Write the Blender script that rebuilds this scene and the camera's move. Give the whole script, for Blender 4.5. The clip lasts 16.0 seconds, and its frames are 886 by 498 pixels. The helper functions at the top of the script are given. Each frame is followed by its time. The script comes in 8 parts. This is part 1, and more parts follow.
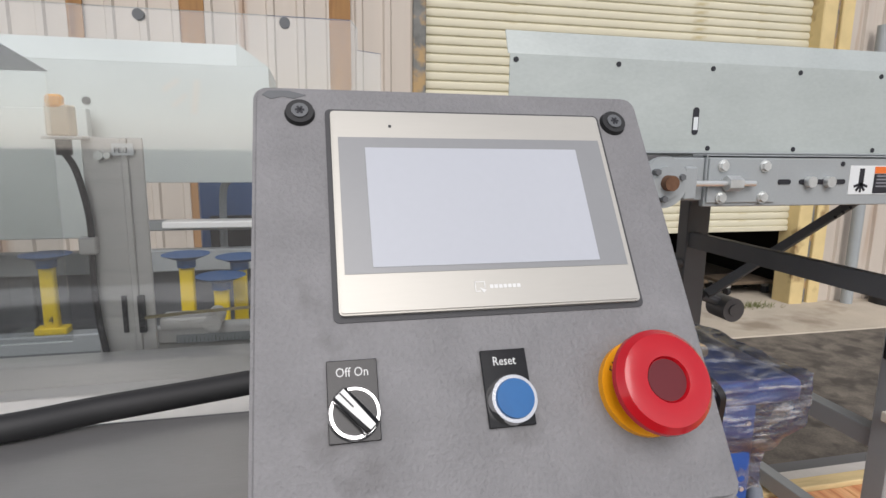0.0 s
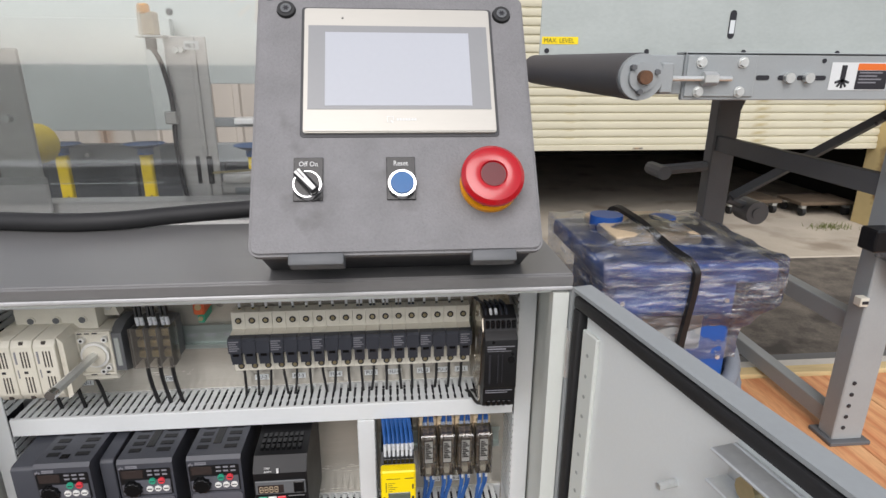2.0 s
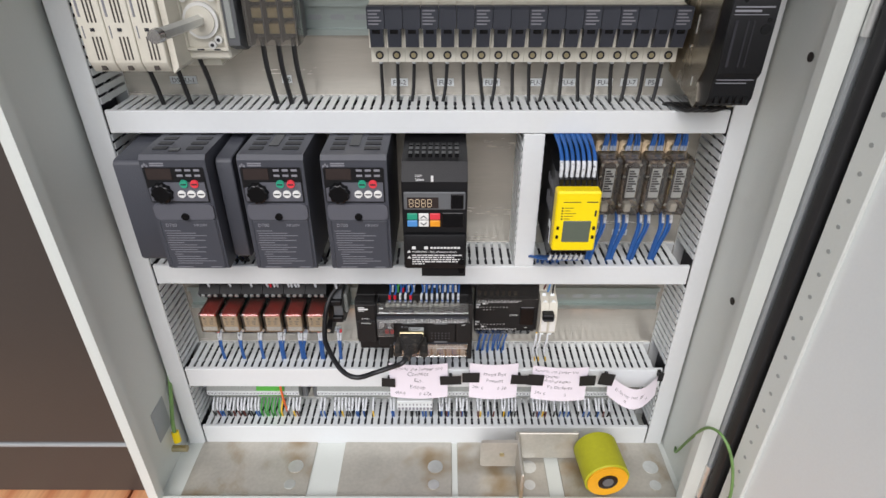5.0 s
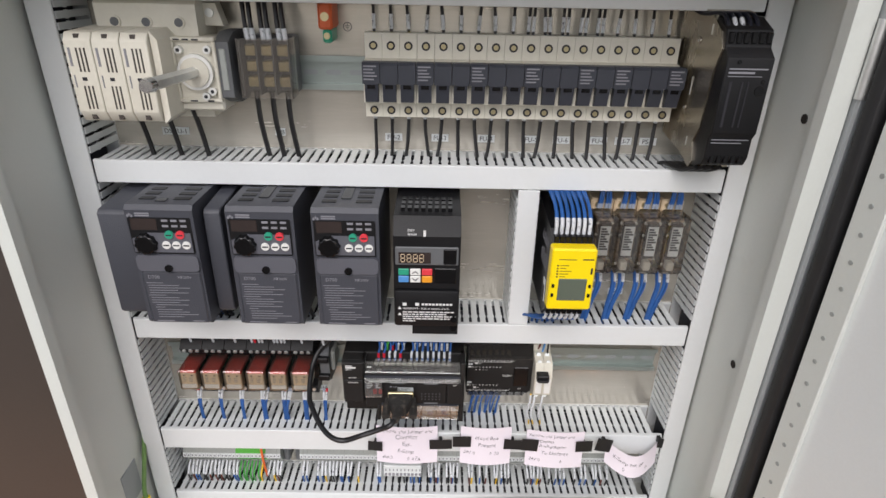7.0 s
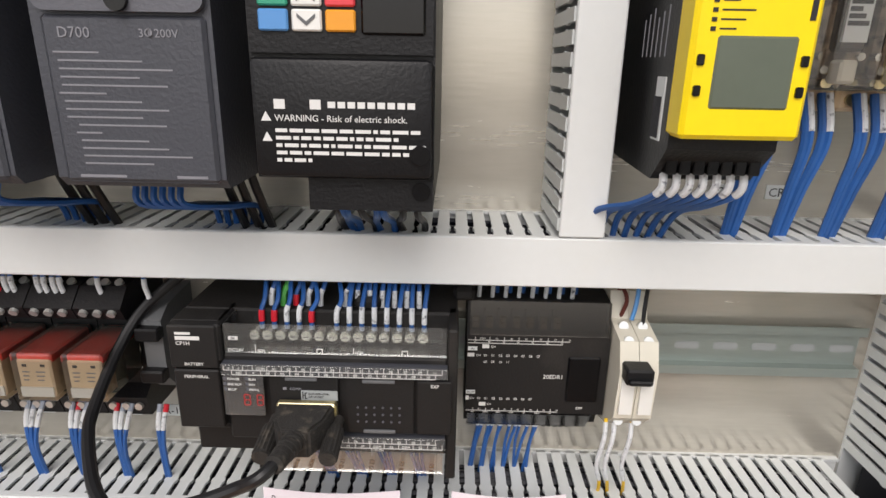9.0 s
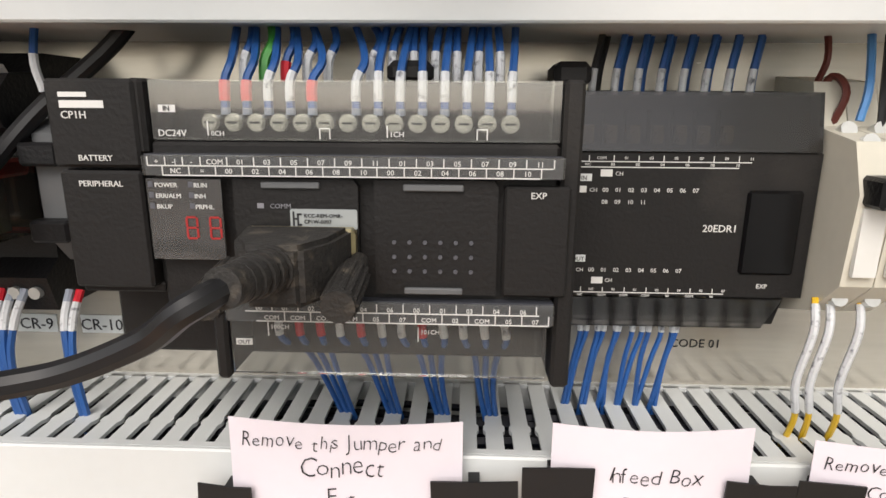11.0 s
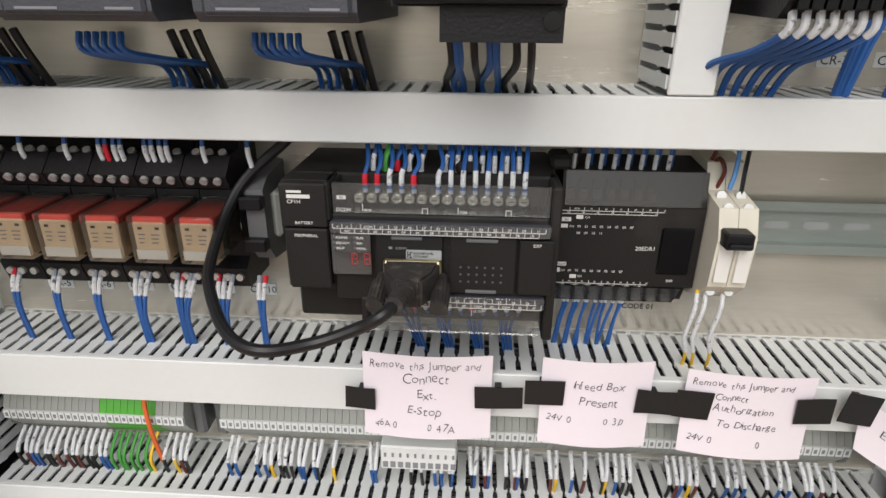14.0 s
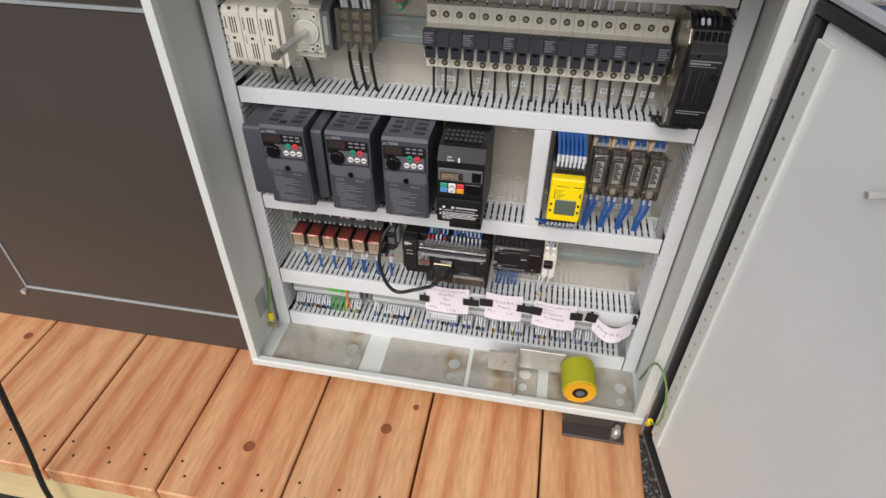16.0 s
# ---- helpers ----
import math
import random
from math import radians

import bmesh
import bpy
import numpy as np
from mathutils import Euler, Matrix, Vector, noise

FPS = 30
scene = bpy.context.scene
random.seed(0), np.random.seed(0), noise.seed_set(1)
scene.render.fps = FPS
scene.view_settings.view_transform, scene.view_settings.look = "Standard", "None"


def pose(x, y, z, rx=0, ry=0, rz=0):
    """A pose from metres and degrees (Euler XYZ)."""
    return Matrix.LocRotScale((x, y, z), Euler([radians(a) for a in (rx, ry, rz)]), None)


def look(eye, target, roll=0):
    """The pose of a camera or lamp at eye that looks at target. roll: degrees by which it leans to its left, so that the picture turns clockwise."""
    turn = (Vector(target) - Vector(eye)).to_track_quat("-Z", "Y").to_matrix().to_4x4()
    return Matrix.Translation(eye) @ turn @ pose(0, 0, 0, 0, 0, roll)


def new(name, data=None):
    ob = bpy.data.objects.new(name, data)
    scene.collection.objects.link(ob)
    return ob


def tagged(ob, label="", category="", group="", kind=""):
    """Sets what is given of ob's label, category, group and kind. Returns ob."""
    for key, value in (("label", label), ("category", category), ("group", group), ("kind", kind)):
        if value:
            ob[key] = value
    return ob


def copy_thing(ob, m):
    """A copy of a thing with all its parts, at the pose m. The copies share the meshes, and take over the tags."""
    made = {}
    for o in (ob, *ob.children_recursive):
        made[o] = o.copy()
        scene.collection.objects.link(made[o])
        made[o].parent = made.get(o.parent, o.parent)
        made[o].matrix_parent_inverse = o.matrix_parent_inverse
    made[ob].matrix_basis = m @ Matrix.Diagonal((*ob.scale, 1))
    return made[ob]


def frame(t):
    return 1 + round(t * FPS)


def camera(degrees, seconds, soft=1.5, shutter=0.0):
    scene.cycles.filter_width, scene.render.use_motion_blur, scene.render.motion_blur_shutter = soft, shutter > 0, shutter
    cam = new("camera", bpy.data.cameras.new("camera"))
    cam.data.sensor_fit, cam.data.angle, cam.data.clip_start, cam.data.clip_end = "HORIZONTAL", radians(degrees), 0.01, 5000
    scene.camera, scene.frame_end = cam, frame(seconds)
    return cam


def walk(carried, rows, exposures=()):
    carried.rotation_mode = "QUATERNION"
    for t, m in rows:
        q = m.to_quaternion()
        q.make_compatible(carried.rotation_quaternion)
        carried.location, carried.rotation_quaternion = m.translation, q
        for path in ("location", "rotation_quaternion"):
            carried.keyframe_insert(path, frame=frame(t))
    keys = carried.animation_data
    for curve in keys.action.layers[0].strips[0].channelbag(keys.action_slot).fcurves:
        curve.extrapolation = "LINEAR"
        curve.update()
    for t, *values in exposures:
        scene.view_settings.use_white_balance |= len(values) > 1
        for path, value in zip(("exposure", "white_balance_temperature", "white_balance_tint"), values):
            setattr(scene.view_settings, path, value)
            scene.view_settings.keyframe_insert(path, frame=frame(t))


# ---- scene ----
cam = camera(74.9, 16.0)
PATH = [
    (0, (-0.008, -0.417, 1.279), (0.437, 1.501, 0.927), 0.7),
    (0.5, (0.033, -0.526, 1.288), (0.439, 1.396, 0.913), 0.6),
    (1, (0.085, -0.611, 1.277), (0.441, 1.31, 0.849), 0.5),
    (1.5, (0.122, -0.65, 1.282), (0.399, 1.263, 0.766), 0.5),
    (2, (0.095, -0.69, 1.25), (0.276, 1.202, 0.626), 0.4),
    (2.5, (0.014, -0.646, 1.197), (0.118, 1.207, 0.452), 0.2),
    (3, (-0.033, -0.603, 1.124), (0.03, 1.217, 0.298), 0.5),
    (3.5, (-0.03, -0.58, 1.076), (-0.027, 1.206, 0.176), 0.0),
    (4, (-0.038, -0.586, 1.038), (-0.038, 1.159, 0.062), -0.0),
    (4.2, (-0.037, -0.593, 1.03), (-0.045, 1.131, 0.016), -0.1),
    (6.3, (-0.047, -0.598, 0.957), (-0.033, 1.106, -0.09), 0.7),
    (6.5, (-0.043, -0.59, 0.964), (-0.023, 1.141, -0.036), 1.0),
    (7, (-0.04, -0.582, 0.987), (-0.023, 1.219, 0.118), 1.2),
    (7.5, (-0.045, -0.557, 0.985), (-0.026, 1.294, 0.229), 1.5),
    (8, (-0.031, -0.442, 0.901), (-0.037, 1.432, 0.204), 1.5),
    (8.5, (-0.018, -0.345, 0.788), (-0.037, 1.55, 0.148), 1.3),
    (8.8, (-0.011, -0.302, 0.723), (-0.037, 1.598, 0.099), 1.2),
    (9, (-0.011, -0.284, 0.691), (-0.033, 1.622, 0.084), 1.1),
    (9.5, (-0.016, -0.237, 0.608), (-0.024, 1.703, 0.122), 0.7),
    (10, (-0.025, -0.195, 0.568), (-0.042, 1.751, 0.106), 0.5),
    (10.2, (-0.029, -0.185, 0.563), (-0.058, 1.76, 0.099), 0.5),
    (12.3, (-0.04, -0.18, 0.554), (-0.137, 1.749, 0.034), 0.1),
    (12.5, (-0.038, -0.18, 0.553), (-0.139, 1.746, 0.025), 0.2),
    (13, (-0.038, -0.197, 0.563), (-0.159, 1.719, 0.002), 0.0),
    (13.5, (-0.041, -0.233, 0.583), (-0.154, 1.655, -0.067), 0.2),
    (14, (-0.05, -0.305, 0.649), (-0.157, 1.537, -0.125), 0.4),
    (14.5, (-0.061, -0.391, 0.727), (-0.122, 1.372, -0.214), 1.4),
    (15, (-0.05, -0.533, 0.861), (-0.166, 1.152, -0.209), 0.9),
    (15.5, (-0.029, -0.665, 1.03), (-0.234, 0.902, -0.195), 0.1),
    (16, (0.045, -0.751, 1.171), (-0.22, 0.763, -0.109), 0.6),
]
EXPOSURES = [(0.0, 0.38, 6600, 13), (1.5, 0.40, 6600, 13), (2.5, 0.56, 6550, 13), (3.5, 0.58, 6450, 13), (6.5, 0.46, 6600, 14), (7.4, 0.54, 6650, 14), (8.5, 0.57, 6800, 14), (9.5, 0.62, 7000, 13), (12.5, 0.78, 7100, 12), (13.4, 0.54, 6950, 12), (14.0, 0.46, 6900, 12), (15.0, 0.42, 6700, 13), (16.0, 0.42, 6700, 14)]
walk(cam, [(t, look(eye, target, roll)) for t, eye, target, roll in PATH], EXPOSURES)

# ---- light ----
world = bpy.data.worlds.new("sky")
scene.world = world
world.use_nodes = True
wn, wl = world.node_tree.nodes, world.node_tree.links
sky = wn.new("ShaderNodeTexSky")
sky.sky_type, sky.sun_disc = "NISHITA", False
sky.sun_elevation, sky.sun_rotation = radians(44), radians(189.5)
sky.dust_density, sky.air_density = 1.0, 1.0
grey = wn.new("ShaderNodeHueSaturation")
grey.inputs["Saturation"].default_value = 0.35
wl.new(sky.outputs[0], grey.inputs["Color"])
wl.new(grey.outputs[0], wn["Background"].inputs["Color"])
wn["Background"].inputs["Strength"].default_value = 0.13
sun = new("sun", bpy.data.lights.new("sun", "SUN"))
sun.data.energy, sun.data.angle, sun.data.color = 1.45, radians(40), (1.0, 0.985, 0.97)
sun.matrix_world = look((-1.3, -7.8, 7.8), (0, 0, 0))


# ---- helpers for building ----
def lin(r, g, b):
    return tuple(((c / 255 + 0.055) / 1.055) ** 2.4 if c > 10 else c / 255 / 12.92 for c in (r, g, b))


def mat(name, rgb, rough=0.5, metal=0.0, var=0.12, scale=12.0, bump=0.0, bscale=200.0, alpha=1.0, coat=0.0, trans=0.0, streak=(1, 1, 1), dirt=None, dirt_at=0.62, spec=0.5, rnd=0.0):
    """A surface: base colour with broad stains and fine grain, uneven gloss, fine relief."""
    m = bpy.data.materials.new(name)
    m.use_nodes = True
    n, l = m.node_tree.nodes, m.node_tree.links
    p = n["Principled BSDF"]
    tc = n.new("ShaderNodeTexCoord")
    mp = n.new("ShaderNodeMapping")
    mp.inputs["Scale"].default_value = streak
    l.new(tc.outputs["Object"], mp.inputs["Vector"])
    big, fine = n.new("ShaderNodeTexNoise"), n.new("ShaderNodeTexNoise")
    big.inputs["Scale"].default_value, big.inputs["Detail"].default_value = scale, 5
    fine.inputs["Scale"].default_value, fine.inputs["Detail"].default_value = bscale, 3
    l.new(mp.outputs[0], big.inputs["Vector"])
    l.new(mp.outputs[0], fine.inputs["Vector"])
    add = n.new("ShaderNodeMath")
    add.operation = "MULTIPLY_ADD"
    add.inputs[1].default_value, add.inputs[2].default_value = 0.35, 0.0
    l.new(fine.outputs[0], add.inputs[0])
    mixf = n.new("ShaderNodeMath")
    mixf.operation = "MULTIPLY_ADD"
    mixf.inputs[1].default_value = 0.65
    l.new(big.outputs[0], mixf.inputs[0])
    l.new(add.outputs[0], mixf.inputs[2])
    ramp = n.new("ShaderNodeValToRGB")
    ramp.color_ramp.elements[0].position, ramp.color_ramp.elements[1].position = 0.3, 0.7
    c = lin(*rgb)
    ramp.color_ramp.elements[0].color = (*[v * (1 - var) for v in c], 1)
    ramp.color_ramp.elements[1].color = (*[min(1, v * (1 + var)) for v in c], 1)
    l.new(mixf.outputs[0], ramp.inputs[0])
    out = ramp.outputs[0]
    if dirt:
        dn = n.new("ShaderNodeTexNoise")
        dn.inputs["Scale"].default_value, dn.inputs["Detail"].default_value = scale * 0.7, 8
        l.new(mp.outputs[0], dn.inputs["Vector"])
        dr = n.new("ShaderNodeValToRGB")
        dr.color_ramp.elements[0].position, dr.color_ramp.elements[1].position = dirt_at - 0.06, dirt_at + 0.08
        l.new(dn.outputs[0], dr.inputs[0])
        mx = n.new("ShaderNodeMix")
        mx.data_type = "RGBA"
        l.new(dr.outputs[0], mx.inputs[0])
        l.new(out, mx.inputs[6])
        mx.inputs[7].default_value = (*lin(*dirt), 1)
        out = mx.outputs[2]
    if rnd:
        oi, hs = n.new("ShaderNodeObjectInfo"), n.new("ShaderNodeHueSaturation")
        mr = n.new("ShaderNodeMapRange")
        mr.inputs["To Min"].default_value, mr.inputs["To Max"].default_value = 1 - rnd, 1 + rnd
        l.new(oi.outputs["Random"], mr.inputs["Value"])
        l.new(mr.outputs[0], hs.inputs["Value"])
        l.new(out, hs.inputs["Color"])
        out = hs.outputs[0]
    l.new(out, p.inputs["Base Color"])
    rr = n.new("ShaderNodeMapRange")
    rr.inputs["To Min"].default_value, rr.inputs["To Max"].default_value = max(0.02, rough - 0.08), min(1, rough + 0.1)
    l.new(mixf.outputs[0], rr.inputs["Value"])
    l.new(rr.outputs[0], p.inputs["Roughness"])
    p.inputs["Metallic"].default_value = metal
    p.inputs["Alpha"].default_value = alpha
    p.inputs["Coat Weight"].default_value = coat
    p.inputs["Transmission Weight"].default_value = trans
    p.inputs["Specular IOR Level"].default_value = spec
    if bump:
        b = n.new("ShaderNodeBump")
        b.inputs["Strength"].default_value, b.inputs["Distance"].default_value = bump, 0.001
        l.new(fine.outputs[0], b.inputs["Height"])
        l.new(b.outputs[0], p.inputs["Normal"])
    return m


def clear(name, tint=(0.9, 0.93, 0.92), see=0.85, rough=0.05, bump=0.0, bscale=8.0, veil=(0.8, 0.8, 0.8), haze=0.0, glare=0.0, streak=(1, 1, 1)):
    """A thin clear plastic: mostly see-through, with a gloss, a slight milky veil and, if asked, whitish streaks
    painted as sky reflections.
    """
    m = bpy.data.materials.new(name)
    m.use_nodes = True
    n, l = m.node_tree.nodes, m.node_tree.links
    n.remove(n["Principled BSDF"])
    t, g, d = n.new("ShaderNodeBsdfTransparent"), n.new("ShaderNodeBsdfGlossy"), n.new("ShaderNodeBsdfDiffuse")
    t.inputs[0].default_value = (*tint, 1)
    g.inputs["Roughness"].default_value = rough
    d.inputs[0].default_value = (*veil, 1)
    a, b = n.new("ShaderNodeMixShader"), n.new("ShaderNodeMixShader")
    fr = n.new("ShaderNodeFresnel")
    fr.inputs[0].default_value = 1.5
    gl = n.new("ShaderNodeMath")
    gl.operation = "MULTIPLY_ADD"
    gl.inputs[1].default_value, gl.inputs[2].default_value = 1.0, 1 - see
    l.new(fr.outputs[0], gl.inputs[0])
    ns = n.new("ShaderNodeTexNoise")
    ns.inputs["Scale"].default_value, ns.inputs["Detail"].default_value = bscale, 6
    tc = n.new("ShaderNodeTexCoord")
    mp = n.new("ShaderNodeMapping")
    mp.inputs["Scale"].default_value = streak
    l.new(tc.outputs["Object"], mp.inputs[0])
    l.new(mp.outputs[0], ns.inputs["Vector"])
    hz = n.new("ShaderNodeMath")
    hz.operation = "MULTIPLY"
    hz.inputs[1].default_value = haze * 2
    l.new(ns.outputs[0], hz.inputs[0])
    # whitish streaks painted in for sky glare on wrinkles
    if glare:
        hz = n.new("ShaderNodeMapRange")
        for key, v in (("From Min", 0.52), ("From Max", 0.74), ("To Min", haze), ("To Max", glare)):
            hz.inputs[key].default_value = v
        l.new(ns.outputs[0], hz.inputs[0])
    l.new(hz.outputs[0], a.inputs[0])
    l.new(t.outputs[0], a.inputs[1])
    l.new(d.outputs[0], a.inputs[2])
    l.new(gl.outputs[0], b.inputs[0])
    l.new(a.outputs[0], b.inputs[1])
    l.new(g.outputs[0], b.inputs[2])
    if bump:
        bp = n.new("ShaderNodeBump")
        bp.inputs["Strength"].default_value, bp.inputs["Distance"].default_value = bump, 0.02
        l.new(ns.outputs[0], bp.inputs["Height"])
        l.new(bp.outputs[0], g.inputs["Normal"])
    l.new(b.outputs[0], n["Material Output"].inputs[0])
    return m


def fir(name):
    """Sawn fir: reddish heartwood with wavy growth lines along y, each plank with a figure of its own."""
    m = bpy.data.materials.new(name)
    m.use_nodes = True
    n, l = m.node_tree.nodes, m.node_tree.links
    p = n["Principled BSDF"]
    p.inputs["Roughness"].default_value = 0.55
    tc, oi = n.new("ShaderNodeTexCoord"), n.new("ShaderNodeObjectInfo")
    off = n.new("ShaderNodeVectorMath")
    off.operation = "MULTIPLY_ADD"
    cx = n.new("ShaderNodeCombineXYZ")
    for k in range(3):
        l.new(oi.outputs["Random"], cx.inputs[k])
    off.inputs[1].default_value = (17.0, 41.0, 9.0)
    l.new(cx.outputs[0], off.inputs[0])
    l.new(tc.outputs["Object"], off.inputs[2])
    mp = n.new("ShaderNodeMapping")
    mp.inputs["Scale"].default_value = (1, 0.13, 0.5)
    l.new(off.outputs[0], mp.inputs[0])
    wave = n.new("ShaderNodeTexWave")
    wave.wave_type, wave.bands_direction = "BANDS", "X"
    for key, v in (("Scale", 5.0), ("Distortion", 11.0), ("Detail", 3.0), ("Detail Scale", 0.8), ("Detail Roughness", 0.5)):
        wave.inputs[key].default_value = v
    l.new(mp.outputs[0], wave.inputs["Vector"])
    ramp = n.new("ShaderNodeValToRGB")
    e = ramp.color_ramp.elements
    e[0].position, e[0].color = 0.0, (*lin(228, 182, 136), 1)
    e[1].position, e[1].color = 1.0, (*lin(208, 146, 102), 1)
    mid = ramp.color_ramp.elements.new(0.8)
    mid.color = (*lin(220, 168, 122), 1)
    l.new(wave.outputs["Fac"], ramp.inputs[0])
    fine = n.new("ShaderNodeTexNoise")
    fine.inputs["Scale"].default_value, fine.inputs["Detail"].default_value = 160.0, 5
    l.new(mp.outputs[0], fine.inputs["Vector"])
    broad = n.new("ShaderNodeTexNoise")
    broad.inputs["Scale"].default_value, broad.inputs["Detail"].default_value = 9.0, 4
    l.new(mp.outputs[0], broad.inputs["Vector"])
    heart = n.new("ShaderNodeValToRGB")
    heart.color_ramp.elements[0].position, heart.color_ramp.elements[0].color = 0.38, (1.0, 0.97, 0.92, 1)
    heart.color_ramp.elements[1].position, heart.color_ramp.elements[1].color = 0.64, (0.88, 0.70, 0.62, 1)
    l.new(broad.outputs[0], heart.inputs[0])
    grain = n.new("ShaderNodeValToRGB")
    grain.color_ramp.elements[0].position, grain.color_ramp.elements[0].color = 0.3, (0.84, 0.80, 0.77, 1)
    grain.color_ramp.elements[1].position, grain.color_ramp.elements[1].color = 0.62, (1.04, 1.04, 1.03, 1)
    l.new(fine.outputs[0], grain.inputs[0])
    out = ramp.outputs[0]
    for other in (heart, grain):
        mix = n.new("ShaderNodeMix")
        mix.data_type, mix.blend_type = "RGBA", "MULTIPLY"
        mix.inputs[0].default_value = 1.0
        l.new(out, mix.inputs[6])
        l.new(other.outputs[0], mix.inputs[7])
        out = mix.outputs[2]
    hue = n.new("ShaderNodeHueSaturation")
    val = n.new("ShaderNodeMapRange")
    val.inputs["To Min"].default_value, val.inputs["To Max"].default_value = 0.9, 1.08
    l.new(oi.outputs["Random"], val.inputs[0])
    l.new(val.outputs[0], hue.inputs["Value"])
    l.new(out, hue.inputs["Color"])
    l.new(hue.outputs[0], p.inputs["Base Color"])
    bp = n.new("ShaderNodeBump")
    bp.inputs["Strength"].default_value, bp.inputs["Distance"].default_value = 0.25, 0.002
    l.new(fine.outputs[0], bp.inputs["Height"])
    l.new(bp.outputs[0], p.inputs["Normal"])
    return m


def B():
    return bmesh.new()


def box(bm, x0, x1, y0, y1, z0, z1, bev=0.0, seg=1, m=None):
    r = bmesh.ops.create_cube(bm, size=1.0)
    k = Matrix.Translation(((x0 + x1) / 2, (y0 + y1) / 2, (z0 + z1) / 2)) @ Matrix.Diagonal((abs(x1 - x0), abs(y1 - y0), abs(z1 - z0), 1))
    bmesh.ops.transform(bm, matrix=(m @ k) if m else k, verts=r["verts"])
    if bev:
        es = list({e for v in r["verts"] for e in v.link_edges})
        bmesh.ops.bevel(bm, geom=es, offset=bev, segments=seg, affect="EDGES", profile=0.5)
    return bm


def cyl(bm, p, q, r, seg=16, r2=None, cap=True):
    p, q = Vector(p), Vector(q)
    d = q - p
    k = Matrix.Translation((p + q) / 2) @ d.to_track_quat("Z", "Y").to_matrix().to_4x4()
    bmesh.ops.create_cone(bm, cap_ends=cap, segments=seg, radius1=r, radius2=r if r2 is None else r2, depth=d.length, matrix=k)
    return bm


def spline(pts, n=6):
    """A smooth line through the points."""
    pts = [Vector(p) for p in pts]
    if len(pts) < 3:
        return pts
    e = [2 * pts[0] - pts[1], *pts, 2 * pts[-1] - pts[-2]]
    out = []
    for i in range(1, len(e) - 2):
        a, b, c, d = e[i - 1 : i + 3]
        for k in range(n):
            t = k / n
            out.append(0.5 * (2 * b + (c - a) * t + (2 * a - 5 * b + 4 * c - d) * t * t + (3 * b - a - 3 * c + d) * t**3))
    return out + [pts[-1]]


def tube(bm, pts, r, seg=6, n=6, ridge=0.0):
    line = spline(pts, n)
    rings, up = [], Vector((0.13, 0.21, 0.97))
    for i, p in enumerate(line):
        d = (line[min(i + 1, len(line) - 1)] - line[max(i - 1, 0)]).normalized()
        a = d.cross(up)
        a = a.normalized() if a.length > 1e-4 else d.orthogonal().normalized()
        b = d.cross(a)
        up = a.cross(d)
        k = r * (1 + (ridge if i % 2 else 0))
        rings.append([bm.verts.new(p + k * (math.cos(2 * math.pi * j / seg) * a + math.sin(2 * math.pi * j / seg) * b)) for j in range(seg)])
    for u, v in zip(rings, rings[1:]):
        for j in range(seg):
            bm.faces.new((u[j], u[(j + 1) % seg], v[(j + 1) % seg], v[j]))
    bm.faces.new(rings[0][::-1])
    bm.faces.new(rings[-1])
    return bm


def prism(bm, outline, y0, y1, axis="y", m=None):
    """A plate: an outline in two axes, drawn out along the third."""
    def at(a, b, c):
        v = {"y": Vector((a, c, b)), "x": Vector((c, a, b)), "z": Vector((a, b, c))}[axis]
        return m @ v if m else v
    f = [bm.verts.new(at(a, b, y0)) for a, b in outline]
    g = [bm.verts.new(at(a, b, y1)) for a, b in outline]
    k = len(f)
    fs = [bm.faces.new(f), bm.faces.new(g[::-1])]
    fs += [bm.faces.new((f[i], g[i], g[(i + 1) % k], f[(i + 1) % k])) for i in range(k)]
    bmesh.ops.recalc_face_normals(bm, faces=fs)
    return bm


def rounded(x0, x1, z0, z1, r, n=4):
    pts = []
    for cx, cz, a in ((x1 - r, z1 - r, 0), (x0 + r, z1 - r, 90), (x0 + r, z0 + r, 180), (x1 - r, z0 + r, 270)):
        pts += [(cx + r * math.cos(radians(a + 90 * i / n)), cz + r * math.sin(radians(a + 90 * i / n))) for i in range(n + 1)]
    return pts


GLYPHS = {}


def letters(bm, body, m, size, align="LEFT", thick=0.00012, wobble=0.0, thin=0.0):
    """Writing laid at the pose m (x along the line, z out of the surface)."""
    def one(text, mm):
        key = (text, size, align if not wobble else "LEFT", thick, thin)
        if key not in GLYPHS:
            c = bpy.data.curves.new("letters", "FONT")
            c.body, c.size, c.align_x, c.extrude, c.resolution_u, c.offset = *key[:3], thick, 2, -thin
            ob = bpy.data.objects.new("letters", c)
            me = bpy.data.meshes.new_from_object(ob)
            xs = [v.co.x for v in me.vertices]
            GLYPHS[key] = me, (max(xs) - min(xs) if xs else 0.0)
            bpy.data.objects.remove(ob)
            bpy.data.curves.remove(c)
        me = GLYPHS[key][0].copy()
        me.transform(mm)
        bm.from_mesh(me)
        bpy.data.meshes.remove(me)
        return GLYPHS[key][1]
    if not wobble:
        one(body, m)
        return bm
    rg, x = random.Random(body), 0.0
    for ch in body:
        if ch == " ":
            x += size * 0.38
            continue
        k = pose(x, rg.uniform(-1, 1) * wobble * size * 0.5, 0, 0, 0, rg.uniform(-9, 9) * wobble * 4) @ Matrix.Diagonal((rg.uniform(0.85, 1.1), rg.uniform(0.9, 1.2), 1, 1))
        k[0][1] += 0.12
        x += one(ch, m @ k) + size * 0.09
    return bm


FRONT = pose(0, 0, 0, 90, 0, 0)


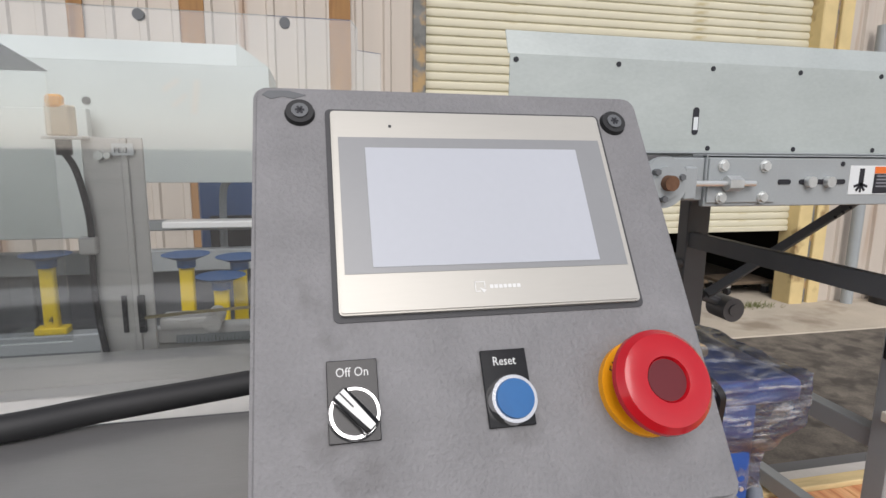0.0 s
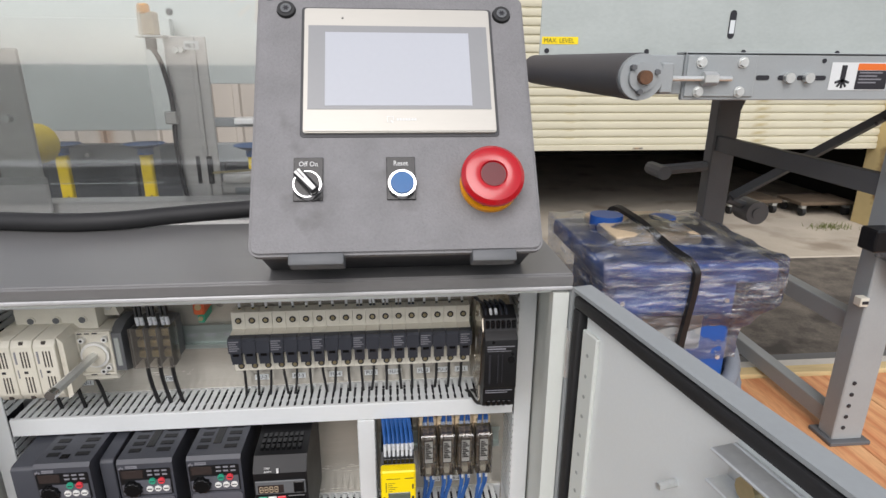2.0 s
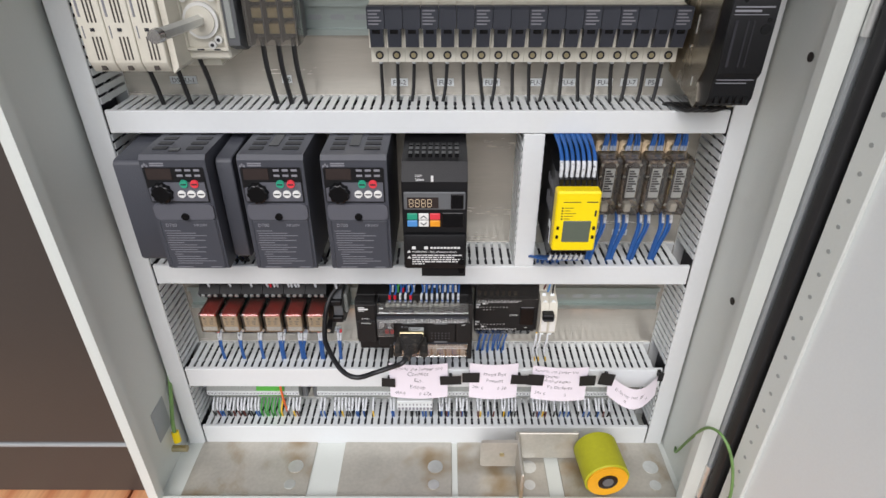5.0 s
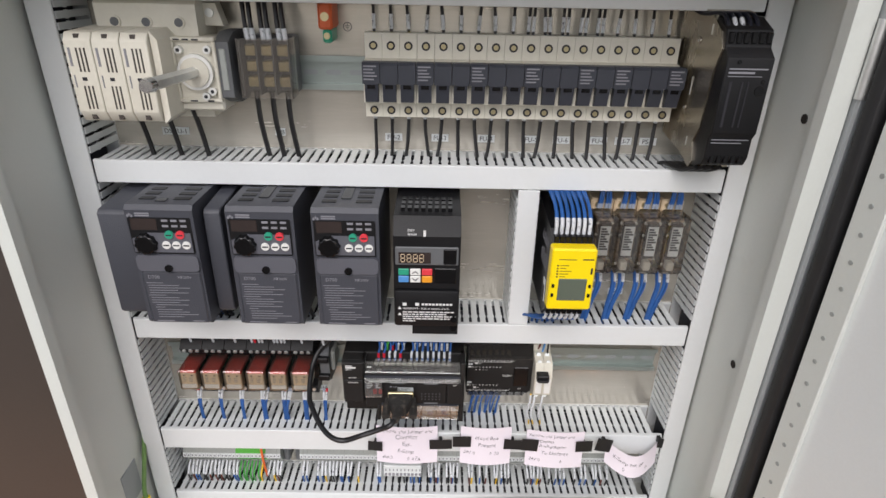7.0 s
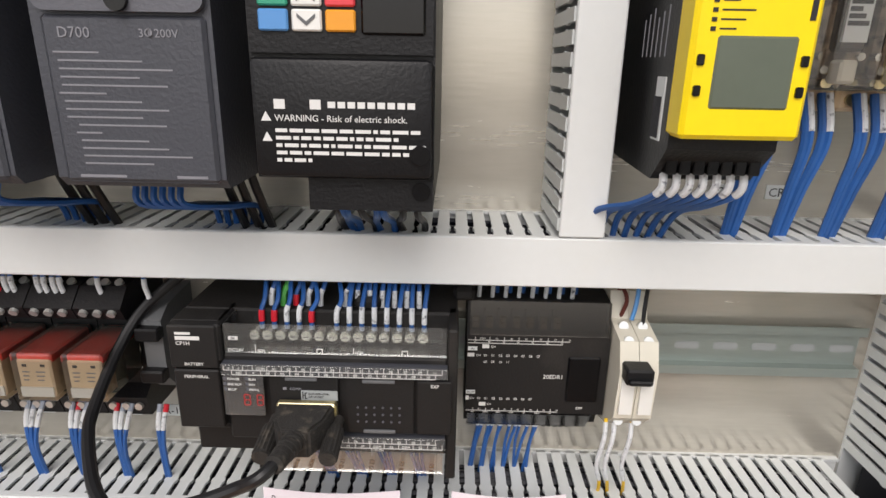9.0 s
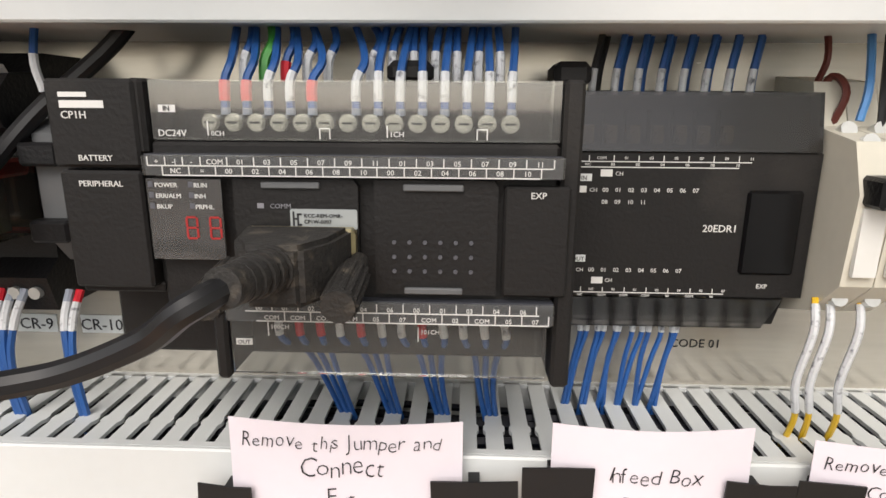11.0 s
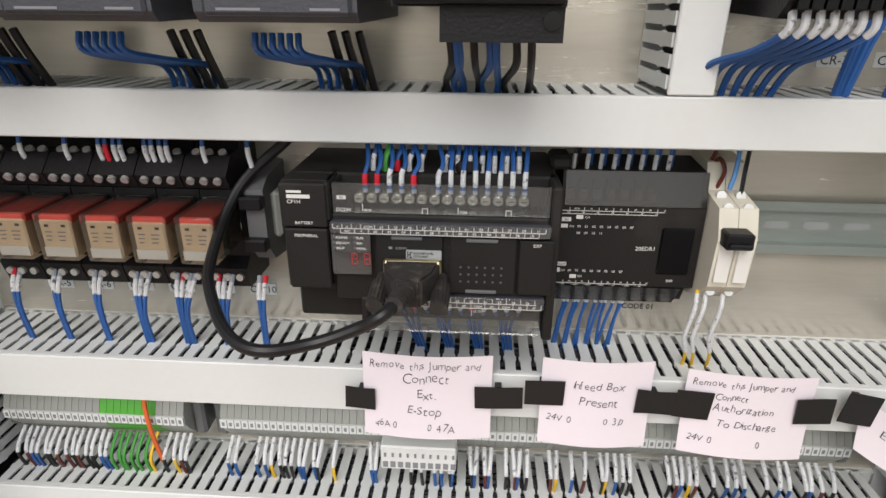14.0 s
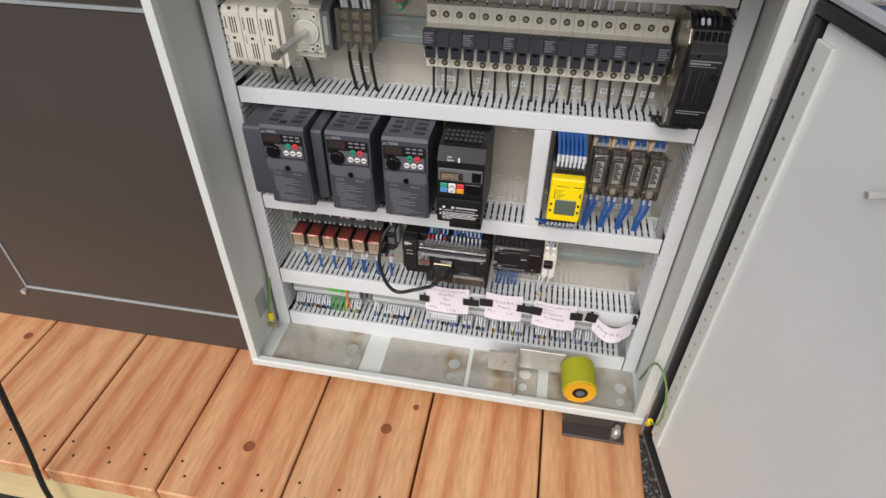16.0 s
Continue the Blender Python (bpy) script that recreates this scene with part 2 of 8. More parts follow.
def face(x, y, z):
    """A pose on a surface that looks towards -y."""
    return Matrix.Translation((x, y, z)) @ FRONT


def origin(ob):
    p = Vector((0, 0, 0))
    while ob is not None:
        p += ob.location
        ob = ob.parent
    return p


def mesh_of(name, bm, material, shift=None, m=None):
    if m is not None:
        bmesh.ops.transform(bm, matrix=m, verts=bm.verts)
        if m.determinant() < 0:
            bmesh.ops.reverse_faces(bm, faces=bm.faces)
    if shift is not None:
        bmesh.ops.translate(bm, vec=-shift, verts=bm.verts)
    me = bpy.data.meshes.new(name)
    bm.to_mesh(me)
    bm.free()
    me.materials.append(material)
    me.shade_smooth()
    me.set_sharp_from_angle(angle=radians(32))
    return me


def part(name, bm, material, parent, label="", m=None):
    ob = new(name, mesh_of(name, bm, material, origin(parent), m))
    ob.parent = parent
    if label:
        ob["label"] = label
    return ob


def thing(name, at, label, category, group="", kind=""):
    ob = new(name)
    ob.location, ob.empty_display_size = at, 0.02
    return tagged(ob, label, category, group, kind)


def solo(name, bm, material, label, category="", group="", kind="", at=(0, 0, 0), m=None):
    at = Vector(at)
    ob = new(name, mesh_of(name, bm, material, at, m))
    ob.location = at
    return tagged(ob, label, category, group, kind)


def piece(name, me, parent, at, rz=0.0, m=None):
    """One of many alike pieces, on shared mesh data."""
    ob = new(name, me)
    ob.parent = parent
    ob.matrix_basis = Matrix.Translation(Vector(at) - origin(parent)) @ (m if m else pose(0, 0, 0, 0, 0, rz))
    return ob


# ---- materials ----
M_ASPH = mat("asphalt", (102, 95, 86), 0.95, scale=7, var=0.5, bump=1.0, bscale=75, dirt=(70, 65, 59), dirt_at=0.56)
M_CONC = mat("concrete", (176, 166, 150), 0.9, scale=2.5, var=0.16, bump=0.5, bscale=90, dirt=(140, 128, 112))
M_WALL = mat("painted_steel_wall", (186, 176, 164), 0.55, scale=1.6, var=0.1, bump=0.1, streak=(3, 1, 0.25), dirt=(150, 112, 78), dirt_at=0.66)
M_RUST = mat("rusty_stripe", (150, 112, 70), 0.8, scale=4, var=0.25, streak=(4, 1, 0.4), dirt=(112, 80, 52))
M_SHUT = mat("cream_shutter", (204, 198, 174), 0.5, scale=3, var=0.06, dirt=(176, 162, 122), dirt_at=0.7, streak=(1, 1, 3))
M_JAMB = mat("worn_steel_jamb", (112, 112, 108), 0.7, scale=9, var=0.4, dirt=(168, 140, 98), dirt_at=0.55)
M_CREAM = mat("cream_post", (206, 184, 132), 0.7, scale=5, var=0.12, dirt=(120, 88, 54), dirt_at=0.63)
# near-black that stands in for shade: store room, deck underside, small holes
M_DARK = mat("shade_dark", (38, 34, 31), 0.95, scale=2, var=0.2)
M_PALLET = mat("old_dolly_wood", (96, 82, 66), 0.9, scale=10, var=0.3)
M_RUBBER = mat("black_rubber", (30, 30, 31), 0.6, scale=30, var=0.2, bump=0.2)
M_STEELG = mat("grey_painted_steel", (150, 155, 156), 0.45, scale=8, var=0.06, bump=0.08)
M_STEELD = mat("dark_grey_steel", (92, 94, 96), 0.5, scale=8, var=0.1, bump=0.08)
M_GALV = mat("galvanised_sheet", (178, 184, 180), 0.42, 0.35, scale=3.5, var=0.1, bump=0.05, bscale=60, streak=(1, 1, 2))
M_GALV2 = mat("zinc_back_panel", (202, 197, 186), 0.24, 0.6, scale=14, var=0.1, streak=(0.3, 1, 3), bump=0.04, bscale=150)
M_ZINC = mat("bright_zinc", (214, 216, 214), 0.3, 0.7, scale=40, var=0.12)
M_ALU = mat("milled_aluminium", (200, 198, 194), 0.36, 0.3, scale=20, var=0.1, streak=(0.3, 0.3, 4), bump=0.06)
M_BAREST = mat("bare_rolled_steel", (176, 168, 154), 0.26, 0.9, scale=16, var=0.14, dirt=(140, 124, 100), dirt_at=0.60, streak=(1, 1, 0.4), bump=0.03, bscale=120)
M_STAIN = mat("stained_steel", (182, 178, 168), 0.38, 0.4, scale=18, var=0.16, dirt=(150, 132, 104), dirt_at=0.58)
M_CAB = mat("light_grey_enamel", (206, 210, 204), 0.42, scale=9, var=0.03, bump=0.06, bscale=350, dirt=(188, 190, 184), dirt_at=0.7)
# cabinet enamel made lighter, in place of more light on the door
M_DOOR = mat("brightened_door_enamel", (222, 226, 224), 0.4, scale=7, var=0.03, bump=0.07, bscale=350)
M_TOP = mat("brushed_grey_top", (120, 119, 118), 0.32, 0.25, scale=6, var=0.1, streak=(0.4, 3, 1), dirt=(130, 128, 126), dirt_at=0.7, bump=0.05)
M_LIP = mat("light_edge", (188, 188, 188), 0.4, 0.3, scale=14, var=0.1)
M_BROWN = mat("brown_grey_paint", (66, 60, 56), 0.38, scale=5, var=0.06, bump=0.12, bscale=260)
M_BOX = mat("textured_grey_powder", (122, 121, 122), 0.55, scale=26, var=0.16, bump=1.0, bscale=380, dirt=(98, 96, 96), dirt_at=0.68)
M_BOXD = mat("dark_powder", (60, 60, 62), 0.55, scale=20, var=0.1, bump=0.4, bscale=500)
M_PVC = mat("white_pvc", (212, 215, 215), 0.38, scale=14, var=0.025, bump=0.04, dirt=(212, 214, 210), dirt_at=0.7)
M_PVCS = mat("white_pvc_slat", (210, 214, 214), 0.4, scale=16, var=0.03)
M_PLC = mat("dusty_black_casing", (27, 26, 26), 0.58, scale=24, var=0.12, bump=0.25, bscale=700, dirt=(46, 44, 42), dirt_at=0.64, spec=0.3)
# grey block colour that also carries the clear cover's inner reflections
M_TBLK = mat("grey_block_cover_sheen", (128, 127, 123), 0.5, scale=120, var=0.3, dirt=(70, 70, 72), dirt_at=0.6)
M_BLACK = mat("black_plastic", (20, 20, 22), 0.42, scale=24, var=0.15, bump=0.25, bscale=700, dirt=(34, 33, 32), dirt_at=0.7, spec=0.3)
M_BLACKG = mat("glossy_black", (12, 12, 14), 0.2, spec=0.35, scale=20, var=0.2)
M_CHAR = mat("charcoal_plastic", (62, 64, 71), 0.45, spec=0.5, scale=18, var=0.06, bump=0.3, bscale=600)
M_CHARL = mat("lighter_charcoal", (86, 87, 94), 0.46, scale=18, var=0.05, bump=0.25, bscale=600)
M_CHARD = mat("fuse_grey", (52, 55, 63), 0.5, scale=30, var=0.08, bump=0.2)
M_CREAMP = mat("warm_white_plastic", (208, 204, 190), 0.45, scale=30, var=0.06, dirt=(182, 176, 160), dirt_at=0.68)
M_WHITE = mat("white_plastic", (222, 222, 218), 0.4, scale=30, var=0.04)
M_PRINT = mat("white_print", (214, 214, 212), 0.6, var=0.03)
M_PRINTG = mat("grey_print", (128, 128, 134), 0.6, var=0.03)
M_INK = mat("black_ink", (32, 32, 38), 0.6, var=0.1)
M_RED = mat("red_button", (214, 60, 70), 0.35, var=0.05)
M_GREEN = mat("green_button", (40, 150, 120), 0.35, var=0.05)
M_BLUEK = mat("blue_key", (80, 140, 200), 0.35, var=0.05)
M_ORANGE = mat("orange_key", (226, 150, 40), 0.4, var=0.05)
M_YEL = mat("yellow_plastic", (244, 214, 0), 0.4, scale=40, var=0.04)
M_YELRING = mat("yellow_ring", (250, 168, 10), 0.45, var=0.05)
M_ESTOP = mat("red_mushroom", (178, 8, 24), 0.22, var=0.06, coat=0.3)
M_ESTOPD = mat("dark_red_core", (92, 6, 16), 0.4, var=0.1)
M_BLUEB = mat("blue_cap", (4, 88, 146), 0.4, scale=60, var=0.08)
M_CHROME = mat("chrome", (214, 214, 214), 0.14, 1.0, var=0.04)
M_SILVER = mat("silver_bezel", (180, 177, 169), 0.38, 0.3, scale=14, var=0.03, streak=(0.3, 4, 1))
M_BEZEL = mat("grey_bezel", (136, 137, 138), 0.3, var=0.03)
# whitish protective film; the sky's reflection is put into the pale base
M_SCREEN = mat("blank_screen", (178, 181, 187), 0.3, scale=5, var=0.02, spec=0.2)
M_LCD = mat("lcd_grey", (92, 100, 88), 0.2, var=0.05)
M_LCDD = mat("dark_display", (52, 44, 42), 0.2, var=0.1)
M_WBLUE = mat("blue_wire", (34, 84, 148), 0.42, var=0.12, rnd=0.15)
M_WBLK = mat("black_wire", (22, 22, 24), 0.45, var=0.1)
M_WRED = mat("red_ferrule", (200, 30, 46), 0.4, var=0.1)
M_WGRN = mat("green_wire", (60, 146, 60), 0.45, var=0.1)
M_EARTH = mat("green_yellow_lead", (104, 138, 78), 0.5, var=0.25, scale=60)
M_WYEL = mat("yellow_wire", (222, 180, 40), 0.45, var=0.1)
M_WBRN = mat("brown_wire", (96, 44, 36), 0.45, var=0.1)
M_SLEEVE = mat("white_wire_marker", (204, 207, 210), 0.5, var=0.08, scale=420, dirt=(84, 86, 96), dirt_at=0.63)
M_RAIL = mat("zinc_rail", (156, 166, 162), 0.34, 0.55, scale=9, var=0.1, streak=(0.3, 1, 3))
M_SCREW = mat("plated_clamp_screw", (206, 204, 196), 0.22, 0.7, scale=300, var=0.15)
M_CORE = mat("relay_works", (146, 128, 110), 0.5, scale=190, var=0.6, dirt=(70, 58, 50), dirt_at=0.54)
M_GRYF = mat("grey_ferrule", (150, 158, 172), 0.45, var=0.05)
# navy wire, darkened so that duct slots look shaded
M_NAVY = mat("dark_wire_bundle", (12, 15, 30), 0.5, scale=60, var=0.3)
M_TERM = mat("grey_terminal", (150, 154, 150), 0.5, scale=40, var=0.08)
M_TERMG = mat("green_terminal", (80, 168, 60), 0.5, scale=40, var=0.1)
M_BRASS = mat("brass_screw", (188, 176, 140), 0.3, 0.85, var=0.12)
M_PAPER = mat("white_paper", (226, 218, 226), 0.75, scale=9, var=0.02, bump=0.05)
M_TAPE = mat("black_tape", (20, 20, 22), 0.55, scale=60, var=0.1, bump=0.15)
M_LABEL = mat("label_white", (212, 216, 216), 0.5, var=0.03)
M_ROLLY = mat("olive_rubber_roller", (164, 164, 26), 0.6, scale=16, var=0.12, bump=0.1)
M_ROLLO = mat("orange_roller_end", (222, 160, 20), 0.55, scale=20, var=0.1)
M_WOOD = fir("fir_plank")
M_PINE = mat("pale_pine_beam", (206, 184, 136), 0.7, scale=6, var=0.14, streak=(0.5, 5, 5), bump=0.2, bscale=60, dirt=(160, 138, 98), dirt_at=0.66)
M_NAIL = mat("nail_hole", (70, 44, 30), 0.8)
M_KNOT = mat("wood_knot", (140, 80, 46), 0.6, scale=40, var=0.3)
M_BIN = mat("blue_enamel", (24, 80, 158), 0.4, scale=6, var=0.1)
M_BLUEM = mat("dull_blue_panel", (44, 78, 124), 0.5, scale=5, var=0.1)
M_HOSE = mat("grey_hose", (120, 126, 134), 0.5, var=0.1)
M_YROD = mat("yellow_rod", (232, 200, 30), 0.45, var=0.06)
M_CUP = mat("blue_suction_cup", (44, 84, 130), 0.5, var=0.1)
M_DRUM = mat("worn_rubber_drum", (78, 77, 78), 0.6, scale=18, var=0.12, bump=0.2)
M_SAFE = mat("safety_orange", (222, 110, 40), 0.5, var=0.04)
M_AMBER = mat("amber_relay", (206, 58, 44), 0.4, scale=90, var=0.25)
M_BEIGE = mat("beige_relay", (214, 192, 160), 0.45, scale=60, var=0.1)
M_CLEAR = clear("clear_cover", tint=(0.96, 0.97, 0.96), see=0.95, haze=0.035)
M_SMOKE = clear("smoked_cover", tint=(0.62, 0.58, 0.56), see=0.93, haze=0.07)
M_SMOKED = clear("dark_smoked_cover", tint=(0.42, 0.39, 0.37), see=0.98, rough=0.16, haze=0.03, veil=(0.3, 0.29, 0.28))
M_RELAYC = clear("clear_relay_case", tint=(0.92, 0.9, 0.87), see=0.94, haze=0.04, veil=(0.6, 0.56, 0.5))
M_POLY = clear("polycarbonate_guard", tint=(0.95, 0.96, 0.96), see=0.95, rough=0.03, haze=0.02, bscale=2.5, veil=(0.72, 0.72, 0.72))
# the film's white streaks are sky reflections put into the veil
M_FILM = clear("stretch_film", tint=(0.95, 0.97, 1.0), see=0.91, rough=0.10, bump=1.0, bscale=55, haze=0.03, veil=(0.86, 0.90, 0.97), glare=0.5, streak=(0.22, 0.5, 1.3))

# ---- ground, yard and building ----
GZ, DZ, YB = -0.47, 0.235, 0.060
bm = B()
box(bm, -150, 150, -150, 150, GZ - 0.3, GZ)
solo("ground", bm, M_ASPH, "dark worn asphalt yard", kind="structure")
bm = B()
box(bm, -2.0, 9.0, 4.02, 5.0, GZ - 0.1, GZ + 0.012, 0.01)
solo("pavement", bm, M_CONC, "pale cracked concrete apron before the shutter", kind="structure")


def ribbed(bm, x0, x1, z0, z1, y):
    """Ribbed cladding as one folded sheet with thickness."""
    pts, x = [], x0
    while x < x1:
        for dx, dy in ((0, 0), (0.17, 0), (0.185, -0.03), (0.235, -0.03), (0.25, 0)):
            if x + dx <= x1:
                pts.append((x + dx, y + dy))
        x += 0.25
    pts.append((x1, y))
    pts += [(x1, y + 0.08), (x0, y + 0.08)]
    prism(bm, pts, z0, z1, axis="z")


bm = B()
ribbed(bm, -9, 0.94, GZ, 5.2, 5.0)
ribbed(bm, 5.72, 14, GZ, 5.2, 5.0)
box(bm, 0.94, 5.72, 5.0, 5.08, 3.5, 5.2)
wall = solo("wall_north", bm, M_WALL, "beige ribbed steel cladding with rust streaks", kind="structure")
for x, w in ((0.185, 0.20), (-1.02, 0.2), (-1.85, 0.12), (7.35, 0.24)):
    bm = B()
    prism(bm, [(x, 4.985), (x + w, 4.985), (x + w, 4.966), (x + 0.02, 4.966)], GZ, 5.2, axis="z")
    part("rusted_rib", bm, M_RUST, wall, "rust-brown stained rib")
bm = B()
box(bm, 0.94, 1.06, 4.96, 5.1, GZ, 3.5, 0.01)
part("door_jamb", bm, M_JAMB, wall, "peeling grey steel jamb")
bm = B()
box(bm, 5.30, 5.48, 4.93, 5.2, GZ, 3.5, 0.01)
box(bm, 5.56, 5.72, 4.95, 5.2, GZ, 3.5, 0.01)
part("door_jamb", bm, M_CREAM, wall, "cream-painted rusty post")
bm = B()
box(bm, 5.48, 5.56, 4.99, 5.2, GZ, 3.5)
part("jamb_recess", bm, M_JAMB, wall)
shutter = thing("roller_shutter", (3.2, 5.1, 0.38), "half-open cream slatted roller shutter", "shutter", kind="structure")
bm = B()
prism(bm, [(5.10, 0), (5.085, 0.012), (5.078, 0.04), (5.085, 0.07), (5.10, 0.081), (5.11, 0.081), (5.11, 0)], -2.13, 2.13, axis="x")
slat = mesh_of("slat", bm, M_SHUT, Vector((0, 5.1, 0)))
for i in range(39):
    piece("slat", slat, shutter, (3.18, 5.1, 0.42 + i * 0.081))
bm = B()
box(bm, 1.06, 5.3, 5.07, 5.12, 0.37, 0.425, 0.006)
part("bottom_bar", bm, M_SHUT, shutter)
bm = B()
box(bm, 2.6, 2.7, 5.065, 5.07, 0.385, 0.40)
part("maker_plate", bm, M_JAMB, shutter)
# the unlit room's shade is put into the wall colour
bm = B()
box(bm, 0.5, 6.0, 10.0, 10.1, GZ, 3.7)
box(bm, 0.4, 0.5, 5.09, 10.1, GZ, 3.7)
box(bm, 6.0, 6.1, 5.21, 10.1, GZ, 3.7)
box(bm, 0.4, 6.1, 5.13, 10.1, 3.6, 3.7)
solo("wall_2", bm, M_DARK, "store room walls behind the shutter, darkened as unlit", kind="structure")
bm = B()
box(bm, 0.5, 6.0, 5.0, 10.0, GZ - 0.1, GZ + 0.008)
solo("floor", bm, M_CONC, "dusty concrete floor of the store room", kind="structure")


def dolly(x, y, s):
    t = thing("platform_dolly", (x, y, GZ + 0.008), "low wooden platform dolly on castors", "dolly", "dollies in the store room")
    bm = B()
    box(bm, x - 0.34, x + 0.34, y - 0.22, y + 0.22, GZ + 0.14, GZ + 0.18, 0.006)
    part("platform", bm, M_PALLET, t)
    for a in (-0.27, 0.27):
        for b in (-0.16, 0.16):
            bm = B()
            cyl(bm, (x + a - 0.02, y + b, GZ + 0.058), (x + a + 0.02, y + b, GZ + 0.058), 0.05, 14)
            w = part("wheel", bm, M_RUBBER, t)
            bm = B()
            box(bm, x + a - 0.028, x + a + 0.028, y + b - 0.03, y + b + 0.03, GZ + 0.1, GZ + 0.14)
            part("fork", bm, M_ZINC, w)


dolly(4.35, 5.75, 1)
dolly(5.15, 5.6, 1)
bm = B()
cyl(bm, (6.02, 4.86, GZ), (6.02, 4.86, 2.6), 0.06, 16)
solo("downpipe", bm, M_STEELG, "faded grey steel pipe standing at the wall", "pipe")
bm = B()
bmesh.ops.create_cone(bm, cap_ends=False, segments=24, radius1=0.19, radius2=0.19, depth=0.13, matrix=pose(6.5, 4.75, GZ + 0.077))
bmesh.ops.create_cone(bm, cap_ends=False, segments=24, radius1=0.11, radius2=0.11, depth=0.13, matrix=pose(6.5, 4.75, GZ + 0.077))
bmesh.ops.bridge_loops(bm, edges=[e for e in bm.edges if e.is_boundary and abs(e.verts[0].co.z - e.verts[1].co.z) < 1e-6 and e.verts[0].co.z > GZ + 0.1])
solo("tyre", bm, M_RUBBER, "old black tyre lying on the apron", "tyre")

# grass tuft at the shutter's foot
bm, rg = B(), random.Random(3)
for i in range(160):
    x, y = 4.85 + rg.gauss(0, 0.13), 4.93 + rg.gauss(0, 0.05)
    h, a = rg.uniform(0.02, 0.06), rg.uniform(0, 6.3)
    d = Vector((math.cos(a), math.sin(a), 0)) * 0.005
    tip = Vector((x + rg.uniform(-0.03, 0.03), y + rg.uniform(-0.03, 0.03), GZ + 0.012 + h))
    bm.faces.new([bm.verts.new(Vector((x, y, GZ + 0.01)) - d), bm.verts.new(Vector((x, y, GZ + 0.01)) + d), bm.verts.new(tip)])
solo("grass", bm, mat("weeds", (104, 108, 62), 0.8), "sparse weeds in a concrete joint", "grass", kind="stuff")

# ---- trailer deck ----
deck = thing("trailer_deck", (0, 0.3, DZ - 0.25), "flat trailer deck of reddish new fir planks", "deck", kind="structure")
bm = B()
box(bm, -2.6, 2.9, -0.352, -0.31, DZ - 0.16, DZ - 0.04, 0.004)
part("beam", bm, M_PINE, deck, "pale pine edge beam")
bm = B()
box(bm, -2.6, 2.9, 0.86, 0.92, DZ - 0.2, DZ - 0.04, 0.004)
part("beam", bm, M_STEELD, deck)
bm = B()
box(bm, -2.4, 2.6, -0.2, 0.75, GZ, DZ - 0.16)
box(bm, -2.5, 2.8, -0.31, 0.86, DZ - 0.16, DZ - 0.04)
part("chassis", bm, M_DARK, deck)
for y0, y1, z, mm in ((0.925, 0.975, DZ + 0.012, M_PINE), (0.978, 1.03, DZ + 0.002, M_ALU), (1.033, 1.11, DZ - 0.02, M_STEELD)):
    bm = B()
    box(bm, -2.6, 2.9, y0, y1, DZ - 0.2, z, 0.003)
    part("edge_rail", bm, mm, deck)

# ---- worktop, machine body and guard ----
TOPZ = 1.025
bm = B()
box(bm, -1.9, 0.297, -0.1035, 0.13, TOPZ - 0.004, TOPZ, 0.0015)
top = solo("worktop", bm, M_TOP, "scuffed grey steel worktop over cabinet and machine", "worktop", at=(-0.8, 0.02, TOPZ - 0.02))
bm = B()
box(bm, -1.9, 0.297, -0.106, -0.103, TOPZ - 0.0145, TOPZ - 0.002, 0.001)
part("front_lip", bm, M_TOP, top)
bm = B()
box(bm, -1.9, 0.297, -0.1075, -0.103, TOPZ - 0.0190, TOPZ - 0.0145, 0.001)
part("bright_edge", bm, M_LIP, top, "bare bright steel edge")

machine = thing("packing_machine", (-0.9, 0.4, DZ), "case packing machine with a brown-grey painted body", "machine")
bm = B()
box(bm, -1.9, -0.439, -0.046, 0.0, DZ, TOPZ - 0.025, 0.002)
part("body_panel", bm, M_BROWN, machine)
for x0, x1 in ((-0.948, -0.462), (-1.5, -1.02)):
    bm = B()
    box(bm, x0, x1, -0.0475, -0.044, 0.342, 0.918, 0.003)
    dr = part("access_door", bm, M_BROWN, machine, "brown-grey access door")
    bm = B()
    for a, b, c, d in ((x0 - 0.004, x1 + 0.004, 0.336, 0.3415), (x0 - 0.004, x1 + 0.004, 0.9185, 0.924), (x0 - 0.005, x0 - 0.0005, 0.336, 0.924)):
        box(bm, a, b, -0.050, -0.044, c, d, 0.001)
    part("door_edge", bm, M_STEELG, dr)
    bm = B()
    cyl(bm, (x0 - 0.016, -0.053, 0.324), (x0 - 0.016, -0.045, 0.324), 0.006, 10)
    part("screw", bm, M_ZINC, dr)
bm = B()
box(bm, -1.9, 0.31, 0.13, 0.16, 0.5, TOPZ - 0.012, 0.002)
box(bm, -1.9, 0.31, 0.16, 0.34, 0.90, 0.965, 0.002)
part("rear_frame", bm, M_STEELD, machine)
for x in (-1.85, -1.0, -0.42, 0.28):
    for ya, yb, zt in ((0.14, 0.20, 0.95), (1.2, 1.26, 0.7)):
        bm = B()
        box(bm, x - 0.03, x + 0.03, ya, yb, DZ, zt, 0.002)
        part("frame_leg", bm, M_STEELD, machine)
bm = B()
box(bm, -1.9, 0.02, 0.333, 0.373, 0.965, 1.012, 0.002)
box(bm, -1.9, 0.02, 0.16, 0.333, 0.965, 0.985, 0.002)
part("base_channel", bm, M_ALU, machine, "milled aluminium base channel")
bm = B()
box(bm, -1.9, 0.3, 0.37, 1.25, 0.70, 0.72)
part("machine_bed", bm, M_STEELD, machine)
for k in range(9):
    bm = B()
    box(bm, -1.1 + k * 0.085, -1.055 + k * 0.085, 0.42, 0.62, 0.90, 0.915, 0.002)
    part("bed_slat", bm, M_ALU, machine)
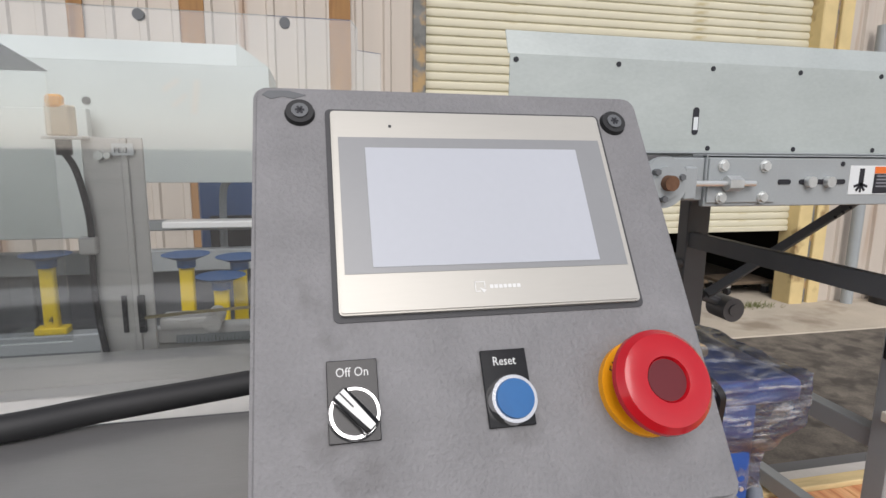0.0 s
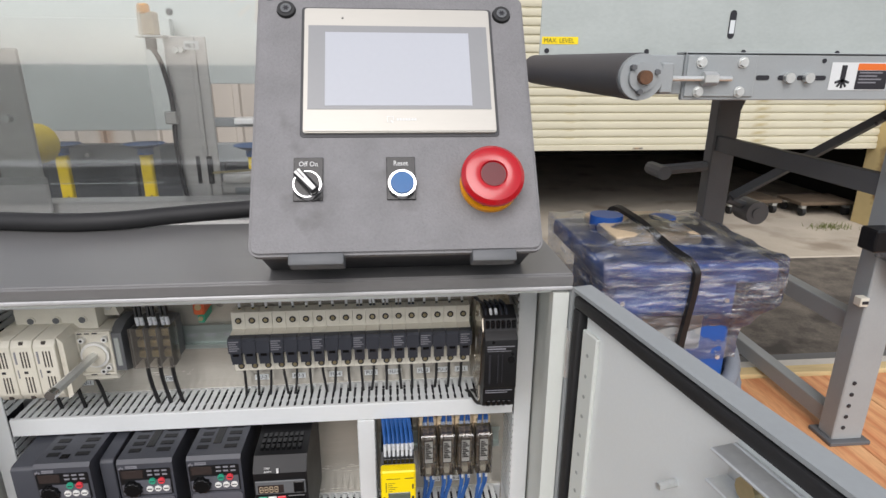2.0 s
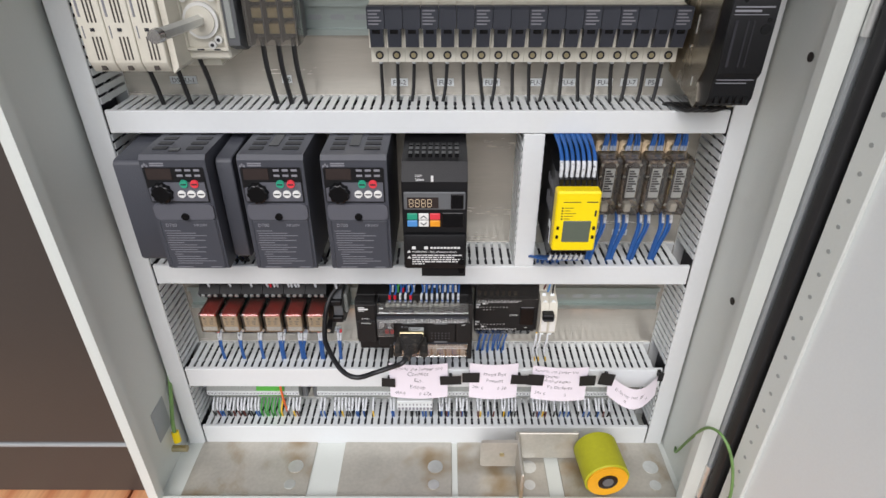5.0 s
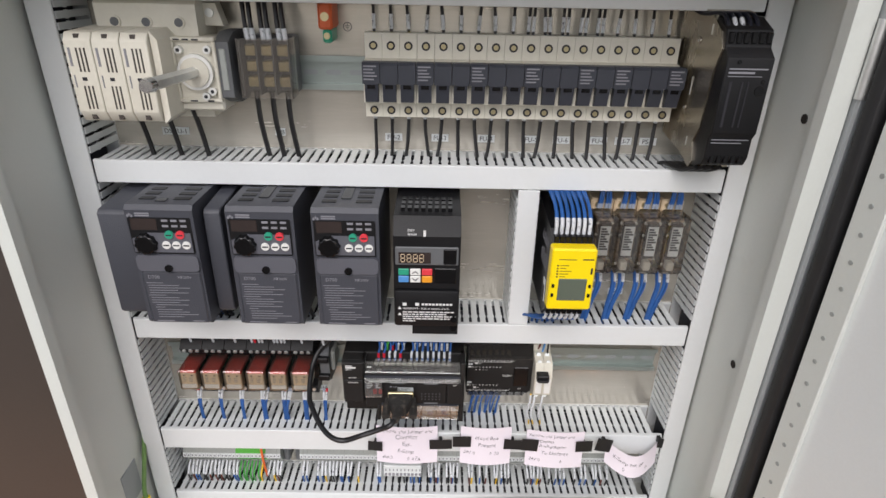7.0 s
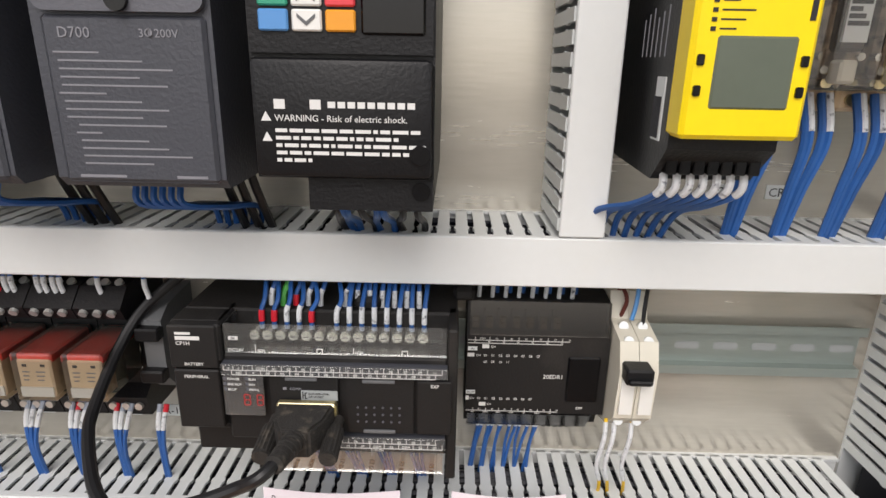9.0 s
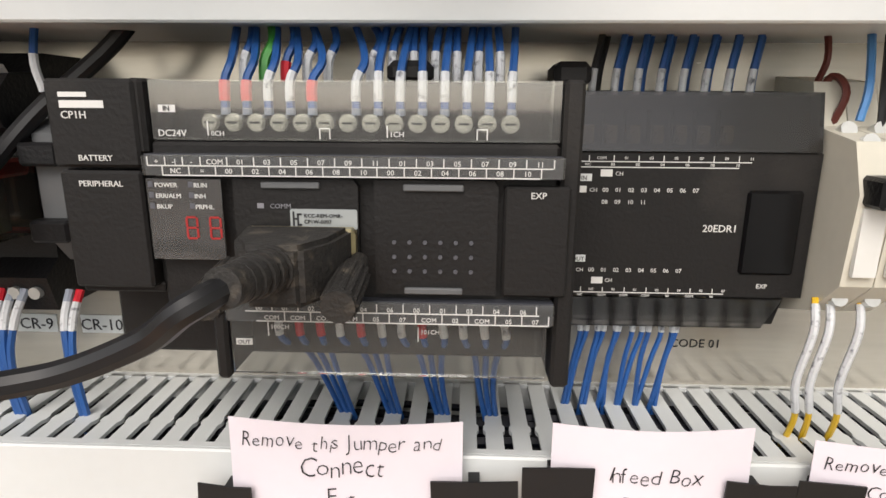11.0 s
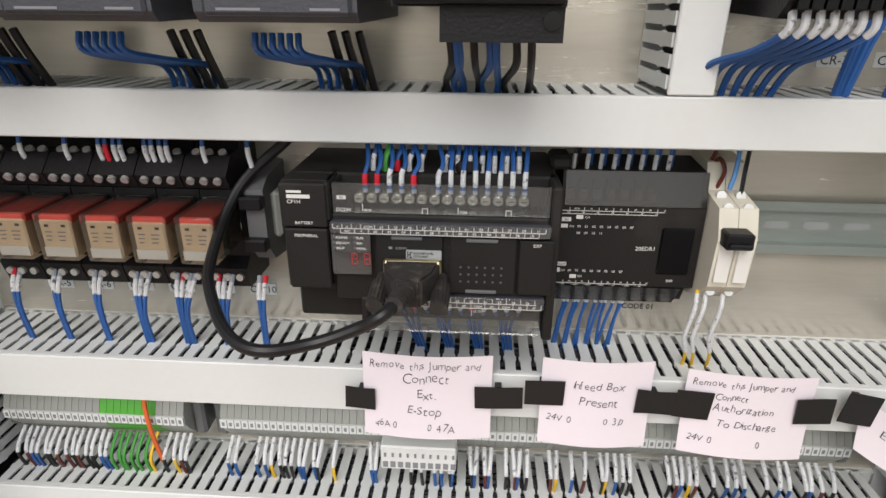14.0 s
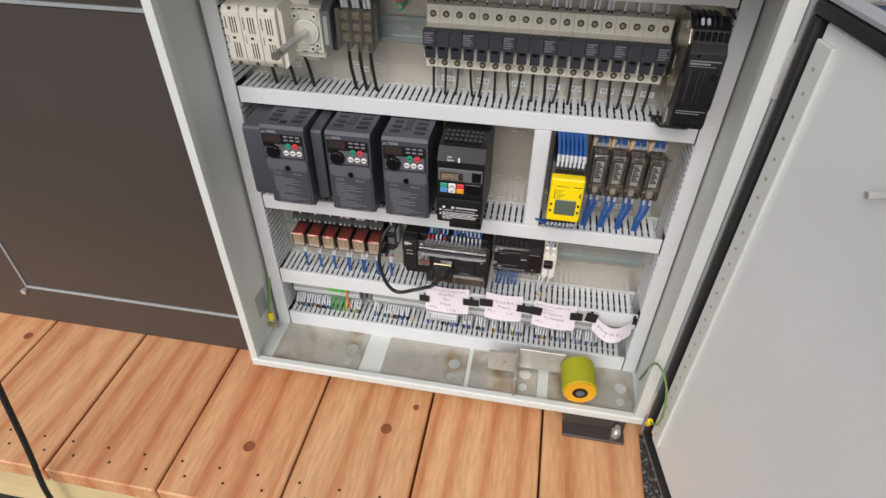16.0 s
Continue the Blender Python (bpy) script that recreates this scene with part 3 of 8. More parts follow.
# bracket plate
bm = B()
box(bm, -0.548, -0.482, 0.326, 0.333, 1.0, 1.262, 0.002)
br = part("bracket_plate", bm, M_ALU, machine, "bolted aluminium bracket plate")
bm = B()
for x, z in ((-0.53, 1.22), (-0.513, 1.155)):
    part("bolt", cyl(B(), (x, 0.314, z), (x, 0.327, z), 0.006, 6), M_ZINC, br)
for x in (-0.537, -0.494):
    for z in (1.05, 1.027, 1.012):
        part("bolt_hole", cyl(B(), (x, 0.324, z), (x, 0.327, z), 0.0042, 8), M_BLACK, br)
bm = B()
box(bm, -0.556, -0.474, 0.318, 0.326, 0.985, 1.058, 0.002)
part("foot_plate", bm, M_ALU, br)
# sensor post
post = part("sensor_post", box(box(box(B(), -0.283, -0.213, 0.395, 0.400, 0.972, 1.284, 0.001), -0.283, -0.279, 0.400, 0.43, 0.972, 1.284), -0.238, -0.230, 0.390, 0.395, 0.972, 1.284, 0.001), M_ALU, machine, "folded aluminium sensor post")
bm = B()
box(bm, -0.247, -0.222, 0.3885, 0.3895, 1.262, 1.277)
part("tag", bm, M_LABEL, post)
bm = B()
letters(bm, "PE-3", face(-0.2445, 0.388, 1.2655), 0.009)
part("lettering", bm, M_INK, post)
bm = B()
cyl(bm, (-0.262, 0.385, 1.262), (-0.262, 0.396, 1.262), 0.006, 6)
cyl(bm, (-0.251, 0.381, 1.262), (-0.251, 0.396, 1.262), 0.004, 10)
part("bolt", bm, M_ZINC, post)
bm = B()
for x in (-0.252, -0.233):
    cyl(bm, (x, 0.383, 0.995), (x, 0.396, 0.995), 0.010, 12)
    cyl(bm, (x, 0.379, 0.995), (x, 0.384, 0.995), 0.005, 6)
part("clamp_bolt", bm, M_ZINC, post)
bm = B()
box(bm, -0.252, -0.246, 0.392, 0.396, 1.03, 1.08)
box(bm, -0.232, -0.224, 0.388, 0.3955, 1.03, 1.08)
part("slot", bm, M_BLACK, post)
bm = B()
box(bm, -0.317, -0.272, 0.37, 0.42, 1.281, 1.285, 0.001)
part("sensor_shelf", bm, M_ALU, post)
sens = part("sensor", box(B(), -0.314, -0.288, 0.378, 0.405, 1.285, 1.322, 0.002), M_BEIGE, post, "small photoelectric sensor")
bm = B()
box(bm, -0.312, -0.294, 0.376, 0.39, 1.318, 1.334, 0.003)
part("sensor_window", bm, M_YELRING, sens)
bm = B()
cyl(bm, (-0.30, 0.39, 1.281), (-0.30, 0.39, 1.262), 0.009, 12)
tube(bm, [(-0.30, 0.39, 1.265), (-0.288, 0.388, 1.24), (-0.278, 0.386, 1.18), (-0.280, 0.386, 1.1), (-0.276, 0.386, 1.03), (-0.262, 0.385, 0.985), (-0.2, 0.383, 0.985), (-0.13, 0.383, 1.0), (-0.06, 0.383, 1.005)], 0.004, 8)
part("sensor_cable", bm, M_RUBBER, sens)
bm = B()
box(bm, -0.292, -0.272, 0.380, 0.395, 1.138, 1.16, 0.002)
part("cable_clip", bm, M_ALU, sens)
# measuring rail
rail = part("slide_rail", box(box(box(B(), -0.215, 0.12, 0.40, 0.43, 0.975, 0.992, 0.002), -0.215, 0.12, 0.41, 0.43, 0.992, 1.008), -0.215, 0.12, 0.402, 0.43, 1.008, 1.030, 0.002), M_ALU, machine, "aluminium slide rail with a ruler")
bm = B()
box(bm, -0.19, 0.12, 0.400, 0.4015, 1.0085, 1.02)
part("ruler", bm, M_STEELG, rail)
bm = B()
for i in range(60):
    box(bm, -0.19 + i * 0.005, -0.1894 + i * 0.005, 0.3993, 0.400, 1.009, 1.014 if i % 5 else 1.018)
part("ruler_marks", bm, M_INK, rail)
bm = B()
box(bm, -0.208, -0.13, 0.39, 0.425, 1.030, 1.048, 0.004, 2)
cyl(bm, (-0.14, 0.38, 1.04), (-0.14, 0.43, 1.04), 0.012, 12)
part("slide_block", bm, M_ALU, rail)
bm = B()
tube(bm, [(-0.225, 0.39, 1.05), (-0.15, 0.39, 1.055), (-0.03, 0.39, 1.06)], 0.0025, 6)
part("cord", bm, M_BRASS, rail)


def cup(x, y, zb, zt, group="suction cups on yellow rods"):
    t = thing("suction_cup", (x, y, zb), "blue suction cup on a yellow plastic rod", "suction cup", group)
    bm = B()
    box(bm, x - 0.018, x + 0.018, y - 0.012, y + 0.012, zb, zt - 0.03, 0.004)
    rod = part("rod", bm, M_YROD, t)
    bm = B()
    letters(bm, "4", face(x - 0.006, y - 0.0125, zb + 0.015), 0.03)
    part("lettering", bm, M_INK, rod)
    bm = B()
    cyl(bm, (x, y, zt - 0.035), (x, y, zt - 0.01), 0.024, 16)
    cyl(bm, (x, y, zt - 0.012), (x, y, zt), 0.034, 20, 0.062)
    part("cup", bm, M_CUP, t)
    bm = B()
    box(bm, x - 0.04, x + 0.04, y - 0.02, y + 0.02, zb - 0.015, zb + 0.004, 0.003)
    part("foot", bm, M_YROD, t)


bm = B()
box(bm, -1.9, -0.36, 1.25, 1.30, 0.655, 0.768, 0.003)
box(bm, -1.9, 0.4, 1.30, 1.36, 0.55, 0.655, 0.003)
part("cross_beam", bm, M_STEELG, machine, "pale grey cross beam")
for x, y, zb, zt in ((-0.69, 1.275, 0.783, 0.985), (-0.95, 1.275, 0.783, 0.985), (-0.335, 1.22, 0.735, 0.985), (-0.235, 1.12, 0.735, 0.945), (-0.20, 1.22, 0.735, 0.975), (-1.22, 1.275, 0.783, 0.985)):
    cup(x, y, zb, zt)
bm = B()
box(bm, -0.42, 0.35, 1.35, 1.42, 1.035, 1.055, 0.003)
part("white_bar", bm, M_WHITE, machine)
bm = B()
box(bm, -1.9, 0.35, 1.40, 1.44, 0.90, 0.965, 0.003)
box(bm, -1.9, -0.1, 1.42, 1.46, 1.02, 1.05, 0.003)
part("rear_rail", bm, M_STEELG, machine)
for i in range(10):
    bm = B()
    cyl(bm, (-1.5 + i * 0.19, 1.39, 0.93), (-1.5 + i * 0.19, 1.40, 0.93), 0.008, 8)
    part("rail_bolt", bm, M_ZINC, machine)
# added dark sheet standing in for the machine's shaded depth
bm = B()
box(bm, -1.9, 0.36, 1.462, 1.470, 0.50, 0.955, 0.002)
part("rear_panel", bm, M_STEELD, machine, "added dark backing for the shaded depth behind the suction cups")
for x in (-1.35, -0.83, -0.52, 0.05):
    bm = B()
    box(bm, x - 0.03, x + 0.03, 1.440, 1.462, 0.55, 0.90, 0.002)
    part("upright", bm, M_STEELD, machine)
# rear hood
bm = B()
box(bm, -1.9, -0.108, 1.30, 1.304, 1.17, 1.485, 0.001)
prism(bm, [(1.300, 1.485), (1.34, 1.545), (1.343, 1.543), (1.304, 1.483)], -1.9, -0.19, axis="x")
prism(bm, [(-0.19, 1.485), (-0.19, 1.545), (-0.108, 1.485)], 1.302, 1.306)
box(bm, -0.112, -0.108, 1.304, 1.7, 1.17, 1.485)
hood = part("rear_hood", bm, M_GALV, machine, "folded galvanised hood with scuffs")
bm = B()
cyl(bm, (-0.566, 1.298, 1.383), (-0.566, 1.301, 1.383), 0.011, 12)
part("hole", bm, M_BLACK, hood)
bm = B()
for x, z, w, h, r in ((-0.36, 1.43, 0.05, 0.012, 35), (-0.30, 1.40, 0.015, 0.09, -8), (-0.34, 1.39, 0.05, 0.009, 40)):
    box(bm, -w / 2, w / 2, -0.0004, 0.0, -h / 2, h / 2, m=Matrix.Translation((x, 1.2998, z)) @ pose(0, 0, 0, 0, -r, 0))
part("scuff", bm, M_STAIN, hood)
bm = B()
box(bm, -1.9, -0.55, 1.24, 1.27, 1.03, 1.36, 0.002)
part("side_plate", bm, M_GALV, machine, "greenish galvanised side plate")
# blue unit behind
blue = thing("blue_unit", (0.0, 1.9, GZ), "dull blue drive unit with a warning label", "drive unit")
bm = B()
box(bm, -0.40, 0.3, 1.8, 2.2, GZ, 1.30, 0.03, 2)
part("housing", bm, M_BLUEM, blue)
bm = B()
box(bm, -0.37, -0.28, 1.85, 1.95, 1.30, 1.35, 0.006)
part("black_knob", bm, M_BLACK, blue)
bm = B()
box(bm, -0.36, -0.2, 1.78, 1.8, 0.9, 1.02, 0.004)
part("vent_box", bm, M_BLACK, blue)
bm = B()
tube(bm, [(-0.39, 1.79, 1.31), (-0.3, 1.785, 1.322), (-0.2, 1.785, 1.325)], 0.007, 8)
part("red_hose", bm, M_WRED, blue)
bm = B()
box(bm, -0.355, -0.31, 1.7985, 1.8005, 1.195, 1.235)
lb = part("warning_label", bm, M_LABEL, blue)
bm = B()
prism(bm, [(-0.348, 1.202), (-0.317, 1.202), (-0.3325, 1.229)], 1.7975, 1.7983)
part("triangle", bm, M_INK, lb)
bm = B()
box(bm, -0.308, -0.17, 1.7985, 1.8005, 1.195, 1.235)
part("text_panel", bm, M_BROWN, blue)
bm = B()
tube(bm, [(-0.25, 1.5, 1.17), (-0.27, 1.5, 1.13), (-0.275, 1.5, 1.0), (-0.275, 1.5, 0.90)], 0.012, 10)
part("bent_tube", bm, M_STEELG, machine)
# small yellow geared motor on the machine bed
gm = thing("geared_motor", (-0.73, 0.62, 0.72), "small yellow geared motor with a slotted brown fan cover", "motor")
bm = B()
cyl(bm, (-0.72, 0.575, 1.056), (-0.72, 0.76, 1.056), 0.046, 28)
part("body", bm, M_YROD, gm, "yellow painted motor body")
bm = B()
cyl(bm, (-0.72, 0.552, 1.056), (-0.72, 0.576, 1.056), 0.043, 28, 0.047)
fc = part("fan_cover", bm, M_PALLET, gm, "brown fan cover with slots")
for i in range(8):
    bm = B()
    box(bm, -0.004, 0.004, 0.5505, 0.553, 0.015, 0.036, 0.001, m=Matrix.Translation((-0.72, 0, 1.056)) @ pose(0, 0, 0, 0, i * 45, 0))
    part("slot", bm, M_INK, fc)
bm = B()
cyl(bm, (-0.72, 0.549, 1.056), (-0.72, 0.553, 1.056), 0.010, 16)
part("hub", bm, M_STEELD, fc)
bm = B()
box(bm, -0.815, -0.757, 0.58, 0.70, 1.012, 1.10, 0.012, 3)
part("gearbox", bm, M_YROD, gm, "yellow gearbox")
bm = B()
box(bm, -0.80, -0.69, 0.60, 0.72, 0.72, 1.016, 0.004)
part("stand", bm, M_STEELD, gm)
# clear guard
guard = thing("machine_guard", (-0.8, 0.30, 1.012), "clear polycarbonate guard sheets with drilled holes", "guard")
bm = B()
prism(bm, [(-1.9, 0.965), (0.079, 0.965), (0.079, 1.385), (0.052, 1.388), (0.052, 1.412), (0.044, 1.421), (-1.9, 1.421)], 0.296, 0.301)
sh = part("sheet", bm, M_POLY, guard)
bm = B()
for x in (-0.182, -0.03, -0.36):
    part("hole", cyl(B(), (x, 0.2945, 1.414), (x, 0.3025, 1.414), 0.006, 14), M_STEELD, sh)
bm = B()
box(bm, -1.9, -0.28, 0.303, 0.307, 1.05, 1.352)
part("sheet", bm, M_POLY, guard)
bm = B()
prism(bm, [(-0.28, 1.353), (-0.37, 1.353), (-0.37, 1.40), (-0.345, 1.40), (-0.335, 1.388)], 0.308, 0.314)
prism(bm, [(-0.37, 1.353), (-1.9, 1.353), (-1.9, 1.405), (-0.37, 1.40)], 0.308, 0.314)
part("top_bracket", bm, M_STEELD, guard, "dark grey folded bracket")

# thick black cable over the worktop
bm = B()
tube(bm, [(-1.2, 0.02, 1.0375), (-0.6, 0.125, 1.0375), (-0.32, 0.105, 1.0375), (-0.19, 0.135, 1.039), (-0.06, 0.165, 1.042), (0.05, 0.16, 1.06), (0.10, 0.13, 1.10)], 0.0125, 12, 8)
solo("power_cable", bm, M_RUBBER, "thick black rubber cable lying along the worktop", "cable", at=(-0.4, 0.11, 1.016))

# ---- control cabinet ----
CX0, CX1, CZ0, CZ1 = -0.435, 0.291, 0.285, 1.003


def fy(z):
    """The front rim leans back a little towards the top."""
    return -0.1085 + (z - 0.29) * 0.004


cab = thing("control_cabinet", (-0.07, 0.0, CZ0), "open light grey steel control cabinet", "cabinet")


def side(bm, x0, x1):
    prism(bm, [(fy(CZ0), CZ0), (fy(CZ1), CZ1), (0.085, CZ1), (0.085, CZ0)], x0, x1, axis="x")


bm = B()
side(bm, CX0, CX0 + 0.002)
prism(bm, [(fy(CZ0) - 0.0015, CZ0), (fy(CZ1) - 0.0015, CZ1), (fy(CZ1) + 0.012, CZ1), (fy(CZ0) + 0.012, CZ0)], CX0 - 0.002, CX0 + 0.011, axis="x")
part("side_wall", bm, M_CAB, cab)
bm = B()
side(bm, CX1 - 0.002, CX1)
prism(bm, [(fy(CZ0) - 0.0015, CZ0), (fy(CZ1) - 0.0015, CZ1), (fy(CZ1) + 0.012, CZ1), (fy(CZ0) + 0.012, CZ0)], CX1 - 0.016, CX1 + 0.002, axis="x")
part("side_wall", bm, M_CAB, cab)
bm = B()
box(bm, CX0, CX1, 0.085, 0.088, CZ0, CZ1)
part("back_wall", bm, M_CAB, cab)
bm = B()
box(bm, CX0, CX1, fy(CZ1) + 0.006, 0.085, CZ1 - 0.002, CZ1)
part("roof", bm, M_CAB, cab)
bm = B()
box(bm, CX0, CX1, -0.103, 0.085, CZ0, CZ0 + 0.003)
box(bm, CX0 - 0.002, CX1 + 0.002, -0.1125, -0.099, CZ0 - 0.002, CZ0 + 0.015, 0.002)
part("floor_pan", bm, M_CAB, cab)
bm = B()
box(bm, -0.425, 0.29, YB, YB + 0.003, 0.31, 0.975)
part("mounting_plate", bm, M_GALV2, cab, "zinc-plated mounting plate")
for x in (-0.35, 0.2):
    for z in (0.32, 0.968):
        bm = B()
        box(bm, x - 0.02, x + 0.02, YB + 0.003, 0.085, z - 0.005, z + 0.005)
        part("standoff", bm, M_ZINC, cab)
for z in (0.872, 0.60):
    bm = B()
    cyl(bm, (CX1 - 0.003, -0.061, z), (CX1 - 0.0015, -0.061, z), 0.0045, 10)
    part("hole", bm, M_DARK, cab)
# feet
for x, y in ((-0.36, 0.0), (0.2145, -0.127)):
    bm = B()
    box(bm, x - 0.055, x + 0.055, y, 0.06, DZ, DZ + 0.006, 0.001)
    box(bm, x - 0.055, x + 0.055, y + 0.025, 0.06, DZ + 0.006, CZ0, 0.002)
    part("foot", bm, M_BROWN, cab, "dark brown painted steel foot")
bm = B()
cyl(bm, (0.254, -0.112, DZ + 0.006), (0.254, -0.112, DZ + 0.02), 0.009, 6)
cyl(bm, (0.254, -0.112, DZ + 0.02), (0.254, -0.112, DZ + 0.032), 0.005, 10)
part("foot_bolt", bm, M_ZINC, cab)
# gland plates in the floor
for x0, x1 in ((-0.405, -0.232), (-0.19, -0.03), (-0.022, 0.105), (0.125, 0.281)):
    bm = B()
    box(bm, x0, x1, -0.097, 0.0, CZ0 + 0.003, CZ0 + 0.0055, 0.001)
    g = part("gland_plate", bm, M_STAIN, cab, "water-stained steel gland plate")
    bm = B()
    cyl(bm, (x1 - 0.024, -0.045, CZ0 + 0.0052), (x1 - 0.024, -0.045, CZ0 + 0.0062), 0.011, 18)
    cyl(bm, (x1 - 0.026, -0.075, CZ0 + 0.0052), (x1 - 0.026, -0.075, CZ0 + 0.0062), 0.008, 18)
    part("knockout", bm, M_ZINC, g)
# side label, stud and earth lead
bm = B()
prism(bm, [(-0.055, 0.352), (-0.02, 0.352), (-0.02, 0.405), (-0.055, 0.405)], CX0 + 0.002, CX0 + 0.003, axis="x")
part("rating_plate", bm, M_STEELG, cab)
bm = B()
tube(bm, [(-0.432, 0.03, 0.45), (-0.428, 0.005, 0.42), (-0.426, -0.012, 0.39), (-0.427, -0.025, 0.355), (-0.425, -0.03, 0.33)], 0.0028, 8)
part("earth_lead", bm, M_EARTH, cab, "green-yellow earth lead")
bm = B()
cyl(bm, (-0.4265, -0.027, 0.342), (-0.4245, -0.031, 0.326), 0.0052, 10)
part("lug", bm, M_YEL, cab)
bm = B()
cyl(bm, (-0.436, -0.034, 0.315), (-0.412, -0.034, 0.315), 0.005, 10)
part("earth_stud", bm, M_BRASS, cab)

bm = B()
cyl(bm, (-0.420, 0.0, 0.980), (-0.420, -0.02, 0.979), 0.008, 16)
cyl(bm, (-0.420, -0.02, 0.979), (-0.420, -0.026, 0.979), 0.009, 6)
part("hook_bolt", bm, M_CHROME, cab, "shiny hook bolt")
bm = B()
box(bm, -0.434, -0.40, 0.0, 0.04, 0.972, 0.992, 0.003)
part("bolt_block", bm, M_BLACK, cab)

# cabinet door, swung wide open
door = thing("cabinet_door", (0.306, -0.105, 0.275), "open light grey cabinet door with a black gasket", "door")
DM = Matrix.Translation((0.2945, -0.1125, 0)) @ pose(0, 0, 0, 0, 0, -79) @ Matrix.Diagonal((1, -1, 1, 1))
# local: x away from the hinge, y>0 towards the cabinet's inside face
bm = B()
box(bm, 0.0, 0.70, -0.024, -0.022, 0.268, 1.012, 0.001)
for a, b, c, d in ((0.0, 0.70, 1.008, 1.012), (0.0, 0.70, 0.268, 0.272), (0.0, 0.003, 0.272, 1.008), (0.697, 0.70, 0.272, 1.008)):
    box(bm, a, b, -0.0225, 0.0, c, d)
panel = part("panel", bm, M_STEELG, door, "mid-grey outer shell", m=DM)
# grey strip for the return flange and the shadowed gap beside it
bm = B()
box(bm, 0.2940, 0.2990, -0.1130, -0.0820, 0.272, 1.004, 0.001)
part("hinge_flange", bm, M_STEELG, door)
bm = B()
box(bm, 0.028, 0.68, -0.021, -0.004, 0.292, 0.990, 0.002)
part("inner_face", bm, M_DOOR, door, m=DM)
for a, b, c, d in ((0.008, 0.69, 0.992, 1.006), (0.008, 0.69, 0.274, 0.288), (0.008, 0.022, 0.288, 0.992), (0.678, 0.69, 0.288, 0.992)):
    bm = B()
    box(bm, a, b, -0.020, 0.003, c, d, 0.004, 2)
    part("gasket", bm, M_RUBBER, door, "black foam gasket", m=DM)
bm = B()
box(bm, 0.030, 0.058, -0.004, 0.001, 0.31, 0.975, 0.001)
st = part("stiffener", bm, M_CAB, door, m=DM)
bm = B()
for i in range(26):
    part("hole", cyl(B(), (0.044, 0.0005, 0.325 + i * 0.025), (0.044, 0.0016, 0.325 + i * 0.025), 0.0022, 8), M_TERM, st, m=DM)
bm = B()
box(bm, 0.245, 0.62, -0.004, 0.0, 0.955, 0.985, 0.001)
box(bm, 0.245, 0.62, 0.0, 0.02, 0.982, 0.985, 0.001)
box(bm, 0.245, 0.62, 0.0, 0.02, 0.955, 0.958, 0.001)
lk = part("lock_rail", bm, M_ZINC, door, "zinc lock rail", m=DM)
bm = B()
cyl(bm, (0.275, -0.002, 0.970), (0.275, 0.014, 0.970), 0.009, 10)
part("bolt", bm, M_BRASS, lk, m=DM)
bm = B()
cyl(bm, (0.385, -0.003, 0.965), (0.385, 0.04, 0.965), 0.034, 24)
part("latch_housing", bm, M_BLACK, door, m=DM)
bm = B()
cyl(bm, (0.192, -0.004, 0.905), (0.192, 0.014, 0.905), 0.0035, 8)
part("stud", bm, M_ZINC, door, m=DM)
for z in (0.93, 0.35):
    bm = B()
    cyl(bm, (0.2955, -0.1125, z - 0.03), (0.2955, -0.1125, z + 0.03), 0.0042, 12)
    box(bm, 0.280, 0.2945, -0.100, -0.095, z - 0.025, z + 0.025, 0.001)
    part("hinge", bm, M_ZINC, door)
bm = B()
tube(bm, [(0.2885, -0.038, 0.325), (0.281, -0.056, 0.338), (0.277, -0.088, 0.405), (0.2745, -0.115, 0.452), (0.281, -0.136, 0.462), (0.291, -0.152, 0.440), (0.2955, -0.164, 0.400), (0.2945, -0.164, 0.365), (0.2925, -0.150, 0.345), (0.2915, -0.140, 0.335)], 0.0018, 8, 10)
part("earth_lead", bm, M_EARTH, door, "green earth lead")
bm = B()
cyl(bm, (0.2915, -0.141, 0.338), (0.2925, -0.132, 0.318), 0.0048, 10)
part("lug", bm, M_YEL, door)

# ---- wire ducts ----
def finger_mesh(axis):
    """One slat of a slotted duct wall, with the snap-off waist."""
    w, o = 0.0033, [(-1, 0.058), (-1, 0.022), (-1.25, 0.0205), (-1.25, 0.018), (-1, 0.0165), (-1, 0.002), (1, 0.002), (1, 0.0165), (1.25, 0.018), (1.25, 0.0205), (1, 0.022), (1, 0.058)]
    bm = B()
    if axis == "z":
        prism(bm, [(a * w, y) for a, y in o], -0.0016, 0, axis="z")
    else:
        prism(bm, [(y, a * w) for a, y in o], -0.0008, 0.0008, axis="x")
    return mesh_of("slat", bm, M_PVCS)


SLAT_H, SLAT_V = finger_mesh("z"), finger_mesh("x")


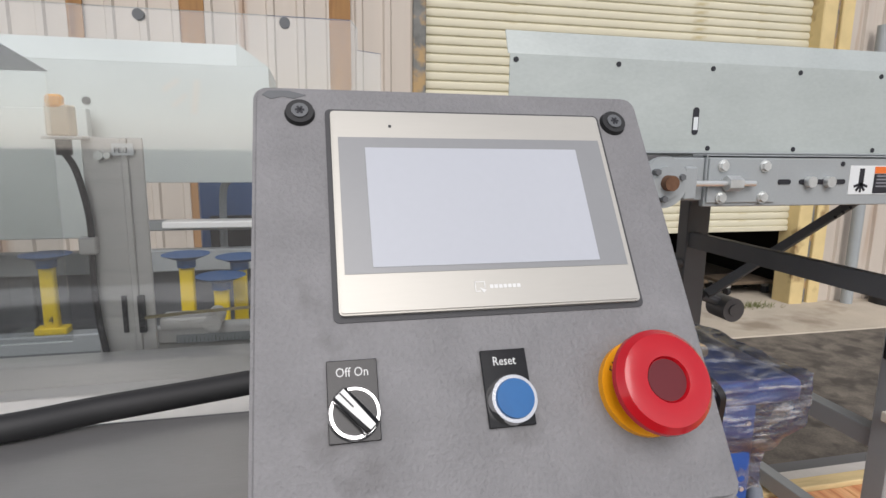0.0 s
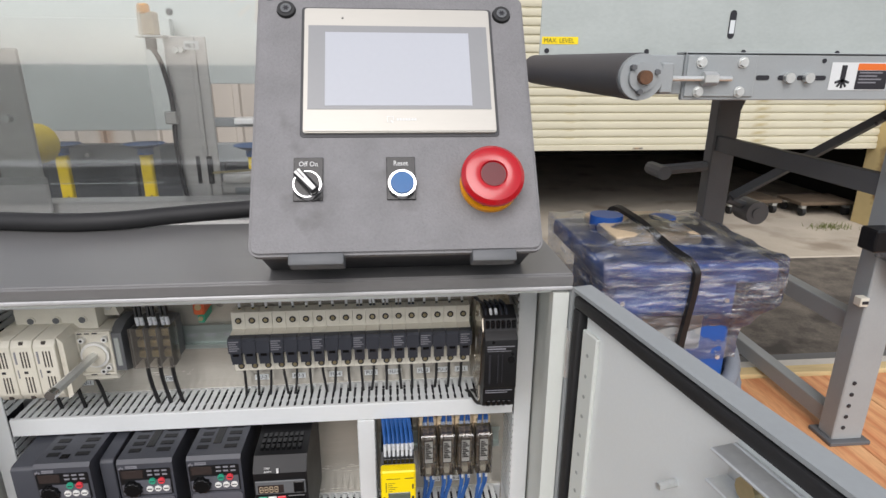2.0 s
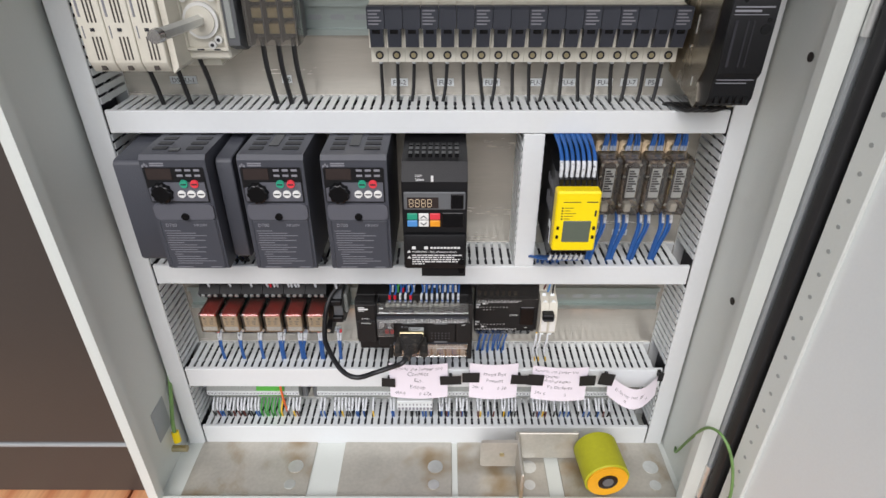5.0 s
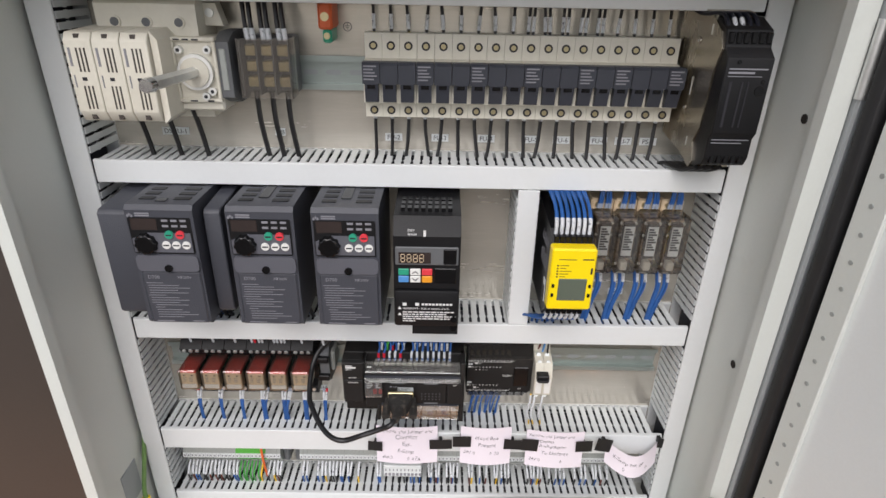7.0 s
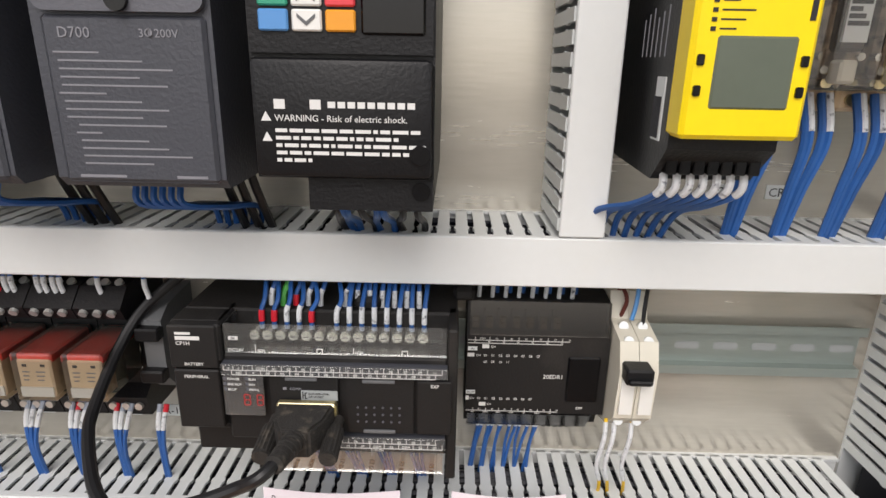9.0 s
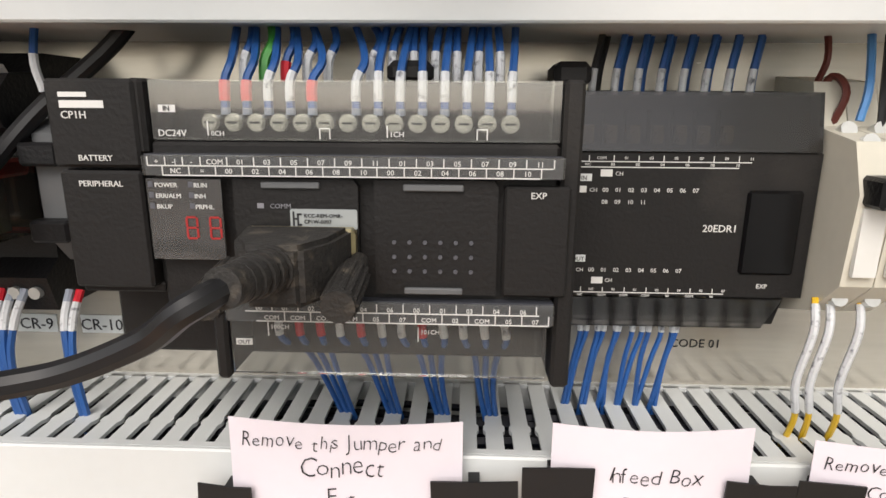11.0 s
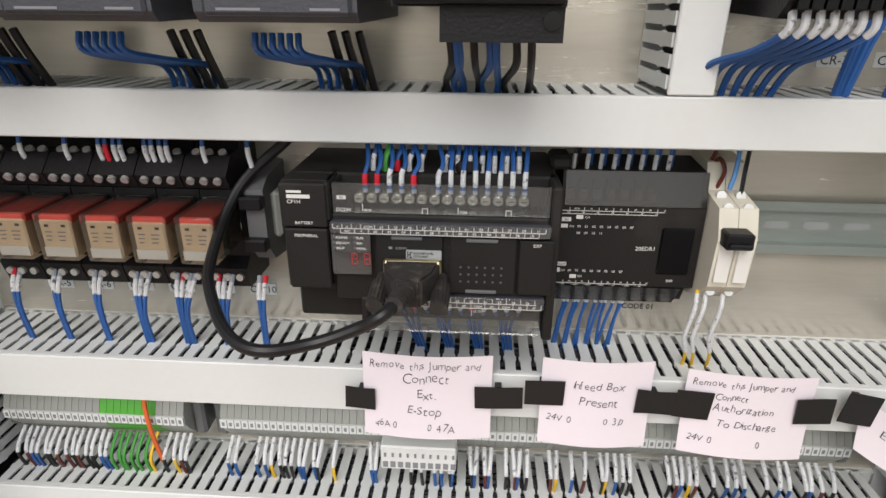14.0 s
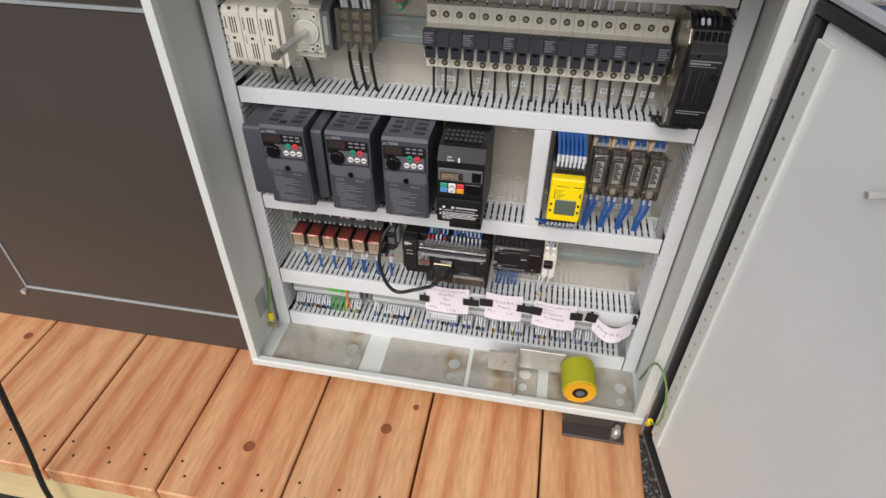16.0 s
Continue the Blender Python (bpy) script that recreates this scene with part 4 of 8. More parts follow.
def hduct(x0, x1, z0, z1, seed):
    t = thing("wire_duct", ((x0 + x1) / 2, YB, z0), "white slotted plastic wire duct", "wire duct", "wire ducts in the cabinet")
    bm = B()
    box(bm, x0, x1, -0.0012, 0.0012, z0 - 0.0008, z1 + 0.0008, 0.0007)
    box(bm, x0, x1, 0.001, 0.004, z1, z1 + 0.0008)
    box(bm, x0, x1, 0.001, 0.004, z0 - 0.0008, z0)
    part("cover", bm, M_PVC, t)
    bm = B()
    box(bm, x0, x1, YB - 0.002, YB, z0, z1)
    box(bm, x0, x1, YB - 0.004, YB - 0.002, z1 - 0.0018, z1)
    part("base", bm, M_PVC, t)
    bm = B()
    box(bm, x0, x1, 0.002, YB - 0.002, z0, z0 + 0.0016)
    part("bottom_wall", bm, M_PVC, t)
    n = int((x1 - x0 - 0.004) / 0.01)
    for i in range(n):
        piece("slat", SLAT_H, t, (x0 + 0.006 + i * 0.01, 0, z1))
    # wires over a floor slab, their colour carrying the shade inside the duct
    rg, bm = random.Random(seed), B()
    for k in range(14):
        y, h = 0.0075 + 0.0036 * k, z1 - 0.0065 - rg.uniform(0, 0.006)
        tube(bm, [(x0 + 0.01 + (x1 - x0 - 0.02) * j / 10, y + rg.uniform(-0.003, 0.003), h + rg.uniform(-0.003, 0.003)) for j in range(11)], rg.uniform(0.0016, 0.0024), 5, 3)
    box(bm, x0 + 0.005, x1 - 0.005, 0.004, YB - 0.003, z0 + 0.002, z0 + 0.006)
    solo("wire_bundle", bm, M_NAVY, "wires lying inside the duct, darkened for shade", "wires", kind="stuff")


def vduct(x0, x1, z0, z1, walls, gaps):
    t = thing("wire_duct", ((x0 + x1) / 2, YB, z0), "white upright slotted plastic wire duct", "wire duct", "wire ducts in the cabinet")
    bm = B()
    box(bm, x0, x1, -0.0016, 0.001, z0, z1, 0.0007)
    part("cover", bm, M_PVC, t)
    bm = B()
    box(bm, x0, x1, YB - 0.002, YB, z0, z1)
    box(bm, x0 + 0.001, x1 - 0.001, 0.03, YB - 0.002, z0 + 0.001, z0 + 0.003)
    part("base", bm, M_PVC, t)
    for x in walls:
        for i in range(int((z1 - z0 - 0.006) / 0.01)):
            z = z0 + 0.006 + i * 0.01
            if not any(a < z < b for a, b in gaps):
                piece("slat", SLAT_V, t, (x, 0, z))
    # plain dark slabs stand in for wires and shade behind the slots
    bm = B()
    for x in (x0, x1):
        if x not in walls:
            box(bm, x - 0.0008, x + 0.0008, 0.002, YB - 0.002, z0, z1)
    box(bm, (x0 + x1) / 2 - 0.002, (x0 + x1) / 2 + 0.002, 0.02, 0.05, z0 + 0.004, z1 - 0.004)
    part("wire_filling", bm, M_NAVY, t, "dark slabs for the shaded wires inside the duct")


ROWS_Z = ((0.277, 0.323), (0.406, 0.437), (0.582, 0.607), (0.779, 0.802), (0.958, 0.982))
for k, (a, b) in enumerate(ROWS_Z):
    hduct(-0.4005, 0.2605, a, b, k)
vduct(-0.427, -0.4025, 0.276, 0.968, (-0.4025,), [(a - 0.004, b + 0.004) for a, b in ROWS_Z])
vduct(0.2625, 0.286, 0.284, 0.972, (0.2625,), [(a - 0.004, b + 0.004) for a, b in ROWS_Z])
vduct(0.0445, 0.0675, 0.6085, 0.7775, (0.0445, 0.0675), ())


def din_rail(x0, x1, z):
    bm, y = B(), YB
    prism(bm, [(y, z - 0.0125), (y, z + 0.0125), (y - 0.0065, z + 0.0125), (y - 0.0065, z + 0.0175), (y - 0.0075, z + 0.0175), (y - 0.0075, z + 0.0115), (y - 0.001, z + 0.0115), (y - 0.001, z - 0.0115), (y - 0.0075, z - 0.0115), (y - 0.0075, z - 0.0175), (y - 0.0065, z - 0.0175), (y - 0.0065, z - 0.0125)], x0, x1, axis="x")
    r = solo("din_rail", bm, M_RAIL, "zinc-plated mounting rail screwed to the plate", "mounting rail", "mounting rails", at=((x0 + x1) / 2, y, z))
    bm = B()
    prism(bm, rounded(-0.008, 0.008, -0.0026, 0.0026, 0.0025), -0.0012, -0.0008)
    me = mesh_of("slot", bm, M_STEELG)
    for i in range(int((x1 - x0) / 0.025)):
        piece("slot", me, r, (x0 + 0.015 + i * 0.025, y, z))
    return r


din_rail(-0.395, 0.255, 0.886)
din_rail(0.072, 0.255, 0.70)
din_rail(-0.395, 0.255, 0.520)
din_rail(-0.395, 0.255, 0.372)
YR = YB - 0.0075


def wires(label, at, group=""):
    return thing("wire_bundle", at, label, "wires", group)


def wire(parent, pts, r, material, sleeves=(), seg=6):
    """A lead with slip-on markers: (from, to, material, thickness) along its points."""
    bm = B()
    tube(bm, pts, r, seg, 5)
    w = part("wire", bm, material, parent)
    line = spline(pts, 5)
    for a, b, mm, k in sleeves:
        i, j = int(a * (len(line) - 1)), max(int(a * (len(line) - 1)) + 1, int(b * (len(line) - 1)))
        bm = B()
        tube(bm, line[i : j + 1], r * (1 + 0.5 * (k - 1)), 8, 1)
        part("marker_sleeve", bm, mm, w)
    return w


def tag(text, x, z, w=0.019, h=0.0085, size=0.0075):
    bm = B()
    box(bm, x - w / 2, x + w / 2, YB - 0.0006, YB, z - h / 2, z + h / 2)
    t = solo("name_tag", bm, M_LABEL, "small white printed name tag on the plate", "label", "name tags on the plate", at=(x, YB, z))
    bm = B()
    letters(bm, text, face(x, YB - 0.0007, z - size * 0.36), size, "CENTER")
    part("lettering", bm, M_INK, t)


for text, x in (("FU-2", -0.092), ("FU-3", -0.040), ("FU-4", 0.012), ("FU-5", 0.063), ("FU-6", 0.097), ("FU-8", 0.139), ("FU-7", 0.167), ("PS-1", 0.195)):
    tag(text, x, 0.8165)
tag("DB", -0.219, 0.820, 0.011)
tag("DS/FU-1", -0.336, 0.819, 0.03)
for i in range(6):
    tag("CR-%d" % (5 + i), -0.352 + i * 0.0303, 0.4605)
tag("CR-3", 0.155, 0.622)
tag("CR-4", 0.187, 0.622)
bm = B()
letters(bm, "CODE 01", face(0.054, YB - 0.0004, 0.455), 0.0055)
solo("stamp", bm, M_INK, "code stamped on the zinc plate", "marking")

# ---- top row: switch, distributor, fuses, supply ----
sw = thing("fused_switch", (-0.31, YB, 0.89), "warm white three-pole fused switch with a shaft", "switch")
bm = B()
prism(bm, [(0.010, 0.918), (0.010, 0.950), (0.014, 0.954), (YB, 0.954), (YB, 0.842), (0.020, 0.842), (0.020, 0.918)], -0.370, -0.274, axis="x")
base = part("base", bm, M_CREAMP, sw)
for x in (-0.352, -0.322, -0.291):
    bm = B()
    cyl(bm, (x, 0.0085, 0.934), (x, 0.0115, 0.934), 0.0056, 16)
    w = part("terminal_collar", bm, M_CREAMP, base)
    bm = B()
    cyl(bm, (x, 0.0078, 0.934), (x, 0.0095, 0.934), 0.0040, 14)
    part("terminal_hole", bm, M_STEELD, w)
for i in range(3):
    x = -0.3790 + i * 0.0252
    bm = B()
    prism(bm, [(-0.036, 0.858), (-0.036, 0.921), (-0.031, 0.928), (0.02, 0.930), (0.02, 0.846), (-0.030, 0.848)], x, x + 0.0245, axis="x")
    bmesh.ops.bevel(bm, geom=bm.edges[:], offset=0.0007, segments=1, affect="EDGES")
    p = part("pole", bm, M_CREAMP, sw)
    for z in (0.9045, 0.871):
        for k in range(3):
            bm = B()
            box(bm, x + 0.0100 + k * 0.0036, x + 0.0114 + k * 0.0036, -0.0365, -0.035, z - 0.0105, z + 0.0105)
            part("vent", bm, M_BROWN, p)
    bm = B()
    box(bm, x + 0.0030, x + 0.0050, -0.0365, -0.035, 0.899, 0.915)
    box(bm, x + 0.0032, x + 0.0042, -0.0365, -0.035, 0.880, 0.891)
    part("print", bm, M_PRINTG, p)
    bm = B()
    box(bm, x + 0.0105, x + 0.0145, -0.0366, -0.035, 0.8862, 0.8892)
    part("slot", bm, M_INK, p)
    for z in (0.9245, 0.8525):
        bm = B()
        box(bm, x + 0.0098, x + 0.0142, -0.0345, -0.028, z - 0.0022, z + 0.0022)
        part("catch", bm, M_BROWN, p)
bm = B()
box(bm, -0.2990, -0.256, 0.002, 0.04, 0.852, 0.922, 0.002)
prism(bm, [(-0.3032, 0.846), (-0.3032, 0.930), (-0.297, 0.922), (-0.297, 0.852)], -0.030, 0.03)
mech = part("mechanism", bm, M_CREAMP, sw)
for c in ((-0.2990, -0.2560, 0.9185, 0.9220), (-0.2990, -0.2560, 0.8610, 0.8645), (-0.2990, -0.2955, 0.8645, 0.9185), (-0.2595, -0.2560, 0.8645, 0.9185)):
    bm = B()
    box(bm, c[0], c[1], -0.0025, 0.002, c[2], c[3], 0.0008)
    part("rim", bm, M_CREAMP, mech)
bm = B()
cyl(bm, (-0.2780, -0.0035, 0.890), (-0.2780, 0.002, 0.890), 0.0170, 32)
part("dial", bm, M_WHITE, mech)
bm = B()
cyl(bm, (-0.2780, -0.0055, 0.890), (-0.2780, 0.002, 0.890), 0.0138, 32)
part("dial_face", bm, M_CREAMP, mech)
for x, z in ((-0.2915, 0.9105), (-0.2640, 0.8720), (-0.2710, 0.8670), (-0.2640, 0.9110)):
    bm = B()
    cyl(bm, (x, -0.0035, z), (x, 0.002, z), 0.0038, 14)
    bs = part("boss", bm, M_WHITE, mech)
    bm = B()
    cyl(bm, (x, -0.0040, z), (x, -0.003, z), 0.0018, 10)
    part("screw", bm, M_INK, bs)
for a, b, z in ((-0.2945, -0.2890, 0.9200), (-0.2860, -0.2800, 0.9200), (-0.2770, -0.2710, 0.9200), (-0.2870, -0.2800, 0.8627), (-0.2700, -0.2640, 0.8627)):
    bm = B()
    box(bm, a, b, -0.0030, -0.002, z - 0.0007, z + 0.0007)
    part("groove", bm, M_INK, mech)
bm = B()
cyl(bm, (-0.2785, 0.0, 0.890), (-0.2785, -0.097, 0.8945), 0.0056, 6)
sf = part("shaft", bm, M_ZINC, sw, "long zinc operating shaft")
bm = B()
cyl(bm, (-0.2785, -0.095, 0.8944), (-0.2785, -0.104, 0.8948), 0.0064, 12, 0.0056)
part("shaft_tip", bm, M_CHROME, sf)
bm = B()
prism(bm, [(0.0, 0.866), (0.0, 0.918), (0.02, 0.926), (0.05, 0.926), (0.05, 0.858), (0.02, 0.858)], -0.2575, -0.244, axis="x")
ep = part("end_housing", bm, M_STEELD, sw)
bm = B()
box(bm, -0.2535, -0.2475, -0.0012, 0.002, 0.873, 0.912, 0.0006)
part("aux_contact", bm, M_TERM, ep)
bm = B()
prism(bm, [(-0.283, 0.930), (-0.283, 0.951), (-0.262, 0.951), (-0.256, 0.930)], 0.030, 0.045)
fl = part("fixing_ear", bm, M_CREAMP, sw)
bm = B()
cyl(bm, (-0.268, 0.0275, 0.942), (-0.268, 0.031, 0.942), 0.0042, 12)
part("screw", bm, M_ZINC, fl)
sw.location.z += 0.003
wb = wires("black leads under the fused switch", (-0.32, 0.03, 0.84))
for x in (-0.355, -0.325, -0.296):
    wire(wb, [(x, 0.02, 0.852), (x + 0.004, 0.022, 0.83), (x + 0.008, 0.025, 0.795)], 0.0025, M_WBLK)
for x, mm in ((-0.352, M_NAVY), (-0.318, M_WRED), (-0.290, M_WYEL)):
    wire(wb, [(x, 0.034, 0.952), (x + 0.001, 0.036, 0.962), (x + 0.002, 0.038, 0.975)], 0.0028, mm)

db = thing("distribution_block", (-0.212, YR, 0.9), "three-pole distribution block under a clear cover", "terminal block")
bm = B()
box(bm, -0.237, -0.188, 0.03, YR, 0.868, 0.925, 0.002)
for i in range(4):
    box(bm, -0.237 + i * 0.0158, -0.2355 + i * 0.0158, 0.008, 0.03, 0.870, 0.922)
part("base", bm, M_STEELD, db)
for i in range(3):
    for k, z in enumerate((0.912, 0.897, 0.882)):
        bm = B()
        box(bm, -0.234 + i * 0.0158, -0.223 + i * 0.0158, 0.016, 0.03, z - 0.005, z + 0.005, 0.001)
        cyl(bm, (-0.2285 + i * 0.0158, 0.0145, z), (-0.2285 + i * 0.0158, 0.017, z), 0.0035, 10)
        part("clamp", bm, M_BRASS, db)
bm = B()
box(bm, -0.238, -0.187, 0.0045, 0.006, 0.868, 0.924)
box(bm, -0.188, -0.187, 0.006, 0.03, 0.868, 0.924)
part("cover", bm, M_RELAYC, db)
wb = wires("black leads at the distribution block", (-0.212, 0.03, 0.86))
for i in range(3):
    x = -0.2285 + i * 0.0158
    for d in (-0.0028, 0.0028):
        wire(wb, [(x + d, 0.022, 0.921), (x + d - 0.002, 0.024, 0.94), (x + d - 0.004, 0.03, 0.962)], 0.0024, M_WBLK, ((0.0, 0.35, M_SLEEVE, 1.15),))
    wire(wb, [(x, 0.022, 0.872), (x + 0.001, 0.022, 0.84), (x + 0.005, 0.028, 0.797)], 0.0026, M_WBLK)

et = thing("earth_terminal", (-0.154, YB, 0.938), "orange and green earth terminal", "terminal block")
bm = B()
box(bm, -0.161, -0.147, 0.022, YB, 0.932, 0.957, 0.002)
a = part("orange_half", bm, mat("orange_terminal", (196, 88, 44), 0.5), et)
bm = B()
box(bm, -0.158, -0.149, 0.026, YB, 0.919, 0.932, 0.002)
part("green_half", bm, M_GREEN, et)
bm = B()
cyl(bm, (-0.154, 0.020, 0.944), (-0.154, 0.023, 0.944), 0.0042, 12)
cyl(bm, (-0.1535, 0.024, 0.926), (-0.1535, 0.0265, 0.926), 0.0032, 12)
part("screw", bm, M_BRASS, et)
bm = B()
for i in range(20):
    u, v = 2 * math.pi * i / 20, 2 * math.pi * (i + 1) / 20
    prism(bm, [(-0.138 + r * math.cos(q), 0.932 + r * math.sin(q)) for r, q in ((0.0046, u), (0.0046, v), (0.0039, v), (0.0039, u))], YB - 0.0005, YB)
for w, z in ((0.0028, 0.9325), (0.0018, 0.931), (0.0008, 0.9295)):
    box(bm, -0.138 - w, -0.138 + w, YB - 0.0005, YB, z, z + 0.0006)
box(bm, -0.1383, -0.1377, YB - 0.0005, YB, 0.933, 0.9355)
solo("earth_sign", bm, M_INK, "printed earth symbol on the plate", "marking")


def fuse(x, printed):
    t = thing("fuse_holder", (x, YR, 0.886), "white fuse holder with a dark grey lever" + (" and printed label" if printed else ""), "fuse holder", "fuse holders on the rail")
    w = 0.0087
    bm = B()
    prism(bm, [(YR, 0.848), (0.026, 0.847), (0.026, 0.861), (0.014, 0.864), (0.016, 0.902), (0.034, 0.905), (0.034, 0.929), (YR, 0.929)], x - w, x + w, axis="x")
    part("body", bm, M_CREAMP, t)
    bm = B()
    prism(bm, [(0.017, 0.884), (0.004, 0.884), (0.003, 0.902), (0.006, 0.9045), (0.017, 0.9045)], x - w * 0.985, x + w * 0.985, axis="x")
    prism(bm, [(0.015, 0.8645), (0.009, 0.8655), (0.004, 0.884), (0.015, 0.884)], x - w * 0.76, x + w * 0.76, axis="x")
    lv = part("lever", bm, M_CHARD, t)
    bm = B()
    box(bm, x - 0.004, x + 0.004, 0.0042, 0.006, 0.8795, 0.8835)
    part("window", bm, M_BLACKG, lv)
    if printed:
        bm = B()
        for k in range(5):
            box(bm, x - 0.007, x + (0.0055, 0.002, 0.004, 0.006, 0.003)[k], 0.0024, 0.003, 0.9005 - k * 0.0031, 0.9018 - k * 0.0031)
        part("print", bm, M_PRINTG, lv)
    for y, z in ((0.034, 0.917), (0.026, 0.854)):
        bm = B()
        cyl(bm, (x, y - 0.0006, z), (x, y + 0.001, z), 0.0044, 14)
        s = part("screw_well", bm, M_INK, t)
        bm = B()
        cyl(bm, (x, y - 0.0011, z), (x, y, z), 0.0026, 10)
        part("screw", bm, M_BRASS, s)
    return t


FX = [-0.109 + i * 0.01775 for i in range(18)]
plain, marked = fuse(FX[1], False), fuse(FX[0], True)
for i, x in enumerate(FX[2:], 2):
    copy_thing(marked if i in (3, 6, 9, 12, 14, 17) else plain, pose(x, YR, 0.886))
up, dn = wires("leads with white markers over the fuse holders", (0.04, 0.04, 0.94)), wires("black leads under the fuse holders", (0.04, 0.04, 0.83))
rg = random.Random(9)
for i, x in enumerate(FX):
    j = rg.uniform(-0.004, 0.004)
    blue = 9 <= i <= 13
    tip = (0.0, 0.18, M_YEL if i < 3 else M_CUP if blue else M_SLEEVE, 1.7)
    for d in ((-0.0025, 0.0025) if blue else (0,)):
        wire(up, [(x + d, 0.046, 0.926), (x + d + j * 0.3, 0.046, 0.942), (x + d + j, 0.044, 0.966)], 0.0016, M_WBLK, (tip, (0.25, 0.6, M_SLEEVE, 1.35)))
    wire(dn, [(x, 0.04, 0.850), (x - 0.0006, 0.04, 0.836), (x + j * 0.6, 0.038, 0.815), (x + j * 1.6, 0.035, 0.795)], 0.0020, M_WBLK, ((0.0, 0.22, M_SLEEVE, 1.15),))

ps = thing("power_supply", (0.224, YR, 0.886), "black fronted power supply with stained metal sides", "power supply")
bm = B()
prism(bm, [(YR, 0.826), (-0.004, 0.818), (-0.028, 0.8105), (-0.034, 0.818), (-0.026, 0.835), (-0.036, 0.852), (-0.040, 0.905), (-0.048, 0.924), (-0.040, 0.938), (-0.012, 0.953), (YR, 0.958)], 0.2065, 0.2455, axis="x")
part("case", bm, M_BAREST, ps, "stained bare metal case")
bm = B()
prism(bm, [(-0.028, 0.8125), (-0.052, 0.820), (-0.056, 0.828), (-0.056, 0.846), (-0.0605, 0.852), (-0.0605, 0.918), (-0.050, 0.926), (-0.047, 0.9405), (-0.024, 0.950), (-0.020, 0.94), (-0.020, 0.83)], 0.2080, 0.2490, axis="x")
bmesh.ops.bevel(bm, geom=bm.edges[:], offset=0.0007, segments=1, affect="EDGES")
fr = part("front", bm, M_BLACK, ps)
for i in range(6):
    bm = B()
    box(bm, 0.2098 + i * 0.0066, 0.2146 + i * 0.0066, -0.0515, -0.046, 0.929, 0.9385, 0.0008)
    part("terminal", bm, M_BLACKG, fr)
for i in range(5):
    bm = B()
    box(bm, 0.2130 + i * 0.0066, 0.2176 + i * 0.0066, -0.0572, -0.050, 0.8225, 0.8300, 0.0008)
    part("terminal", bm, M_BLACKG, fr)
for x0, x1 in ((0.2135, 0.2160), (0.2245, 0.2258), (0.2300, 0.2310)):
    bm = B()
    box(bm, x0, x1, -0.0610, -0.0600, 0.858, 0.898)
    part("groove", bm, M_INK, fr)
for z, w, h in ((0.9085, 0.034, 0.0012), (0.9050, 0.023, 0.0018), (0.9025, 0.030, 0.0006), (0.8480, 0.030, 0.0007), (0.8450, 0.034, 0.0006), (0.8420, 0.028, 0.0006)):
    bm = B()
    y = -0.0609 if z > 0.86 else -0.0574
    box(bm, 0.2110, 0.2110 + w, y, y + 0.003, z, z + h)
    part("print", bm, M_PRINTG, fr)
for x, z, r in ((0.2430, 0.8985, 0.0018), (0.2415, 0.8905, 0.0044), (0.2185, 0.9150, 0.0018)):
    bm = B()
    cyl(bm, (x, -0.0614, z), (x, -0.059, z), r, 14)
    part("adjuster", bm, M_BLACKG, fr)
for y, z in ((0.002, 0.926), (0.006, 0.862)):
    bm = B()
    cyl(bm, (0.2056, y, z), (0.207, y, z), 0.0034, 14, 0.0044)
    part("dimple", bm, M_BAREST, ps)
    bm = B()
    cyl(bm, (0.2052, y, z), (0.2058, y, z), 0.0013, 10)
    part("rivet", bm, M_ZINC, ps)
for y, z, h in ((-0.022, 0.938, 0.0045), (0.0, 0.884, 0.0085), (-0.014, 0.833, 0.0045)):
    bm = B()
    box(bm, 0.2057, 0.2066, y - 0.0005, y + 0.0005, z - h, z + h)
    part("embossed_slit", bm, M_ZINC, ps)
ps.location.z += 0.005
wb = wires("dark blue leads over the power supply", (0.22, 0.0, 0.95))
for i in range(5):
    x = 0.2115 + i * 0.0066
    wire(wb, [(x, -0.0465, 0.937), (x - 0.001, -0.03, 0.956), (x - 0.008, 0.0, 0.955), (x - 0.012, 0.025, 0.961)], 0.0018, M_NAVY, ((0.05, 0.3, M_SLEEVE if i in (1, 2) else M_NAVY, 1.2),))
wb = wires("black leads under the power supply", (0.22, 0.0, 0.81))
for i in range(4):
    x = 0.212 + i * 0.008
    wire(wb, [(x, -0.035, 0.8175), (x - 0.006, -0.015, 0.808), (x - 0.012, 0.015, 0.806), (x - 0.016, 0.03, 0.797)], 0.0022, M_WBLK)


# ---- second row: drives, safety relay, clear relays ----
def knob(bm, x, y, z, r):
    """A fluted dial with a flat face, as one shell."""
    rim = [(x + r * (1.0 if i % 4 < 2 else 0.91) * math.cos(math.pi * i / 20), z + r * (1.0 if i % 4 < 2 else 0.91) * math.sin(math.pi * i / 20)) for i in range(40)]
    rings = [[bm.verts.new((x + (a - x) * k, y - d, z + (b - z) * k)) for a, b in rim] for k, d in ((1.04, 0.0), (1.0, 0.003), (0.93, 0.0062), (0.84, 0.0068))]
    for u, v in zip(rings, rings[1:]):
        for i in range(40):
            bm.faces.new((u[i], u[(i + 1) % 40], v[(i + 1) % 40], v[i]))
    bm.faces.new(rings[-1])
    bm.faces.new(rings[0][::-1])
    bmesh.ops.recalc_face_normals(bm, faces=bm.faces)


